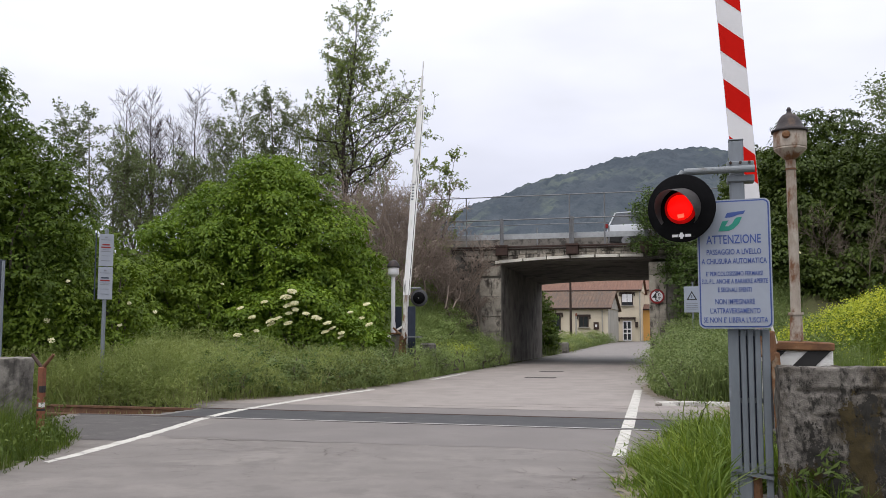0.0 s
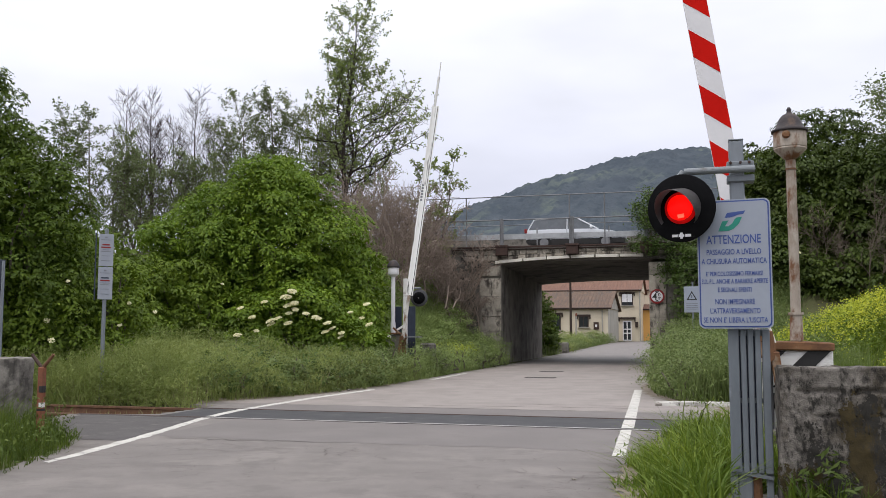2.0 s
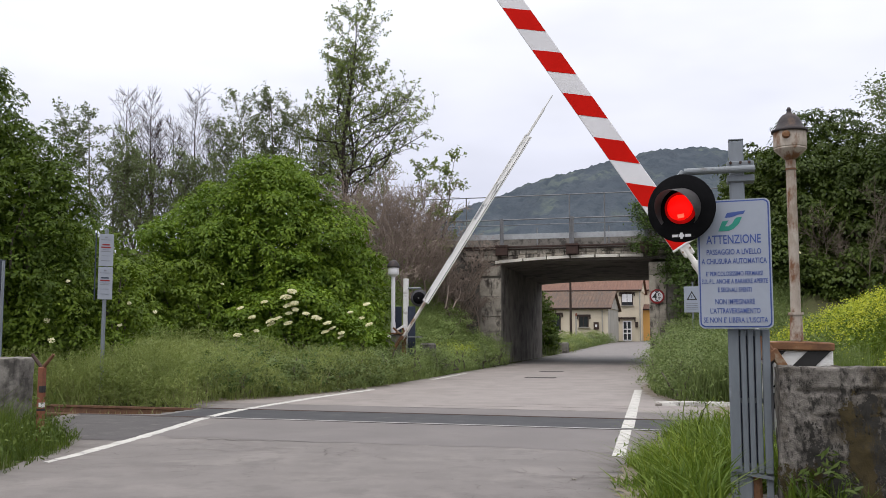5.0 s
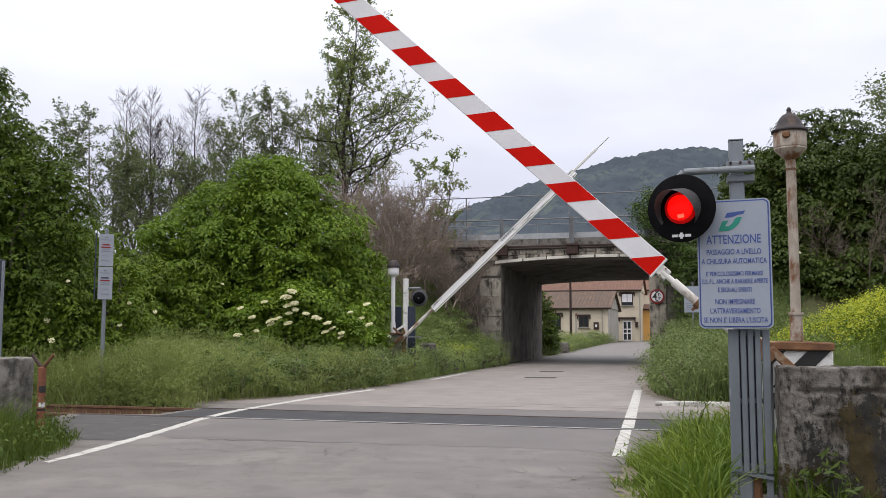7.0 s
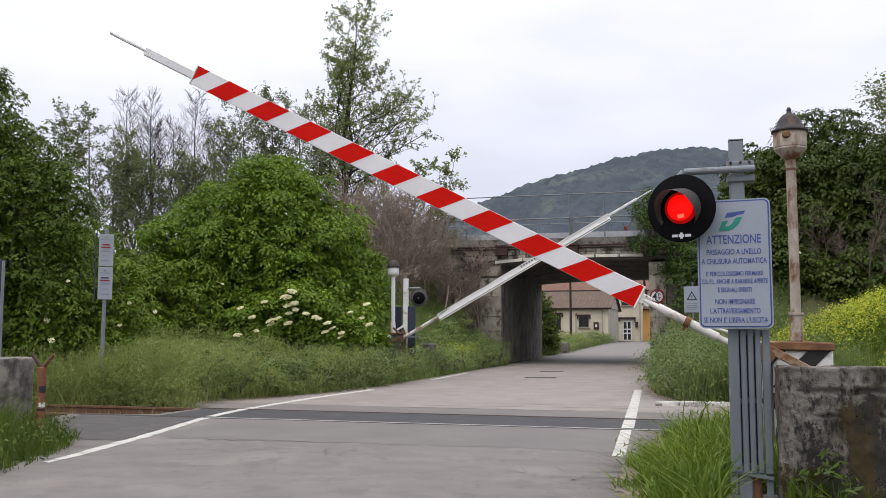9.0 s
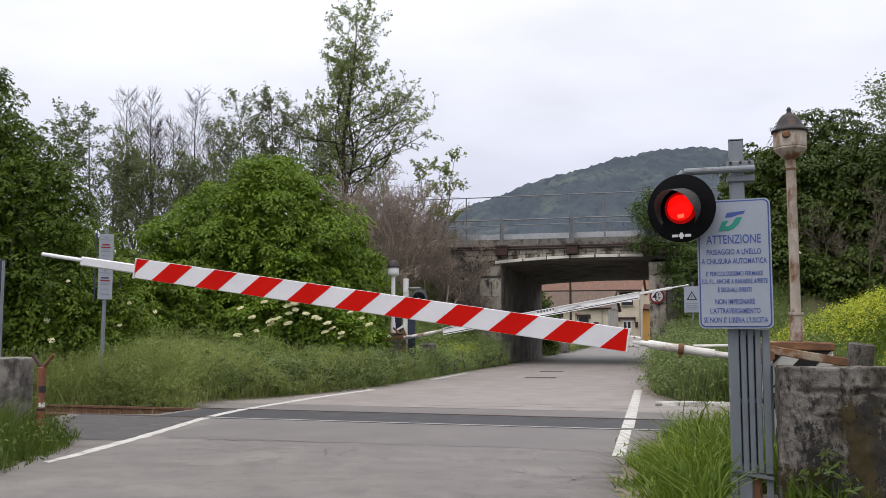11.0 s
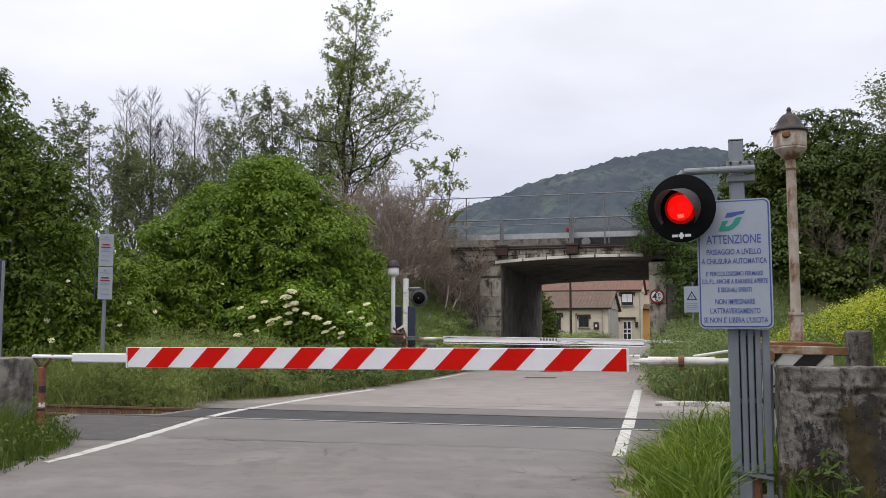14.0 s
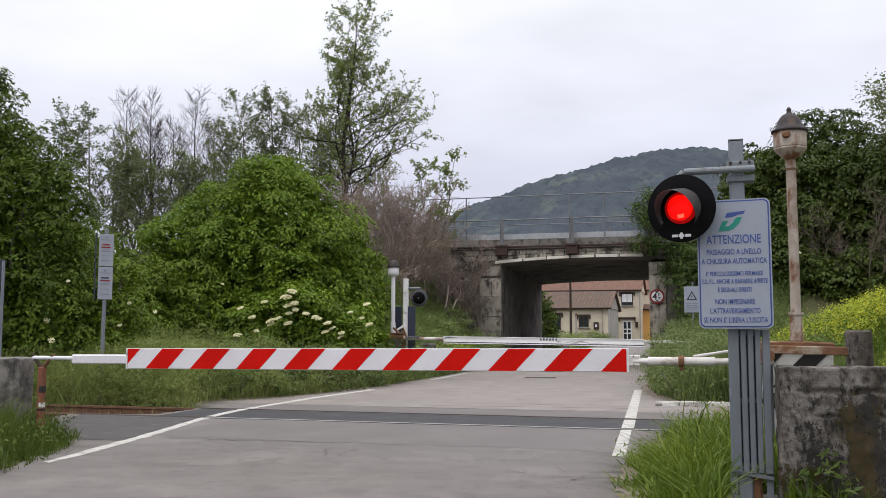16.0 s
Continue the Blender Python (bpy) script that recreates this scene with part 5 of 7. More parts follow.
# ---- vehicles on the bridge ----
def car(paint, label, estate=True, length=4.35, glass=GLASS_DARK, k=1.0):
    """Nose towards +x, wheels on z = 0, centre at the origin; k stretches it upwards."""
    t = thing("car", (0, 0, 0), 0, label, "car", "cars on the bridge")
    L = length / 2
    back_roof = -L + (0.42 if estate else 0.85)

    def side(outline, y, material, name, text="", bevel=0.0):
        bm = prism(B(), [(x, z * k) for x, z in outline], -y, y)
        if bevel:
            bmesh.ops.bevel(bm, geom=bm.edges[:], offset=bevel, segments=2, affect="EDGES")
        return part(name, bm, material, t, text)

    side([(-L, 0.46), (-L + 0.01, 0.66), (-L + 0.07, 0.90), (-L * 0.5, 0.92), (L * 0.40, 0.90), (L * 0.72, 0.80), (L * 0.92, 0.68), (L * 0.99, 0.56), (L, 0.46)], 0.84, paint, "body", "", 0.05)
    side([(-L + 0.02, 0.47), (L - 0.02, 0.47), (L - 0.06, 0.24), (L * 0.5, 0.19), (-L * 0.6, 0.19), (-L + 0.08, 0.27)], 0.82, BLACK_PAINT, "lower_body", "black lower part of the car body", 0.03)
    side([(-L + 0.10, 0.90), (back_roof, 1.36), (-L * 0.2, 1.42), (L * 0.06, 1.40), (L * 0.47, 0.89)], 0.70, glass, "greenhouse", "car windows")
    side([(back_roof - 0.06, 1.345), (back_roof + 0.04, 1.40), (-L * 0.2, 1.445), (L * 0.03, 1.425), (L * 0.09, 1.375), (L * 0.02, 1.39), (-L * 0.2, 1.41), (back_roof + 0.04, 1.365)], 0.71, paint, "roof")
    for x0, x1 in ((-L + 0.11, back_roof - 0.01), (-0.36, -0.34), (L * 0.46, L * 0.06)):
        for y in (-0.70, 0.70):
            part("pillar", rod(B(), (x0, y, 0.89 * k), (x1, y, 1.385 * k), 0.03, seg=6), paint, t)
    wb = length * 0.305
    for x in (-wb, wb):
        for y in (-0.78, 0.78):
            w = part("wheel", rod(B(), (x, y - 0.1, 0.31), (x, y + 0.1, 0.31), 0.31, seg=20), RUBBER, t)
            part("rim", rod(B(), (x, y - 0.11, 0.31), (x, y + 0.11, 0.31), 0.20, seg=14), RIM, w)
    for y in (-0.78, 0.78):
        part("tail_light", box(B(), (-L + 0.03, y, 0.86 * k), (0.12, 0.16, 0.2), 0.02), TAIL, t)
        part("headlight", box(B(), (L * 0.93, y * 0.9, 0.68 * k), (0.22, 0.3, 0.13), 0.03), HEADLAMP, t)
        part("door_mirror", box(B(), (L * 0.33, y * 1.12, 0.98 * k), (0.12, 0.16, 0.13), 0.03), paint, t)
        part("door_seam", box(B(), (-0.35, y * 1.105, 0.62), (0.012, 0.006, 0.55)), BLACK_PAINT, t)
    return t


car_a = car(CAR_WHITE, "white estate car driving over the bridge", True, 4.4, GLASS_CAR, 1.14)
car_b = car(CAR_WHITE, "pale silver estate car driving over the bridge", True, 4.5, GLASS_CAR)
car_c = car(CAR_DARK, "dark grey estate car driving over the bridge", True, 4.4, GLASS_CAR)
car_d = car(CAR_GREY, "grey hatchback driving over the bridge", False, 4.2, GLASS_CAR)
car_e = car(CAR_BLUE, "blue-grey small hatchback driving over the bridge", True, 3.5, GLASS_CAR)
car_f = car(CAR_DARK, "dark estate car driving over the bridge", True, 4.4, GLASS_CAR)


# ---- distant hill ----
def hill():
    xs, ys = np.linspace(-1000, 1100, 330), np.linspace(900, 2100, 130)
    X, Y = np.meshgrid(xs, ys)
    ridge = np.interp(xs, [-1300, -700, -520, -398, -316, -240, -151, -105, -50, 32, 80, 160, 300, 700, 1500], [40, 95, 150, 191, 228, 261, 289, 296, 306, 301, 289, 276, 250, 185, 110])
    front = step(900, 1540, Y) ** 0.9
    back = 1 - 0.7 * step(1560, 2300, Y)
    n = np.zeros_like(X)
    for i in range(X.shape[0]):
        for j in range(X.shape[1]):
            n[i, j] = noise.fractal((X[i, j] / 260, Y[i, j] / 260, 3.1), 1.0, 2.0, 5)
    Z = ridge[None, :] * front * back * (1 + 0.10 * n * (1 - step(1400, 1540, Y) * 0.9)) + 4 * n - 4 + np.random.default_rng(6).normal(0, 2.2, X.shape) * step(1000, 1150, Y)
    ny_, nx_ = X.shape
    ii = np.arange(nx_ * ny_).reshape(ny_, nx_)
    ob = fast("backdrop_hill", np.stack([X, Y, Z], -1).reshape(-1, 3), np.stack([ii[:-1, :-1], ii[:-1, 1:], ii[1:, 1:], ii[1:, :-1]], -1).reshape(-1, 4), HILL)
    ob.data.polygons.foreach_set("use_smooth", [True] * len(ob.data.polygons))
    tagged(ob, "wooded hill in the distance, tinted blue for haze", "hill", kind="structure")


hill()


# ---- plants ----
def unit(v):
    return v / (np.linalg.norm(v, axis=-1, keepdims=True) + 1e-9)


def leaf_arrays(rng, centres, normals, size, spread=0.35, aspect=0.5, droop=0.25, along=None):
    """One folded four-cornered leaf for each centre, facing roughly along its normal."""
    n = len(centres)
    nn = unit(normals + rng.normal(0, spread, (n, 3)))
    a = rng.normal(0, 1, (n, 3)) * (1 if along is None else 0.45) + np.array([0, 0, -droop])
    if along is not None:
        a = a + along
    a = unit(a - nn * (a * nn).sum(1, keepdims=True))
    b = np.cross(nn, a)
    ln = (size * rng.uniform(0.6, 1.3, n))[:, None]
    w = ln * aspect * rng.uniform(0.75, 1.15, (n, 1))
    fold = nn * ln * rng.uniform(0.02, 0.16, (n, 1))
    base = centres - a * ln * 0.5
    v = np.stack([base, base + a * ln * 0.48 + b * w * 0.5 + fold, base + a * ln - fold * 0.6, base + a * ln * 0.48 - b * w * 0.5 + fold], 1).reshape(-1, 3)
    f = np.arange(4 * n).reshape(n, 4)
    return v, f


def sphere_dirs(rng, n):
    return unit(rng.normal(0, 1, (n, 3)))


def lobe_leaves(rng, lobes, per_m2, clump_n, clump_r, size, inner=0.25, spread=0.3, aspect=0.5, ragged=0.16, spray=0.0, core=0):
    """Leaves in clumps over the skin of overlapping lobes, with some deeper inside."""
    cs, ns = [], []
    for i, (cx, cy, cz, rx, ry, rz) in enumerate(lobes):
        c, r = np.array([cx, cy, cz]), np.array([rx, ry, rz])
        area = 4 * math.pi * ((rx * ry) ** 1.6 / 3 + (rx * rz) ** 1.6 / 3 + (ry * rz) ** 1.6 / 3) ** (1 / 1.6)
        k = int(area * per_m2)
        d = sphere_dirs(rng, k)
        d = d[d[:, 2] > -0.75]
        bump_ = np.array([noise.noise(Vector(q * 2.6) + Vector((i * 5.3, 0, 0))) for q in d])
        f = 1 + ragged * bump_ * 1.6 + rng.normal(0, ragged * 0.45, len(d))
        deep = rng.random(len(d)) < inner
        f = np.where(deep, f * rng.uniform(0.55, 0.9, len(d)), f)
        p = c + d * r * f[:, None]
        keep = np.ones(len(p), bool)
        for j, (ax, ay, az, bx, by, bz) in enumerate(lobes):
            if j != i:
                keep &= (((p - [ax, ay, az]) / [bx, by, bz]) ** 2).sum(1) > 0.7
        cs.append(p[keep]), ns.append(unit(d[keep] / r))
    cs, ns = np.concatenate(cs), np.concatenate(ns)
    if spray:
        # umbrella-shaped sprays that shingle over one another, and large shaded leaves within
        m = len(cs)
        tilt = unit(ns * 0.55 + [0, -0.1, 0.75] + rng.normal(0, 0.2, ns.shape))
        u = unit(np.cross(tilt, rng.normal(0, 1, (m, 3))))
        w = np.cross(tilt, u)
        R = spray * rng.uniform(0.6, 1.35, m)
        ang, rad = rng.uniform(0, 2 * math.pi, (m, clump_n)), np.sqrt(rng.random((m, clump_n)))
        out = u[:, None] * np.cos(ang)[..., None] + w[:, None] * np.sin(ang)[..., None]
        rr = (R[:, None] * rad)[..., None]
        cc = cs[:, None] + out * rr - tilt[:, None] * (rr * rad[..., None] * 0.45 + rng.normal(0, 0.12, (m, clump_n, 1)) * R[:, None, None])
        nn = tilt[:, None] + out * (0.55 * rad[..., None])
        along = (out * 1.2 - tilt[:, None] * 0.4).reshape(-1, 3)
        v, f = leaf_arrays(rng, cc.reshape(-1, 3), nn.reshape(-1, 3), size, spread, aspect, along=along)
        cv = []
        for cx, cy, cz, rx, ry, rz in lobes[:core]:
            k = int(430 * (rx * ry + rx * rz + ry * rz))
            cv.append(np.array([cx, cy, cz]) + sphere_dirs(rng, k) * [rx, ry, rz] * rng.uniform(0.45, 0.95, (k, 1)))
        if cv:
            cv = np.concatenate(cv)
            v2, f2 = leaf_arrays(rng, cv, rng.normal(0, 1, cv.shape), 1.5 * size, 0.3, 0.6)
            v, f = np.concatenate([v, v2]), np.concatenate([f, f2 + len(v)])
        return (v, f), cs, ns
    cc = np.repeat(cs, clump_n, 0) + rng.normal(0, clump_r, (len(cs) * clump_n, 3)) * [1, 1, 0.42]
    nn = np.repeat(ns * 0.65 + [0, -0.15, 0.7] + rng.normal(0, 0.34, ns.shape), clump_n, 0)
    return leaf_arrays(rng, cc, nn, size, spread, aspect), cs, ns


def limb(rng, p, d, length, r, lev, cfg, paths, tips):
    n = 5 if lev < 2 else 4
    pts, rad = [p.copy()], [r]
    end = 0.35 if lev < cfg["levels"] else 0.2
    for i in range(n):
        d = unit(d + rng.normal(0, cfg["wob"] if lev else cfg.get("trunk_wob", cfg["wob"]), 3) + np.array([0, 0, cfg["lift"]]))
        p = p + d * length / n
        pts.append(p.copy()), rad.append(r * (1 - (1 - end) * (i + 1) / n))
    paths.append((np.array(pts), np.array(rad)))
    if lev >= cfg["levels"]:
        tips.append(np.array(pts[1:]))
        return
    for k in range(cfg["kids"][lev]):
        t = cfg["from"] + (1 - cfg["from"]) * (k + rng.random()) / cfg["kids"][lev]
        i = min(int(t * n), n - 1)
        q = pts[i] + (pts[i + 1] - pts[i]) * (t * n - i)
        axis = unit(np.cross(d, rng.normal(0, 1, 3)))
        ang = rng.normal(cfg["angle"], 0.18)
        cd = unit(d * math.cos(ang) + axis * math.sin(ang))
        if lev == 0 and cfg.get("flat"):
            cd = unit(cd * [1, 1, 0.8])
        limb(rng, q, cd, length * cfg["ratio"] * (1.15 - cfg["taper"] * t) * rng.uniform(0.75, 1.2), rad[i] * 0.55, lev + 1, cfg, paths, tips)


def tubes(paths, sides=5, least=0.004):
    vs, fs, o = [], [], 0
    for pts, rad in paths:
        d = unit(np.gradient(pts, axis=0))
        ref = np.array([0.31, 0.87, 0.38])
        u = unit(np.cross(d, ref))
        w = np.cross(d, u)
        k = sides if rad[0] > 0.03 else 3
        a = np.linspace(0, 2 * math.pi, k, endpoint=False)
        ring = pts[:, None] + np.maximum(rad, least)[:, None, None] * (u[:, None] * np.cos(a)[None, :, None] + w[:, None] * np.sin(a)[None, :, None])
        vs.append(ring.reshape(-1, 3))
        m = len(pts)
        i = np.arange(m - 1)[:, None] * k
        j = np.arange(k)[None]
        fs.append((o + np.stack([i + j, i + (j + 1) % k, i + k + (j + 1) % k, i + k + j], -1)).reshape(-1, 4))
        o += m * k
    return np.concatenate(vs), np.concatenate(fs)


def tree(name, seed, at, tall, cfg, leaf=None, leaf_n=10, leaf_size=0.12, leaf_r=0.22, label="", bark=BARK, group="trees on the bank", lean=(0, 0), r0=None, stems=1, least=0.005, aspect=0.55):
    rng = np.random.default_rng(seed)
    t = thing(name, (at[0], at[1], float(height(at[0], at[1]))), 0, label, "tree" if "tree" in name else "shrub", group)
    paths, tips = [], []
    for s in range(stems):
        d = unit(np.array([lean[0], lean[1], 1.0]) + (rng.normal(0, cfg.get("splay", 0.16), 3) * [1, 1, 0] if stems > 1 else 0))
        base = np.array([0, 0, -0.1]) + (rng.normal(0, cfg.get("foot", 0.3), 3) * [1, 1, 0] if stems > 1 else 0)
        limb(rng, base, d, tall * cfg["trunk"] * (rng.uniform(0.75, 1.1) if stems > 1 else 1), r0 or tall * 0.016, 0, cfg, paths, tips)
    fast("trunk", *tubes(paths, least=least), bark, t)
    if leaf:
        pts = np.concatenate(tips)
        pts = pts[rng.random(len(pts)) < cfg.get("keep", 1.0)]
        c = np.repeat(pts, leaf_n, 0) + rng.normal(0, leaf_r, (len(pts) * leaf_n, 3))
        nn = rng.normal(0, 0.4, c.shape) + [0, -0.2, 0.8]
        fast("crown", *leaf_arrays(rng, c, nn, leaf_size, 0.5, aspect), leaf, t)
    return t


def along_path(pts, u):
    k = u * (len(pts) - 1)
    i = min(int(k), len(pts) - 2)
    return pts[i] + (pts[i + 1] - pts[i]) * (k - i)


def leader_tree(name, seed, at, tall, label, left, right, leaf=None, stems=((0, 0, 1),), limbs=30, rise=0.75, kids=(7, 3), start=0.12, rosette=7, leaf_size=0.13, leaf_r=0.075, bark=BARK_DARK, r0=0.12, least=0.008, wob=0.012, lift=0.05, group="trees on the bank", keep=1.0, foot=0.25, twig=0.42, crook=0.2, bare=1.0):
    """Leading stems with side limbs whose reach, to either side, runs from foot to top; leaves sit in small rosettes."""
    rng = np.random.default_rng(seed)
    t = thing(name, (at[0], at[1], float(height(at[0], at[1]))), 0, label, "tree", group)
    paths, tips = [], []
    steps = np.linspace(0, 1, len(left))
    for dx, dy, k in stems:
        h, m = tall * k, 10
        s = np.linspace(0, 1, m)[:, None]
        trunk = s ** 1.15 * [dx, dy, 0] + s * [0, 0, h] + [0, 0, -0.15]
        trunk = trunk + (rng.normal(0, foot, 3) * [1, 1, 0] if len(stems) > 1 else 0)
        trunk[1:-1] += rng.normal(0, wob * h, (m - 2, 3)) * [1, 1, 0.2]
        paths.append((trunk, r0 * k * (1 - 0.9 * s[:, 0])))
        tips.append(trunk[-1])
        az = rng.uniform(0, 6.28)
        for i in range(limbs):
            u = start + (1 - start) * (i + rng.uniform(0, 0.8)) / limbs
            az += 2.4 + rng.normal(0, 0.3)
            w = 0.5 + 0.5 * math.cos(az)
            reach = (np.interp(u, steps, left) * (1 - w) + np.interp(u, steps, right) * w) * rng.uniform(0.7, 1.1)
            p = along_path(trunk, u)
            d = unit(np.array([math.cos(az), math.sin(az), rise * rng.uniform(0.7, 1.3)]))
            pts = [p]
            for _ in range(6):
                d = unit(d + rng.normal(0, 0.75 * crook, 3) + [0, 0, lift])
                pts.append(pts[-1] + d * reach / 6)
            pts = np.array(pts)
            rl = max(r0 * k * 0.42 * (1 - 0.8 * u), least * 1.3)
            paths.append((pts, rl * np.linspace(1, 0.3, 7)))
            tips += list(pts[-1:] if bare else pts[3:])
            many = kids[0] + int(4 * max(0.0, reach - 2.2))
            for j in range(many):
                v = 0.22 + 0.78 * (j + rng.random()) / many
                q = along_path(pts, v)
                turn = unit(np.cross(d, [0, 0, 1.0])) * (1 if j % 2 else -1)
                e = unit(d * 0.65 + turn * rng.uniform(0.4, 1.0) + [0, 0, rng.normal(0.22, 0.3)])
                ln = (0.18 + reach * twig * (1.15 - 0.7 * v)) * rng.uniform(0.7, 1.2)
                sub = [q]
                for _ in range(4):
                    e = unit(e + rng.normal(0, crook, 3) + [0, 0, lift])
                    sub.append(sub[-1] + e * ln / 4)
                sub = np.array(sub)
                paths.append((sub, max(rl * 0.4, least) * np.linspace(1, 0.5, 5)))
                tips += [sub[-1], sub[2]]
                for _ in range(kids[1]):
                    q = along_path(sub, rng.uniform(0.3, 1.0))
                    g = unit(e + rng.normal(0, 3 * crook, 3) + [0, 0, 0.2])
                    end = q + g * rng.uniform(0.12, 0.38) * (1 if leaf else 1.6)
                    paths.append((np.array([q, (q + end) / 2 + rng.normal(0, 0.02, 3), end]), np.full(3, least * 0.8)))
                    tips.append(end)
    fast("trunk", *tubes(paths, least=least * 0.8), bark, t)
    if leaf:
        pts = np.array(tips)
        pts = pts[rng.random(len(pts)) < keep]
        out = unit(rng.normal(0, 1, (len(pts) * rosette, 3)) + [0, 0, 0.35])
        c = np.repeat(pts, rosette, 0) + out * leaf_r
        fast("crown", *leaf_arrays(rng, c, rng.normal(0, 0.5, c.shape) + [0, -0.2, 0.7], leaf_size, 0.4, 0.55, along=out), leaf, t)
    return t


def bush(name, seed, lobes, leaf, per_m2=9, clump_n=12, clump_r=0.16, size=0.13, label="", group="hedges", stems=7, blossoms=0, twigs=True, inner=0.3, ragged=0.16, blossom_front=None, aspect=0.5, category="shrub", knobs=14, spray=0.0):
    """lobes: centre and radii, with z over the ground."""
    rng = np.random.default_rng(seed)
    x0, y0 = lobes[0][0], lobes[0][1]
    z0 = float(height(x0, y0))
    t = thing(name, (x0, y0, z0), 0, label, category, group)
    local = [(a - x0, b - y0, c + float(height(a, b)) - z0, d, e, f) for a, b, c, d, e, f in lobes]
    extra = []
    for a, b, c, d, e, f in local:
        for q in sphere_dirs(rng, knobs):
            if q[2] > -0.45:
                s, o = rng.uniform(0.22, 0.42), 0.97 if spray else 0.86
                extra.append((a + q[0] * d * o, b + q[1] * e * o, c + q[2] * f * o, d * s, e * s, min(d, f) * s * 0.8))
    arrays, cs, ns = lobe_leaves(rng, local + extra, per_m2, clump_n, clump_r, size, inner, aspect=aspect, ragged=ragged, spray=spray, core=len(local))
    fast("crown", *arrays, leaf, t)
    paths = []
    for cx, cy, cz, rx, ry, rz in local if stems else []:
        for k in range(stems):
            d = sphere_dirs(rng, 1)[0]
            d[2] = abs(d[2])
            end = np.array([cx, cy, cz]) + d * [rx, ry, rz] * 0.9
            start = np.array([cx + rng.normal(0, 0.25 * rx), cy + rng.normal(0, 0.2 * ry), float(height(cx + x0, cy + y0)) - z0 - 0.1])
            s = np.linspace(0, 1, 6)[:, None]
            pts = start * (1 - s) + end * s + rng.normal(0, 0.08, (6, 3)) * s * (1 - s) * 4
            paths.append((pts, np.linspace(0.06, 0.012, 6)))
    if paths:
        tagged(fast("woody_framework", *tubes(paths), BARK, t), kind="stuff")
    if blossoms:
        pick = np.arange(len(cs)) if blossom_front is None else np.nonzero(blossom_front(cs + [x0, y0, z0], ns))[0]
        pick = rng.choice(pick, min(blossoms, len(pick)), False)
        for i in pick:
            k = 45
            rr = 0.055 * rng.uniform(0.6, 1.4)
            ang, rad = rng.uniform(0, 6.28, k), rr * np.sqrt(rng.random(k))
            tilt = unit(ns[i] * 0.8 + [0, -0.2, 0.6])
            u = unit(np.cross(tilt, [0.2, 0.9, 0.1]))
            w = np.cross(tilt, u)
            c = cs[i] + ns[i] * 0.24 + u * (np.cos(ang) * rad)[:, None] + w * (np.sin(ang) * rad)[:, None] + tilt * rng.uniform(0, 0.02, (k, 1))
            fast("blossom", *leaf_arrays(rng, c, np.tile(tilt, (k, 1)), 0.035, 0.3, 0.9), BLOSSOM, t, "flat cream blossom head")
    return t


def blades(name, seed, n, sample, h0, h1, width, material, label, lean=0.35, category="grass", tall=None):
    """Grass blades, two quads and a tip each, rooted on the ground."""
    rng = np.random.default_rng(seed)
    xy = sample(rng, n)
    n = len(xy)
    z = height(xy[:, 0], xy[:, 1])
    hh = rng.uniform(h0, h1, n) * (1 if tall is None else tall(xy)) * np.array([0.9 + 0.55 * noise.noise((q[0] * 1.1, q[1] * 1.1, seed * 0.37)) for q in xy])
    a = rng.uniform(0, 2 * math.pi, n)
    side = np.stack([np.cos(a), np.sin(a), np.zeros(n)], 1) * (width * rng.uniform(0.6, 1.3, n))[:, None] * 0.5
    la = rng.uniform(0, 2 * math.pi, n)
    ln = np.stack([np.cos(la), np.sin(la), np.zeros(n)], 1) * (hh * np.abs(rng.normal(0, lean, n)))[:, None]
    p = np.stack([xy[:, 0], xy[:, 1], z - 0.02], 1)
    up = np.array([0, 0, 1.0])
    mid, tip = p + up * (hh * 0.55)[:, None] + ln * 0.3, p + up * (hh * 0.97)[:, None] + ln
    v = np.stack([p - side, p + side, mid - side * 0.75, mid + side * 0.75, tip], 1).reshape(-1, 3)
    o = np.arange(n)[:, None] * 5
    f = (o[:, None] + np.array([[0, 1, 3], [0, 3, 2], [2, 3, 4]])[None]).reshape(-1, 3)
    return tagged(fast(name, v, f, material), label, category, kind="stuff")


def off_road(xy, gap=0.05):
    return xy[(xy[:, 0] < edge_left(xy[:, 1]) - gap) | (xy[:, 0] > edge_right(xy[:, 1]) + gap)]


def area(x0, x1, y0, y1, keep=None, gap=0.0, clump=None):
    def s(rng, n):
        xy = np.stack([rng.uniform(x0, x1, n), rng.uniform(y0, y1, n)], 1)
        if clump:
            c = np.array([noise.noise((q[0] * clump, q[1] * clump, 0.7)) for q in xy])
            xy = xy[c + rng.uniform(-0.5, 0.5, n) > -0.12]
        xy = off_road(xy, gap)
        return xy if keep is None else xy[keep(xy)]
    return s


# left verge beyond the track, and along the road to the bridge
blades("meadow_grass", 11, 72000, area(-20, -7.6, 15.2, 26, clump=0.8), 0.35, 0.95, 0.010, GRASS, "tall pale green meadow grass on the verge", lean=0.8, tall=lambda q: (0.5 + 0.5 * step(-8.2, -10.5, q[:, 0])) * (1.0 + 0.45 * step(-9.6, -11.0, q[:, 0]) * (1 - step(16, 19, q[:, 1]))))
blades("verge_grass", 12, 30000, area(-10.8, -7.7, 21, 38.1, clump=0.7), 0.35, 0.85, 0.016, HERB_LIGHT, "tall roadside grass below the bridge", tall=lambda q: 0.6 + 0.4 * step(-7.9, -9.2, q[:, 0]))
blades("bank_grass", 13, 42000, area(-12.5, -8.0, 25, 38.0, clump=0.6), 0.4, 0.95, 0.022, HERB_LIGHT, "grass on the bank below the main road")
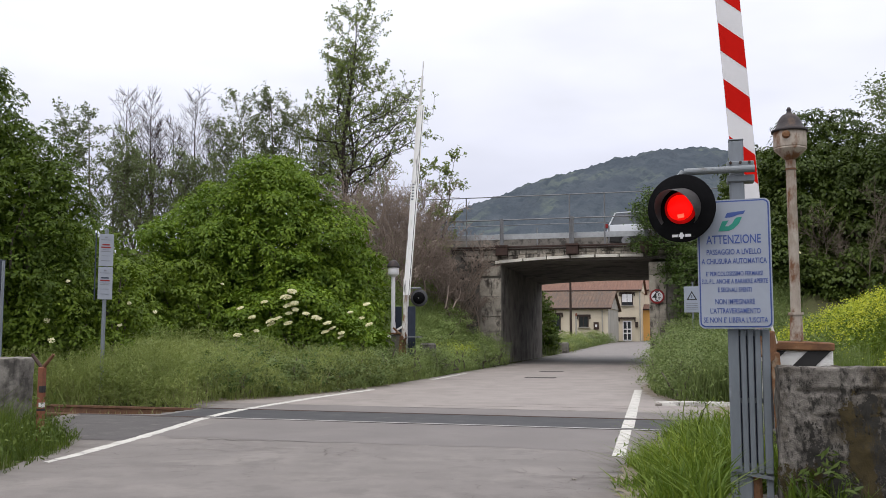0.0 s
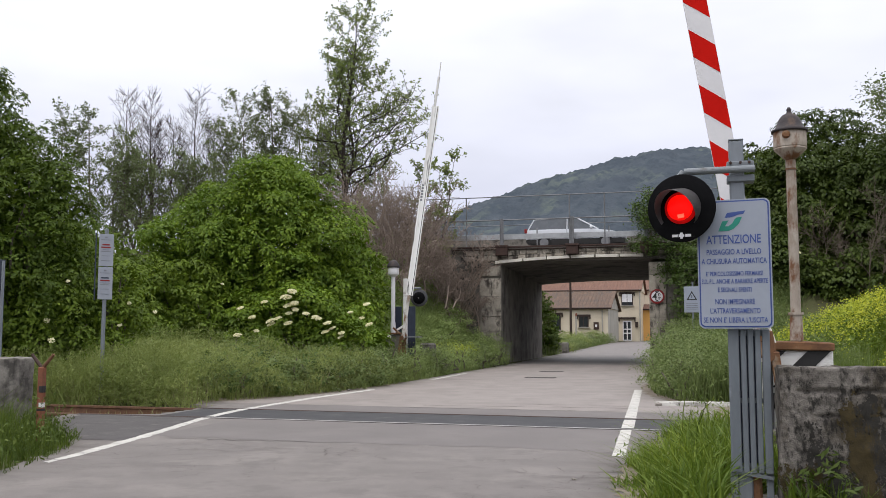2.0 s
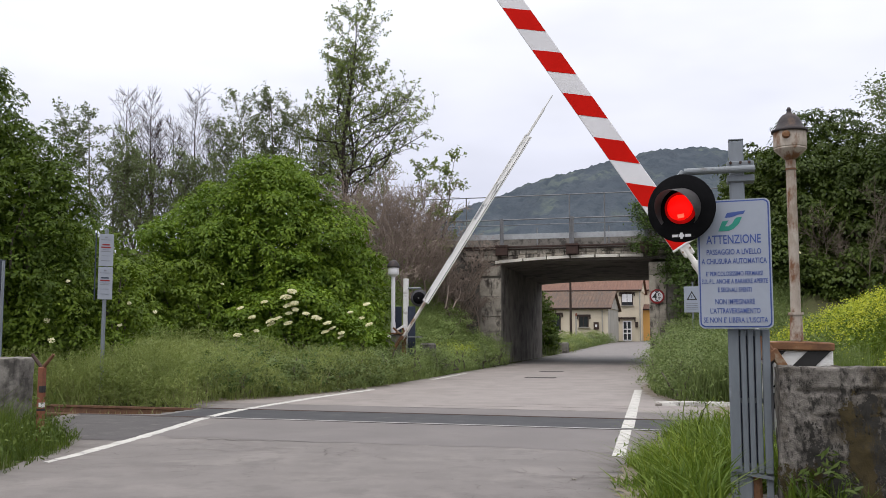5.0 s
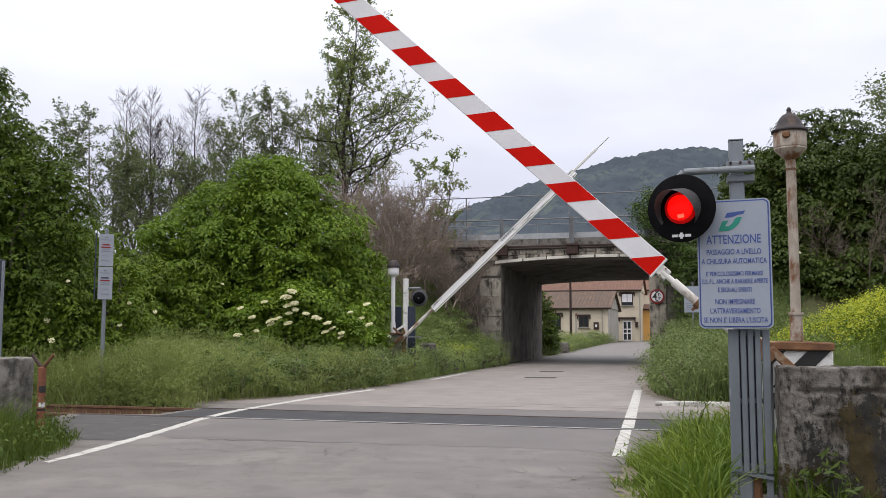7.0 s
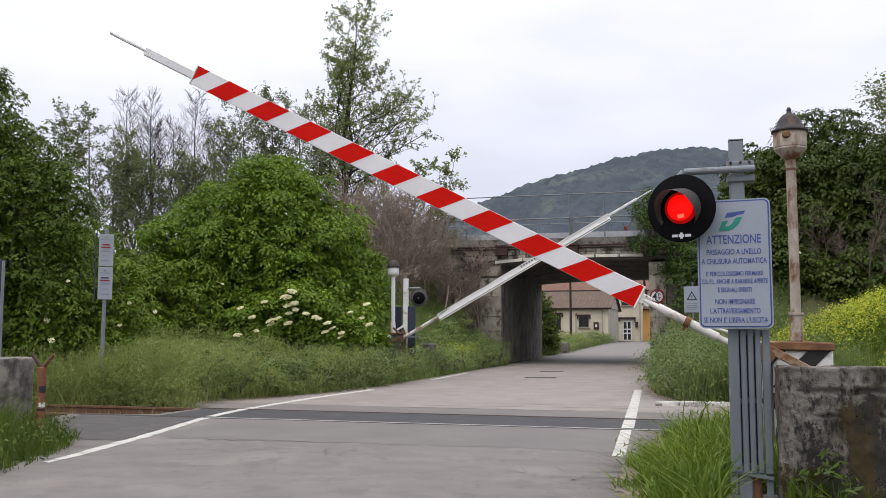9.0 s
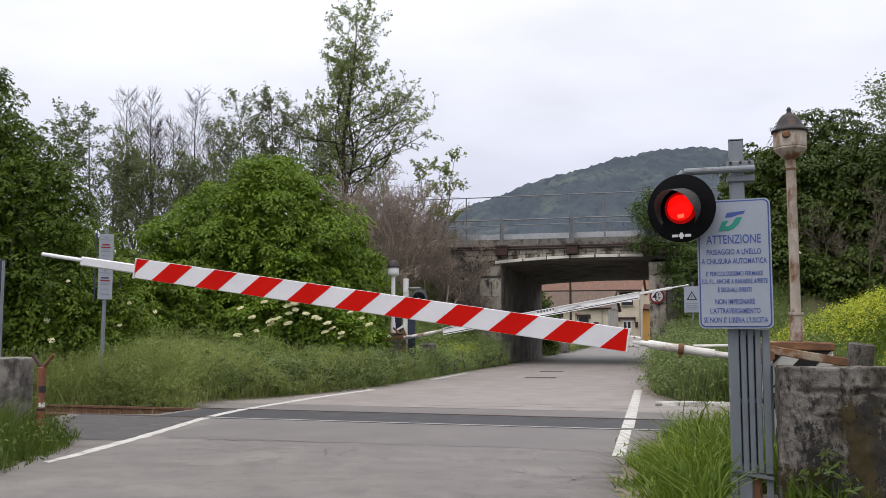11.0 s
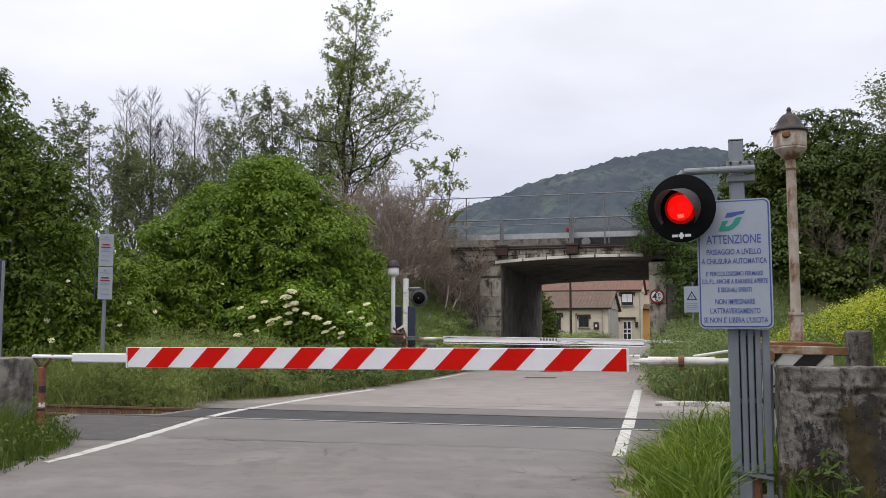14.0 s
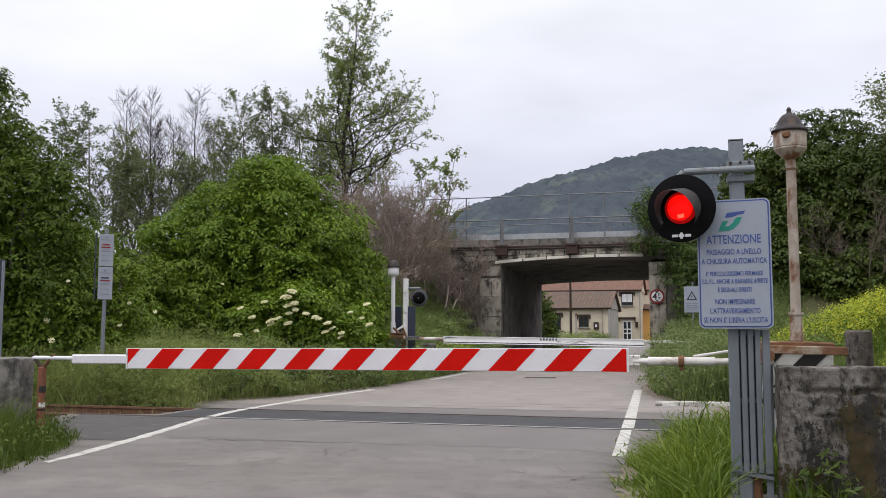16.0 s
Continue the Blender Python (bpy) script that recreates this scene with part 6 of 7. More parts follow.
blades("track_weeds", 14, 3000, area(-26, -8.9, 12.9, 14.7, clump=1.2), 0.06, 0.22, 0.012, GRASS_DRY, "dry weeds between rusty rails")
blades("meadow_plumes", 26, 5000, area(-16, -8.1, 15.6, 24, clump=0.6), 0.7, 1.25, 0.009, GRASS, "tall thin grass plumes in the meadow", lean=0.45)
blades("dry_grass", 24, 9000, area(-20, -7.9, 15.2, 24, clump=0.6), 0.3, 0.9, 0.011, GRASS_DRY, "dry pale grass stalks in the meadow")
# right side beyond the track
blades("verge_grass", 15, 40000, area(-1.2, 3.2, 18.7, 34, clump=0.8), 0.5, 1.15, 0.016, HERB, "tall roadside weeds beyond the crossing", tall=lambda q: 0.55 + 0.45 * step(-0.9, 0.4, q[:, 0]))
blades("field_grass", 16, 24000, area(0.9, 10, 16.2, 26.5, clump=0.5), 0.4, 1.0, 0.016, GRASS_LUSH, "lush green field under yellow blossom")
blades("track_weeds", 17, 2600, area(0.9, 8, 12.2, 16.0, clump=1.0), 0.15, 0.45, 0.012, GRASS_DRY, "dry weeds between rusty rails")
# near clumps
blades("lush_grass", 18, 13000, area(-0.75, 1.3, 7.0, 13.1, keep=lambda q: (q[:, 0] > -0.62 + 0.12 * np.sin(q[:, 1] * 5)) & ~((q[:, 0] > 0.14) & (q[:, 1] < 8.25)), gap=-0.2, clump=1.8), 0.2, 0.60, 0.024, GRASS_LUSH, "lush green grass clump at the signal mast", lean=0.95, tall=lambda q: 0.45 + 0.55 * step(-0.6, 0.05, q[:, 0]))
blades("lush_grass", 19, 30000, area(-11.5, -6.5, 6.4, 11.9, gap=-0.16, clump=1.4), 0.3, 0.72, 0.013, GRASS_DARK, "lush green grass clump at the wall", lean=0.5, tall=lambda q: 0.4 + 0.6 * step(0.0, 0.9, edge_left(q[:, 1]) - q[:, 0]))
blades("rough_grass", 20, 5000, area(1.2, 6, 8.2, 12.6), 0.2, 0.6, 0.013, GRASS, "rough grass behind the wall")
blades("grass_tuft", 21, 90, area(0.6, 1.5, 7.25, 7.62), 0.12, 0.32, 0.012, GRASS_DARK, "grass tufts growing against the wall", lean=0.5)
blades("far_grass", 22, 16000, area(-16, -7.7, 51, 89, clump=0.3), 0.3, 0.8, 0.04, HERB, "tall grass beside the road beyond the bridge")
blades("far_grass", 23, 2500, area(-2.2, 2, 51, 70, clump=0.3), 0.3, 0.7, 0.03, GRASS, "grass beside the road beyond the bridge")


blades("wall_weed", 25, 80, area(0.64, 1.04, 7.3, 7.6), 0.1, 0.36, 0.022, LEAF_DEEP, "dark weeds growing against the wall", lean=0.6)
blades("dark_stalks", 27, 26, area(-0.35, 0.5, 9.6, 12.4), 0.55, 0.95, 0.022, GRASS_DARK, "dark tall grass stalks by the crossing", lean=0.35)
bush("wall_plant", 28, [(0.92, 7.5, 0.22, 0.16, 0.09, 0.34), (0.82, 7.5, 0.1, 0.16, 0.09, 0.18), (1.02, 7.48, 0.1, 0.14, 0.08, 0.2)], LEAF_DARK, 60, 5, 0.03, 0.085, "dark leafy weed growing against the wall", "wall weeds", 0, ragged=0.3, category="weed", aspect=0.3, knobs=6)
# yellow blossom on its stalks
def yellow_field():
    rng = np.random.default_rng(31)
    t = thing("yellow_flowers", (0, 0, 0), 0, "dense yellow blossom over green stalks in the field", "flowers", kind="stuff")
    q = area(0.9, 9, 18.0, 26.2)(rng, 9000)
    dens = np.array([noise.noise((a * 0.6, b * 0.6, 2.0)) for a, b in q])
    q = q[(dens + rng.uniform(-0.4, 0.6, len(q)) > 0) & (step(1.0, 3.4, q[:, 0]) * (0.06 + 0.94 * step(20.5, 25, q[:, 1])) > rng.random(len(q)) * 0.9)]
    g = height(q[:, 0], q[:, 1])
    top = np.maximum(g + 0.7, np.interp(q[:, 0], [0.9, 2.6, 3.6, 5, 9], [0.9, 1.55, 2.0, 2.5, 3.2]) * step(15, 24.5, q[:, 1]))
    z = top + 0.18 * np.array([noise.noise((a * 1.3, b * 1.3, 7.0)) for a, b in q]) - np.abs(rng.normal(0, 0.22, len(q)))
    c = np.repeat(np.stack([q[:, 0], q[:, 1], z], 1), 12, 0)
    c = c + rng.normal(0, 1, c.shape) * [0.07, 0.07, 0.10]
    fast("blossom_mass", *leaf_arrays(rng, c, np.tile([0, -0.4, 0.8], (len(c), 1)), 0.045, 0.6, 0.8), YELLOW, t)
    q = np.repeat(q, 2, 0) + rng.normal(0, 0.1, (2 * len(q), 2))
    z = np.repeat(z, 2) * rng.uniform(0.6, 0.97, len(q)) + 0.0
    c = np.repeat(np.stack([q[:, 0], q[:, 1], np.maximum(z, height(q[:, 0], q[:, 1]) + 0.05)], 1), 9, 0)
    c = c + rng.normal(0, 1, c.shape) * [0.09, 0.09, 0.10]
    fast("stalk_leaves", *leaf_arrays(rng, c, rng.normal(0, 0.4, c.shape) + [0, -0.4, 0.6], 0.09, 0.6, 0.35), LEAF_MID, t)
    q = area(-9.0, -7.9, 30.4, 33.6)(rng, 150)
    z = height(q[:, 0], q[:, 1]) + rng.uniform(0.5, 0.85, len(q))
    c = np.repeat(np.stack([q[:, 0], q[:, 1], z], 1), 7, 0)
    c = c + rng.normal(0, 1, c.shape) * [0.05, 0.05, 0.08]
    fast("blossom_mass", *leaf_arrays(rng, c, np.tile([0, -0.4, 0.8], (len(c), 1)), 0.05, 0.6, 0.8), YELLOW, t)


yellow_field()


def meadow_leaves(name, seed, n, sample, z0, z1, size, material, label, aspect=0.3, k=5):
    """Fine leaves and seed heads that soften the tops of the grass."""
    rng = np.random.default_rng(seed)
    q = sample(rng, n)
    z = height(q[:, 0], q[:, 1]) + rng.uniform(z0, z1, len(q)) * np.array([0.78 + 0.95 * noise.noise((a * 0.75, b * 0.75, seed * 0.2)) for a, b in q])
    c = np.repeat(np.stack([q[:, 0], q[:, 1], z], 1), k, 0)
    c = c + rng.normal(0, 1, c.shape) * [0.09, 0.09, 0.07]
    tagged(fast(name, *leaf_arrays(rng, c, rng.normal(0, 0.6, c.shape) + [0, -0.5, 0.3], size, 0.5, aspect, along=rng.normal(0, 0.35, c.shape) + [0, 0, 1.0]), material), label, "grass", kind="stuff")


meadow_leaves("meadow_foliage", 201, 60000, area(-20, -7.8, 15.3, 25, clump=0.9), 0.03, 0.92, 0.115, GRASS, "feathery pale green meadow foliage", 0.15)
meadow_leaves("meadow_foliage", 206, 12000, area(-17, -10.2, 15.25, 18, clump=0.9), 0.1, 1.15, 0.11, GRASS, "feathery pale green meadow foliage", 0.14)
meadow_leaves("meadow_foliage", 202, 7000, area(-11, -7.75, 16.5, 37.5, clump=0.9), 0.1, 0.8, 0.075, HERB, "leafy green foliage along the road edge", 0.45)
meadow_leaves("meadow_foliage", 203, 14000, area(-1.2, 3, 18.6, 34, clump=0.8), 0.03, 1.15, 0.11, HERB, "feathery roadside foliage", 0.22)
meadow_leaves("meadow_foliage", 204, 16000, area(-13, -8.1, 25, 37.5, clump=0.6), 0.1, 0.85, 0.13, HERB_LIGHT, "feathery foliage on the bank", 0.18)

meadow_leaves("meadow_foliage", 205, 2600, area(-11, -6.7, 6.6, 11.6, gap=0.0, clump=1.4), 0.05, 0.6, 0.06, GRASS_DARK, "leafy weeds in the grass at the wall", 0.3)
meadow_leaves("meadow_foliage", 207, 450, area(-0.6, 0.3, 7.2, 12.6, gap=-0.1, clump=1.8), 0.03, 0.42, 0.055, GRASS_LUSH, "leafy weeds in the lush grass clump", 0.3)
# low herbs along the road edge
for i, (x, y, r, hz) in enumerate(((-8.6, 19.6, 0.55, 0.6), (-8.3, 20.6, 0.5, 0.75), (-8.1, 21.9, 0.55, 0.8), (-8.2, 23.2, 0.6, 0.8), (-9.2, 18.6, 0.6, 0.55), (-10.4, 18.0, 0.7, 0.6), (-11.9, 18.6, 0.8, 0.6), (-9.4, 21.4, 0.7, 0.9), (-8.6, 28.6, 0.6, 0.7), (-8.5, 31.5, 0.6, 0.8), (-8.6, 34.5, 0.7, 0.9), (-8.7, 36.6, 0.6, 1.0), (-9.6, 30.0, 0.7, 0.8))):
    bush("herb", 100 + i, [(x, y, hz * 0.45, r, r, hz * 0.6)], HERB, 34, 9, 0.07, 0.075, "leafy green herb in the roadside grass", "roadside herbs", 3, ragged=0.25, category="herb")
for i, (x, y, r, hz) in enumerate(((-8.5, 31.0, 0.55, 0.9), (-8.6, 32.6, 0.65, 1.2), (-9.4, 31.8, 0.8, 1.3), (-8.7, 34.2, 0.7, 1.3), (-9.6, 33.4, 0.9, 1.4), (-8.8, 36.0, 0.7, 1.4), (-9.8, 35.4, 0.9, 1.4), (-8.6, 29.4, 0.55, 0.8), (-9.3, 28.6, 0.8, 1.0), (-8.5, 37.3, 0.5, 1.2))):
    bush("bank_herb", 160 + i, [(x, y, hz * 0.28, r, r, hz * 0.42)], HERB_LIGHT, 26, 12, 0.09, 0.09, "light green leafy plant on the bank", "bank herbs", 3, ragged=0.28, category="herb", aspect=0.4)
for i, (x, y, r, hz) in enumerate(((-0.5, 20.6, 0.55, 1.0), (0.1, 21.8, 0.75, 1.25), (-0.55, 23.4, 0.6, 1.2), (0.5, 23.8, 0.7, 1.3), (-0.35, 26.2, 0.65, 1.2), (-0.35, 29.0, 0.65, 1.15), (0.3, 19.9, 0.6, 0.9), (-0.5, 32.5, 0.6, 1.1), (-0.5, 35.2, 0.6, 1.2), (-0.3, 19.4, 0.5, 0.85), (0.9, 20.6, 0.7, 1.15), (0.8, 19.5, 0.6, 0.9), (-0.85, 21.9, 0.5, 1.05), (0.2, 20.6, 0.6, 1.1))):
    bush("weed_clump", 130 + i, [(x, y, hz * 0.45, r, r, hz * 0.6)], HERB, 30, 11, 0.09, 0.08, "tall feathery weed clump at the roadside", "roadside weeds", 3, ragged=0.3, category="weed", aspect=0.3)

# weeds round the foot of the bridge pier and of the far barrier
for i, (x, y, r, hz) in enumerate(((-7.75, 33.4, 0.4, 0.75), (-7.8, 34.6, 0.45, 0.95), (-7.9, 35.8, 0.5, 1.1), (-7.85, 36.9, 0.45, 1.05), (-8.35, 36.2, 0.6, 1.25), (-8.4, 34.4, 0.6, 1.0), (-8.2, 32.4, 0.55, 0.85), (-8.0, 30.6, 0.5, 0.8), (-8.35, 24.6, 0.5, 1.05), (-8.9, 24.7, 0.55, 1.1), (-9.5, 24.6, 0.6, 1.1), (-8.6, 23.7, 0.5, 0.95), (-9.2, 23.2, 0.6, 1.0), (-7.95, 25.4, 0.35, 0.95), (-8.3, 26.9, 0.5, 0.9), (-7.95, 27.9, 0.4, 0.8), (-8.15, 29.2, 0.5, 0.85))):
    bush("roadside_weed", 180 + i, [(x, y, hz * 0.42, r, r, hz * 0.58)], (HERB, HERB_LIGHT, HERB)[i % 3], 34, 11, 0.08, 0.075, "tall leafy weed at the road edge", "roadside weeds", 3, ragged=0.32, category="weed", aspect=0.34, knobs=9)

# feathery clumps that break up the meadow
clump_rng = np.random.default_rng(55)
for i in range(44):
    x, y = clump_rng.uniform(-14.5, -8.3), clump_rng.uniform(15.7, 22.5)
    if x > float(edge_left(y)) - 0.45:
        continue
    r, hz = clump_rng.uniform(0.3, 0.65), clump_rng.uniform(0.55, 1.0)
    bush("meadow_clump", 300 + i, [(x, y, hz * 0.45, r, r, hz * 0.55)], (GRASS, HERB, GRASS, HERB_LIGHT)[i % 4], 30, 10, 0.09, 0.075, "feathery green weed clump in the meadow", "meadow weeds", 3, ragged=0.35, category="weed", aspect=0.28, knobs=8)

# broad-leaved plants at the road edge
for i, (y, gap, r, hz) in enumerate(((16.6, 0.6, 0.4, 0.55), (17.3, 0.5, 0.45, 0.6), (18.0, 0.45, 0.4, 0.65), (18.7, 0.55, 0.5, 0.75), (19.5, 0.5, 0.45, 0.7), (20.4, 0.6, 0.5, 0.8), (21.4, 0.5, 0.45, 0.75), (17.6, 1.3, 0.5, 0.8), (18.9, 1.4, 0.5, 0.9))):
    bush("dock_plant", 400 + i, [(float(edge_left(y)) - gap - r * 0.5, y, hz * 0.42, r, r, hz * 0.55)], LEAF_IVY if i % 3 else HERB, 26, 8, 0.08, 0.13, "broad-leaved green weed at the road edge", "roadside herbs", 3, ragged=0.3, category="herb", aspect=0.5, knobs=8)

# elder and hedge on the left
HEADS = ((-10.29, 2.33, 0.14), (-10.13, 2.47, 0.11), (-10.21, 2.11, 0.13), (-10.06, 2.16, 0.10), (-10.04, 1.98, 0.08), (-10.21, 1.88, 0.08), (-10.67, 1.70, 0.12), (-10.50, 1.75, 0.10), (-10.66, 1.60, 0.10), (-10.22, 1.63, 0.10), (-9.77, 1.87, 0.08), (-9.52, 1.78, 0.10), (-9.44, 1.73, 0.07), (-9.22, 1.63, 0.10), (-9.09, 1.49, 0.08), (-9.27, 1.40, 0.09), (-8.86, 1.36, 0.08), (-8.88, 1.26, 0.08), (-11.15, 1.78, 0.09), (-11.45, 2.02, 0.08), (-11.02, 1.41, 0.06), (-11.51, 1.31, 0.09), (-8.22, 2.12, 0.08), (-8.64, 1.90, 0.06), (-8.16, 1.59, 0.09), (-8.34, 1.75, 0.06), (-10.84, 2.18, 0.08))
bush("elder_bush", 41, [(-12.6, 25.6, 2.7, 2.35, 2.0, 3.35), (-14.9, 25.2, 2.3, 1.8, 1.8, 2.7), (-10.45, 26.6, 1.9, 1.3, 1.2, 2.2), (-12.3, 23.9, 0.9, 2.4, 1.1, 1.2), (-13.9, 25.4, 3.5, 1.3, 1.3, 1.5), (-12.5, 25.6, 4.8, 1.25, 1.2, 1.6), (-11.6, 25.4, 1.8, 1.6, 1.6, 2.3), (-11.0, 23.5, 1.2, 1.5, 0.8, 0.95), (-9.7, 23.7, 0.95, 1.1, 0.7, 0.75), (-10.6, 23.4, 1.85, 0.75, 0.6, 0.65), (-9.4, 24.9, 1.15, 0.5, 0.5, 0.95)], LEAF_ELDER, 8.5, 44, 0.26, 0.122, "large bright green elder bush with cream blossom", "hedges", 8, knobs=20, spray=0.34, inner=0.15, ragged=0.12)
elder = [o for o in scene.objects if o.name == "elder_bush"][0]
head_rng = np.random.default_rng(77)
for hx, hz, rr in HEADS:
    hx, rr = hx - 0.15, rr * 1.15
    hy = 21.95 + 0.27 * (hx + 10.3) + 0.45
    q = np.array([hx * 1.02, hy, 1.4 + (hz - 1.4) * 1.02]) - np.array(elder.location)
    k = int(110 + 700 * rr)
    ang, rad = head_rng.uniform(0, 6.28, k), rr * np.sqrt(head_rng.random(k)) * head_rng.uniform(0.85, 1.1, k)
    tilt = unit(np.array([head_rng.normal(0, 0.2), -0.42, 0.9]))
    u = unit(np.cross(tilt, [0.9, 0.2, 0.1]))
    c = q + u * (np.cos(ang) * rad)[:, None] + np.cross(tilt, u) * (np.sin(ang) * rad)[:, None] - tilt * (rad ** 2 * 2.0)[:, None]
    fast("blossom", *leaf_arrays(head_rng, c, np.tile(tilt, (k, 1)), 0.045, 0.3, 0.9), BLOSSOM, elder, "flat cream blossom head")
bush("hedge_bush", 42, [(-16.0, 21.2, 1.5, 2.0, 1.6, 2.2), (-18.4, 22.0, 1.8, 2.2, 1.8, 2.6), (-14.3, 23.4, 1.2, 1.6, 1.2, 1.7)], LEAF_MID, 9, 30, 0.25, 0.13, "dense green hedge with small white blossoms", "hedges", 8, 22, spray=0.27, blossom_front=lambda p, n: (n[:, 1] < 0) & (n[:, 0] > -0.6))
bush("leafy_tree", 43, [(-15.2, 16.6, 3.0, 1.75, 1.7, 3.0), (-15.7, 16.6, 5.4, 1.1, 1.1, 1.9), (-17.2, 17.2, 3.0, 1.7, 1.7, 3.2), (-14.25, 17.3, 2.9, 0.95, 1.0, 2.6)], LEAF_DEEP, 13, 36, 0.22, 0.10, "dense dark green leafy tree by the track", "hedges", 9, 14, ragged=0.2, category="tree", spray=0.24)

bush("hedge_bush", 39, [(-14.0, 16.9, 1.35, 1.25, 0.9, 1.7), (-15.6, 16.2, 1.3, 1.3, 0.9, 1.7), (-13.0, 18.2, 1.2, 0.9, 0.8, 1.5)], LEAF_MID, 13, 34, 0.22, 0.10, "green hedge bush with small white blossoms by the track", "hedges", 5, 16, spray=0.24, blossom_front=lambda p, n: (n[:, 1] < -0.1) & (n[:, 2] > -0.2))

# trees on the bank
leader_tree("tall_tree", 58, (-15.75, 38.8), 11.3, "tall slender tree with sparse fresh leaves", (1.5, 1.7, 1.8, 2.0, 2.2, 2.4, 2.0, 1.7, 1.6, 0.8), (2.4, 3.6, 4.2, 5.0, 5.2, 4.2, 2.5, 2.0, 1.9, 1.0), LEAF_TALL, stems=((0.75, 0, 1.0), (0.0, 0.2, 0.8)), limbs=28, rise=0.42, r0=0.15, leaf_size=0.14, leaf_r=0.09, rosette=5, foot=0.1, keep=0.7, start=0.22, bare=0.0, kids=(11, 3), twig=0.34, crook=0.26)
for seed, x, y, hh, mate, st in ((53, -19.3, 38.2, 7.3, LEAF_TREE, ((-1.6, 0, 1), (-0.3, 0.3, 1.0), (0.7, 0, 0.95), (1.6, 0.2, 0.85))), (59, -17.3, 38.8, 6.9, LEAF_GREY, ((-0.9, 0, 1), (0.3, 0.2, 0.98), (1.0, -0.2, 0.8))), (52, -21.4, 39.6, 6.2, LEAF_TREE, ((-1.0, 0, 1), (0.0, 0.2, 0.9), (1.0, 0, 0.95))), (50, -15.4, 40.4, 4.6, LEAF_GREY, ((-0.8, 0, 1), (0.9, 0, 0.9)))):
    leader_tree("bank_tree", seed, (x, y), hh, "grey-green tree with upright stems and sparse leaves on the bank", (1.3, 1.4, 1.4, 1.2, 0.7), (1.3, 1.4, 1.4, 1.2, 0.7), mate, stems=st, limbs=20, rise=1.1, kids=(6, 3), r0=0.07, rosette=4, leaf_size=0.125, leaf_r=0.1, bark=BARK, keep=0.9, least=0.006)
for seed, x, y, hh, st in ((54, -25.4, 34.4, 7.3, ((-0.6, 0, 1), (0.6, 0.2, 0.85), (1.6, 0, 0.7))), (55, -27.4, 34.0, 7.3, ((-0.9, 0, 0.85), (0.2, 0.2, 1), (1.0, 0, 0.9))), (56, -23.2, 34.0, 5.2, ((-0.9, 0, 1), (0.3, 0.2, 0.9), (1.2, 0, 0.8))), (51, -29.6, 34.4, 6.6, ((-0.5, 0, 1), (0.6, 0.2, 0.9))), (48, -21.8, 36.4, 4.6, ((-1.0, 0, 1), (0.2, 0, 0.9), (1.2, 0, 0.9)))):
    leader_tree("bank_tree", seed, (x, y), hh, "grey-green tree with sparse leaves behind the hedge", (1.6, 1.7, 1.5, 1.1, 0.5), (1.6, 1.7, 1.5, 1.1, 0.5), LEAF_TREE, stems=st, limbs=20, rise=1.0, kids=(6, 2), r0=0.08, rosette=5, leaf_size=0.125, leaf_r=0.1, bark=BARK, least=0.006)
leader_tree("bank_tree", 57, (-10.9, 37.4), 5.6, "young tree with curled leaves beside the bridge", (0.9, 0.9, 0.8, 0.5), (0.9, 0.9, 0.8, 0.5), LEAF_TALL, stems=((0.9, 0, 1.0), (0.2, 0.2, 0.9), (-0.9, 0, 0.9)), limbs=8, rise=0.7, kids=(4, 2), r0=0.06, rosette=6, leaf_size=0.15, leaf_r=0.09, bark=BARK)
for seed, x, y, hh in ((60, -26.9, 40.2, 8.0), (61, -28.1, 39.9, 8.2), (62, -24.7, 40.8, 8.3), (63, -25.8, 40.6, 6.6), (64, -27.5, 41.5, 6.9), (65, -23.9, 41.4, 6.8)):
    leader_tree("bare_tree", seed, (x, y), hh, "bare leafless tree with fine upright twigs", (2.0, 2.0, 1.6, 1.1, 0.5), (2.0, 2.0, 1.6, 1.1, 0.5), None, limbs=30, rise=1.05, kids=(6, 3), twig=0.5, r0=0.075, bark=TWIG_GREY, least=0.009, lift=0.07, start=0.12, crook=0.12, wob=0.008)
SHRUB = dict(splay=0.34, levels=3, kids=(7, 5, 5), wob=0.16, lift=0.03, angle=0.6, ratio=0.52, taper=0.4, trunk=0.62, foot=0.55)
SHRUB["from"] = 0.12
for i, (x, y, hh) in enumerate(((-11.0, 33.6, 5.0), (-12.0, 34.2, 5.2), (-10.4, 35.6, 4.2), (-13.2, 33.8, 5.0), (-12.6, 35.8, 4.6), (-14.4, 34.6, 4.6), (-10.9, 34.6, 4.4), (-10.0, 36.6, 4.0), (-9.5, 37.2, 3.9), (-10.3, 37.3, 4.4), (-11.2, 36.9, 4.6), (-11.7, 35.3, 4.8))):
    tree("bare_shrub", 70 + i, (x, y), hh, SHRUB, None, label="bare brown twiggy shrub in front of the bridge", bark=TWIG, group="brown shrubs", r0=0.035, stems=7, least=0.0075)

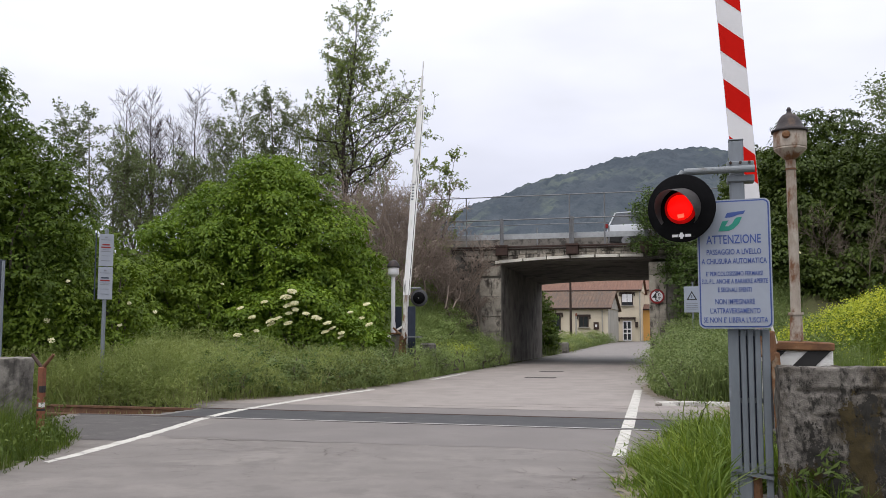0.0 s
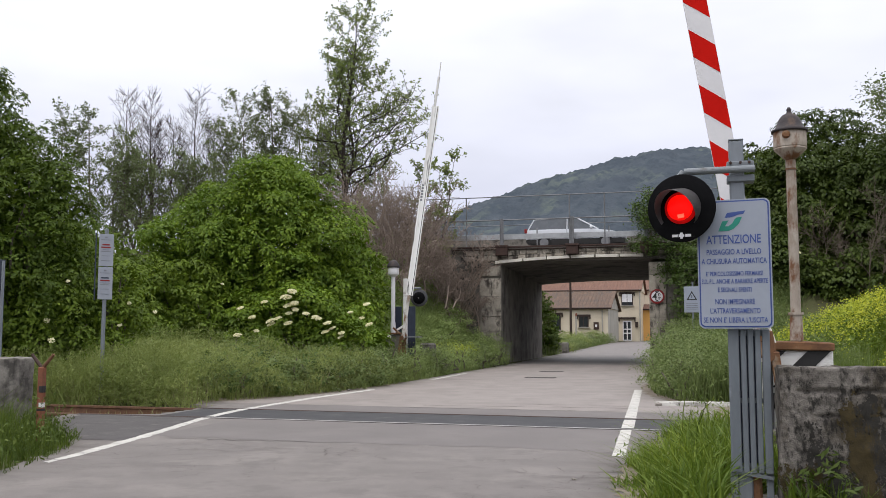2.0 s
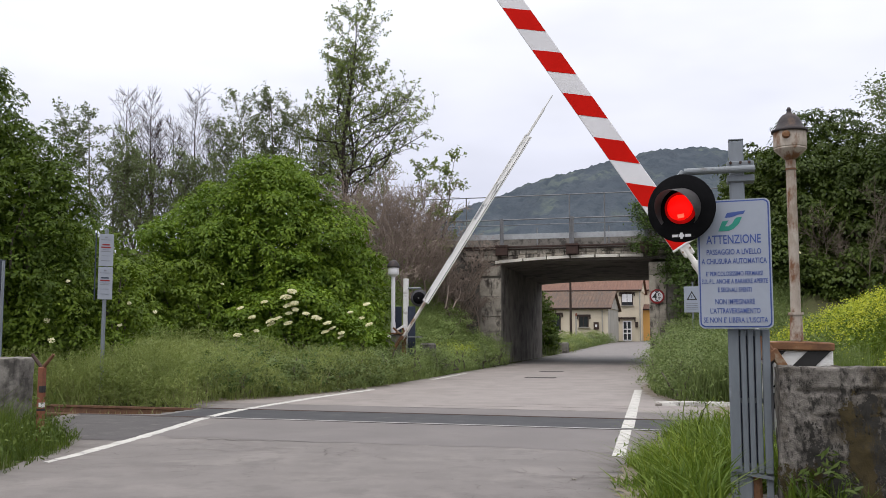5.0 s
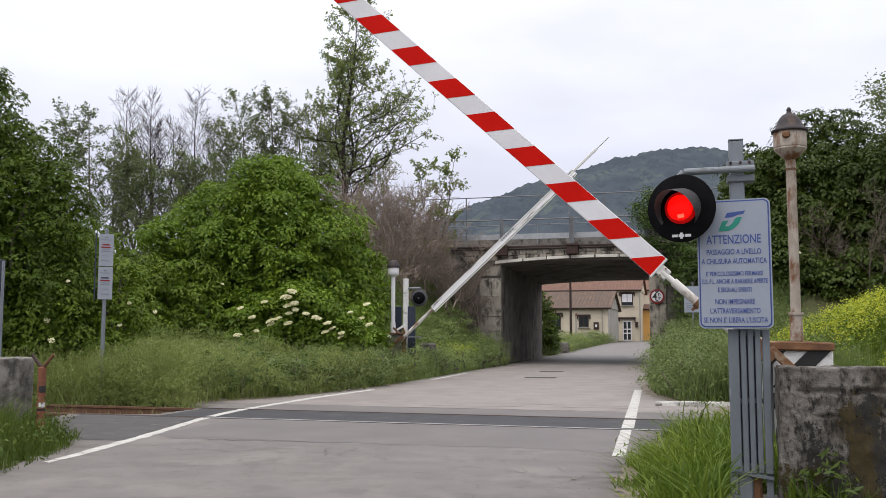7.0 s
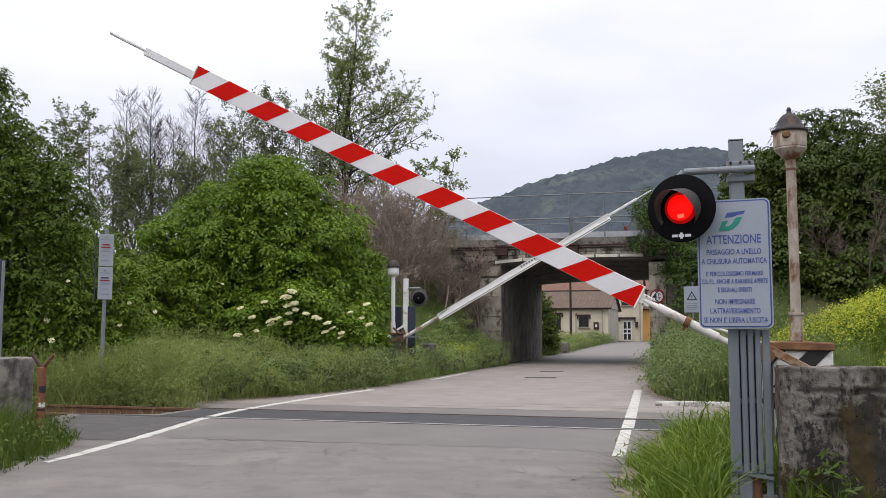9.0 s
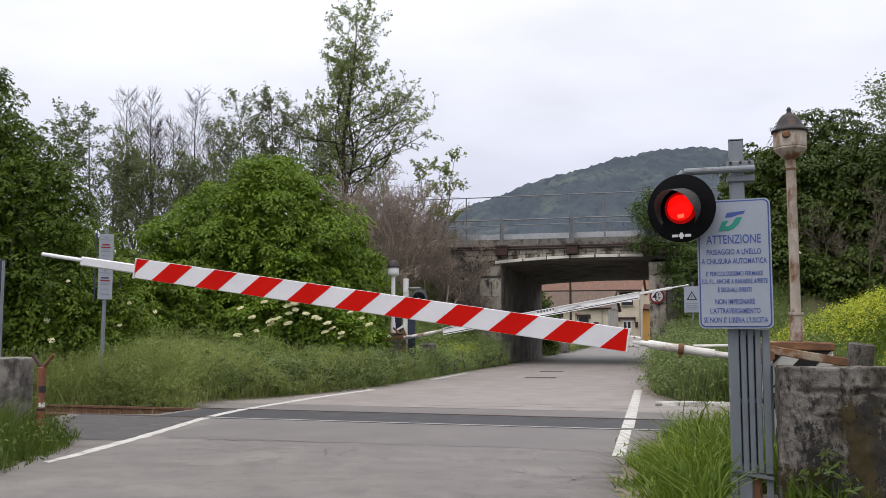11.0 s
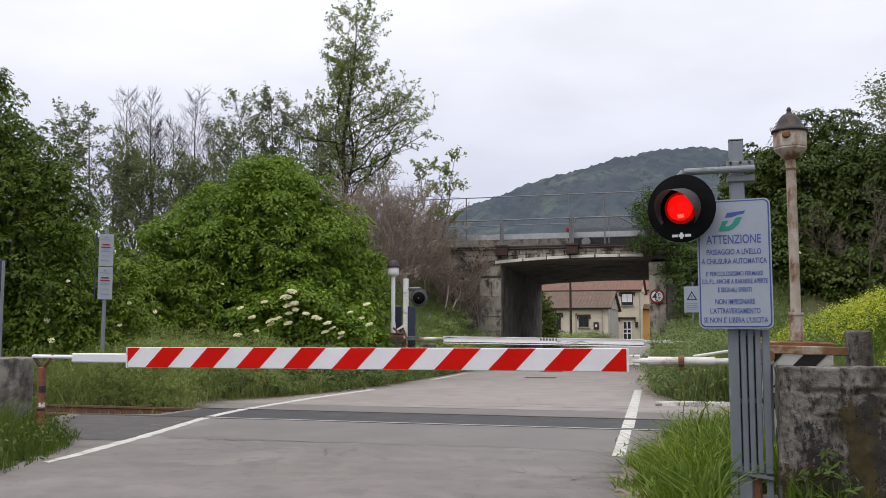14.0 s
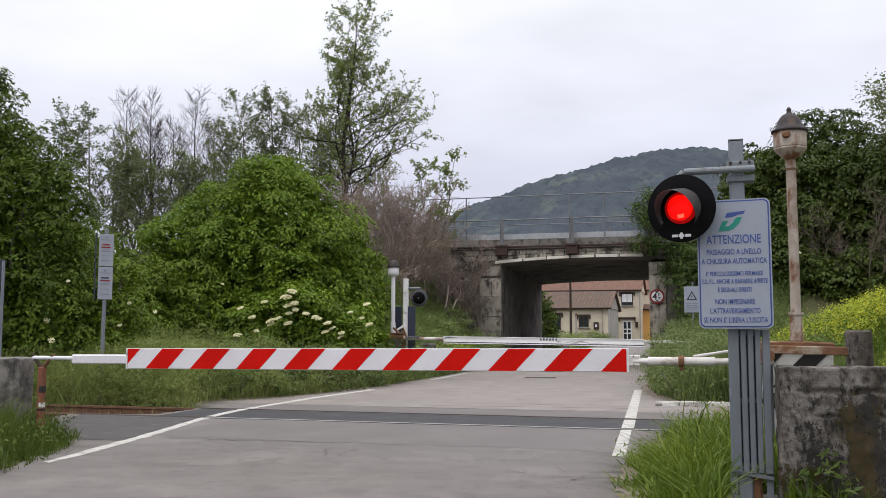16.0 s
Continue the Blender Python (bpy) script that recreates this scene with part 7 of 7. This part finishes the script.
# right-hand hedge and ivy
bush("hedge_tree", 44, [(4.7, 34.4, 1.8, 2.4, 2.0, 3.1), (7.6, 32.8, 1.9, 2.8, 2.3, 3.3), (2.3, 35.8, 1.3, 1.6, 1.4, 2.4), (10.8, 31.8, 2.0, 2.8, 2.4, 3.6), (2.2, 32.0, 0.8, 1.3, 1.2, 1.6), (4.6, 33.0, 1.2, 1.6, 1.3, 1.8), (6.6, 31.6, 0.6, 2.0, 1.0, 1.5), (9.0, 30.4, 0.6, 1.8, 1.0, 1.6), (3.2, 31.9, 0.3, 1.2, 0.9, 1.0), (4.9, 31.4, 0.3, 1.3, 0.9, 1.0), (6.6, 30.2, 0.3, 1.4, 0.9, 1.0)], LEAF_DARK, 7, 34, 0.28, 0.15, "dark green hedge trees with white blossom clusters", "hedges", 10, 12, spray=0.3, blossom_front=lambda p, n: (n[:, 1] < 0.1) & (n[:, 2] > 0.1), category="tree", knobs=18)
for i, (x, y, hh) in enumerate(((4.6, 32.2, 3.2), (5.6, 31.0, 4.0), (6.6, 30.6, 4.6))):
    tree("bare_shrub", 80 + i, (x, y), hh, SHRUB, None, label="dry bare twigs hanging in the hedge", bark=TWIG_BROWN, group="dry twigs", r0=0.03, stems=4, least=0.0065)
bush("ivy", 45, [(-0.25, 37.0, 1.4, 0.6, 0.5, 1.9), (0.7, 36.7, 0.9, 1.2, 0.9, 1.9)], LEAF_IVY, 24, 13, 0.13, 0.12, "ivy and climbing leaves beside the bridge pier", "hedges", 4, ragged=0.3)
bush("ivy", 48, [(-1.3, 37.8, 4.75, 0.8, 0.25, 0.42), (-0.3, 37.75, 2.6, 1.0, 0.3, 0.8), (-2.1, 37.8, 5.05, 0.45, 0.2, 0.3)], LEAF_IVY, 24, 13, 0.12, 0.12, "ivy hanging over the edge of the bridge", "hedges", 0, ragged=0.35)
SPROUT = dict(levels=2, kids=(8, 4), wob=0.12, lift=0.08, angle=0.8, ratio=0.4, taper=0.4, trunk=0.8)
SPROUT["from"] = 0.2
sp = tree("ivy_shrub", 85, (-1.5, 37.9), 2.4, SPROUT, LEAF_IVY, 8, 0.12, 0.14, "leafy sprouting shrub on the bridge end", group="hedges", r0=0.03, stems=3)
sp.location.z = 5.0
ROUND = dict(levels=3, kids=(8, 6, 4), wob=0.14, lift=0.06, angle=0.65, ratio=0.55, taper=0.5, trunk=0.62, keep=0.7)
ROUND["from"] = 0.22
tree("corner_tree", 86, (7.9, 31.0), 9.8, ROUND, LEAF_TREE, 22, 0.13, 0.2, "tree with sparse grey-green leaves at the field", stems=1, lean=(0.0, 0))
# weeds and a low stone trough by the road beyond the underpass
for i, (x, y, r, hz) in enumerate(((-8.6, 60.0, 0.8, 1.1), (-9.2, 64.0, 1.0, 1.3), (-9.0, 69.0, 0.9, 1.2), (-9.4, 73.0, 1.1, 1.5), (-9.0, 77.0, 1.0, 1.4), (-8.8, 81.5, 1.1, 1.7), (-9.6, 84.5, 1.2, 1.8), (-8.3, 86.5, 0.9, 1.3), (-10.4, 79.0, 1.1, 1.6), (-11.5, 83.0, 1.2, 1.7))):
    bush("far_weed", 480 + i, [(x, y, hz * 0.26, r, r, hz * 0.36)], HERB if i % 3 else GRASS, 14, 10, 0.14, 0.14, "dull green weed clump by the far road", "far weeds", 3, ragged=0.3, category="weed", aspect=0.34, knobs=8)
tagged(part("stone_trough", box(B(), (-8.3, 57.6, 0.3), (0.9, 0.7, 0.75), 0.05), CONCRETE), "low grey concrete trough by the far road", "trough")
# shrub at the far mouth of the underpass
bush("roadside_shrub", 46, [(-8.75, 52.6, 1.5, 0.75, 0.8, 1.9), (-8.6, 53.4, 0.8, 0.7, 0.7, 0.9)], LEAF_DEEP, 22, 12, 0.14, 0.2, "dark green shrub at the underpass exit", "hedges", 6)


# ---- what moves ----
def drive(thing_, x, t, speed):
    """A steady run along the bridge, at x at time t."""
    times = [0.0] + [k for k in (2.0, 4.0, 6.0, 8.0, 10.0, 12.0, 14.0)] + [16.0]
    walk(thing_, [(s, pose(x + speed * (s - t), 41.2, 5.055)) for s in times])


def motions():
    near = ((0, 86.29), (0.5, 86.25), (1, 85.55), (1.5, 83.58), (2, 81.29), (2.5, 78.29), (3, 74.5), (3.5, 70.7), (4, 66.0), (4.2, 64.2), (6.5, 45.6), (7, 42.8), (7.5, 39.9), (8, 36.5), (8.5, 32.6), (9, 27.7), (9.2, 25.7), (11.3, 6.06), (11.5, 4.75), (11.7, 3.57), (12.1, 1.74), (12.4, 0.6), (12.5, 0.26), (12.6, -0.18), (12.7, -0.34), (12.8, -0.38), (12.9, -0.24), (13.0, 0.03), (13.1, -0.1), (13.2, -0.29), (13.4, -0.29), (13.5, -0.14), (13.6, -0.02), (13.7, -0.16), (13.8, -0.29), (14.0, -0.18), (14.2, -0.29), (16, -0.29))
    walk(near_boom, [(t, pose(0, 0, 1.147, 0, a, 0)) for t, a in near])
    far = ((0, 85.6), (0.5, 85.6), (1, 85.3), (1.5, 84.0), (2, 81.8), (2.5, 79.0), (3, 75.3), (3.5, 71.3), (4, 66.6), (4.2, 64.6), (6.5, 45.6), (7, 42.8), (7.5, 40.2), (8, 37.2), (8.5, 33.8), (9, 29.4), (9.2, 27.5), (11.3, 7.7), (11.7, 4.9), (12.1, 2.2), (12.5, 0.4), (12.7, -0.75), (16, -0.75))
    walk(far_boom, [(t, pose(0, 0, 1.20, 0, -a, 0)) for t, a in far])
    drive(car_a, -1.55, 0.0, 24.0)
    drive(car_b, -5.15, 2.0, 24.0)
    drive(car_c, -0.75, 9.0, 25.0)
    drive(car_d, -5.4, 11.3, 27.0)
    drive(car_e, -9.75, 13.0, 26.0)
    drive(car_f, -3.3, 14.0, 24.0)


motions()
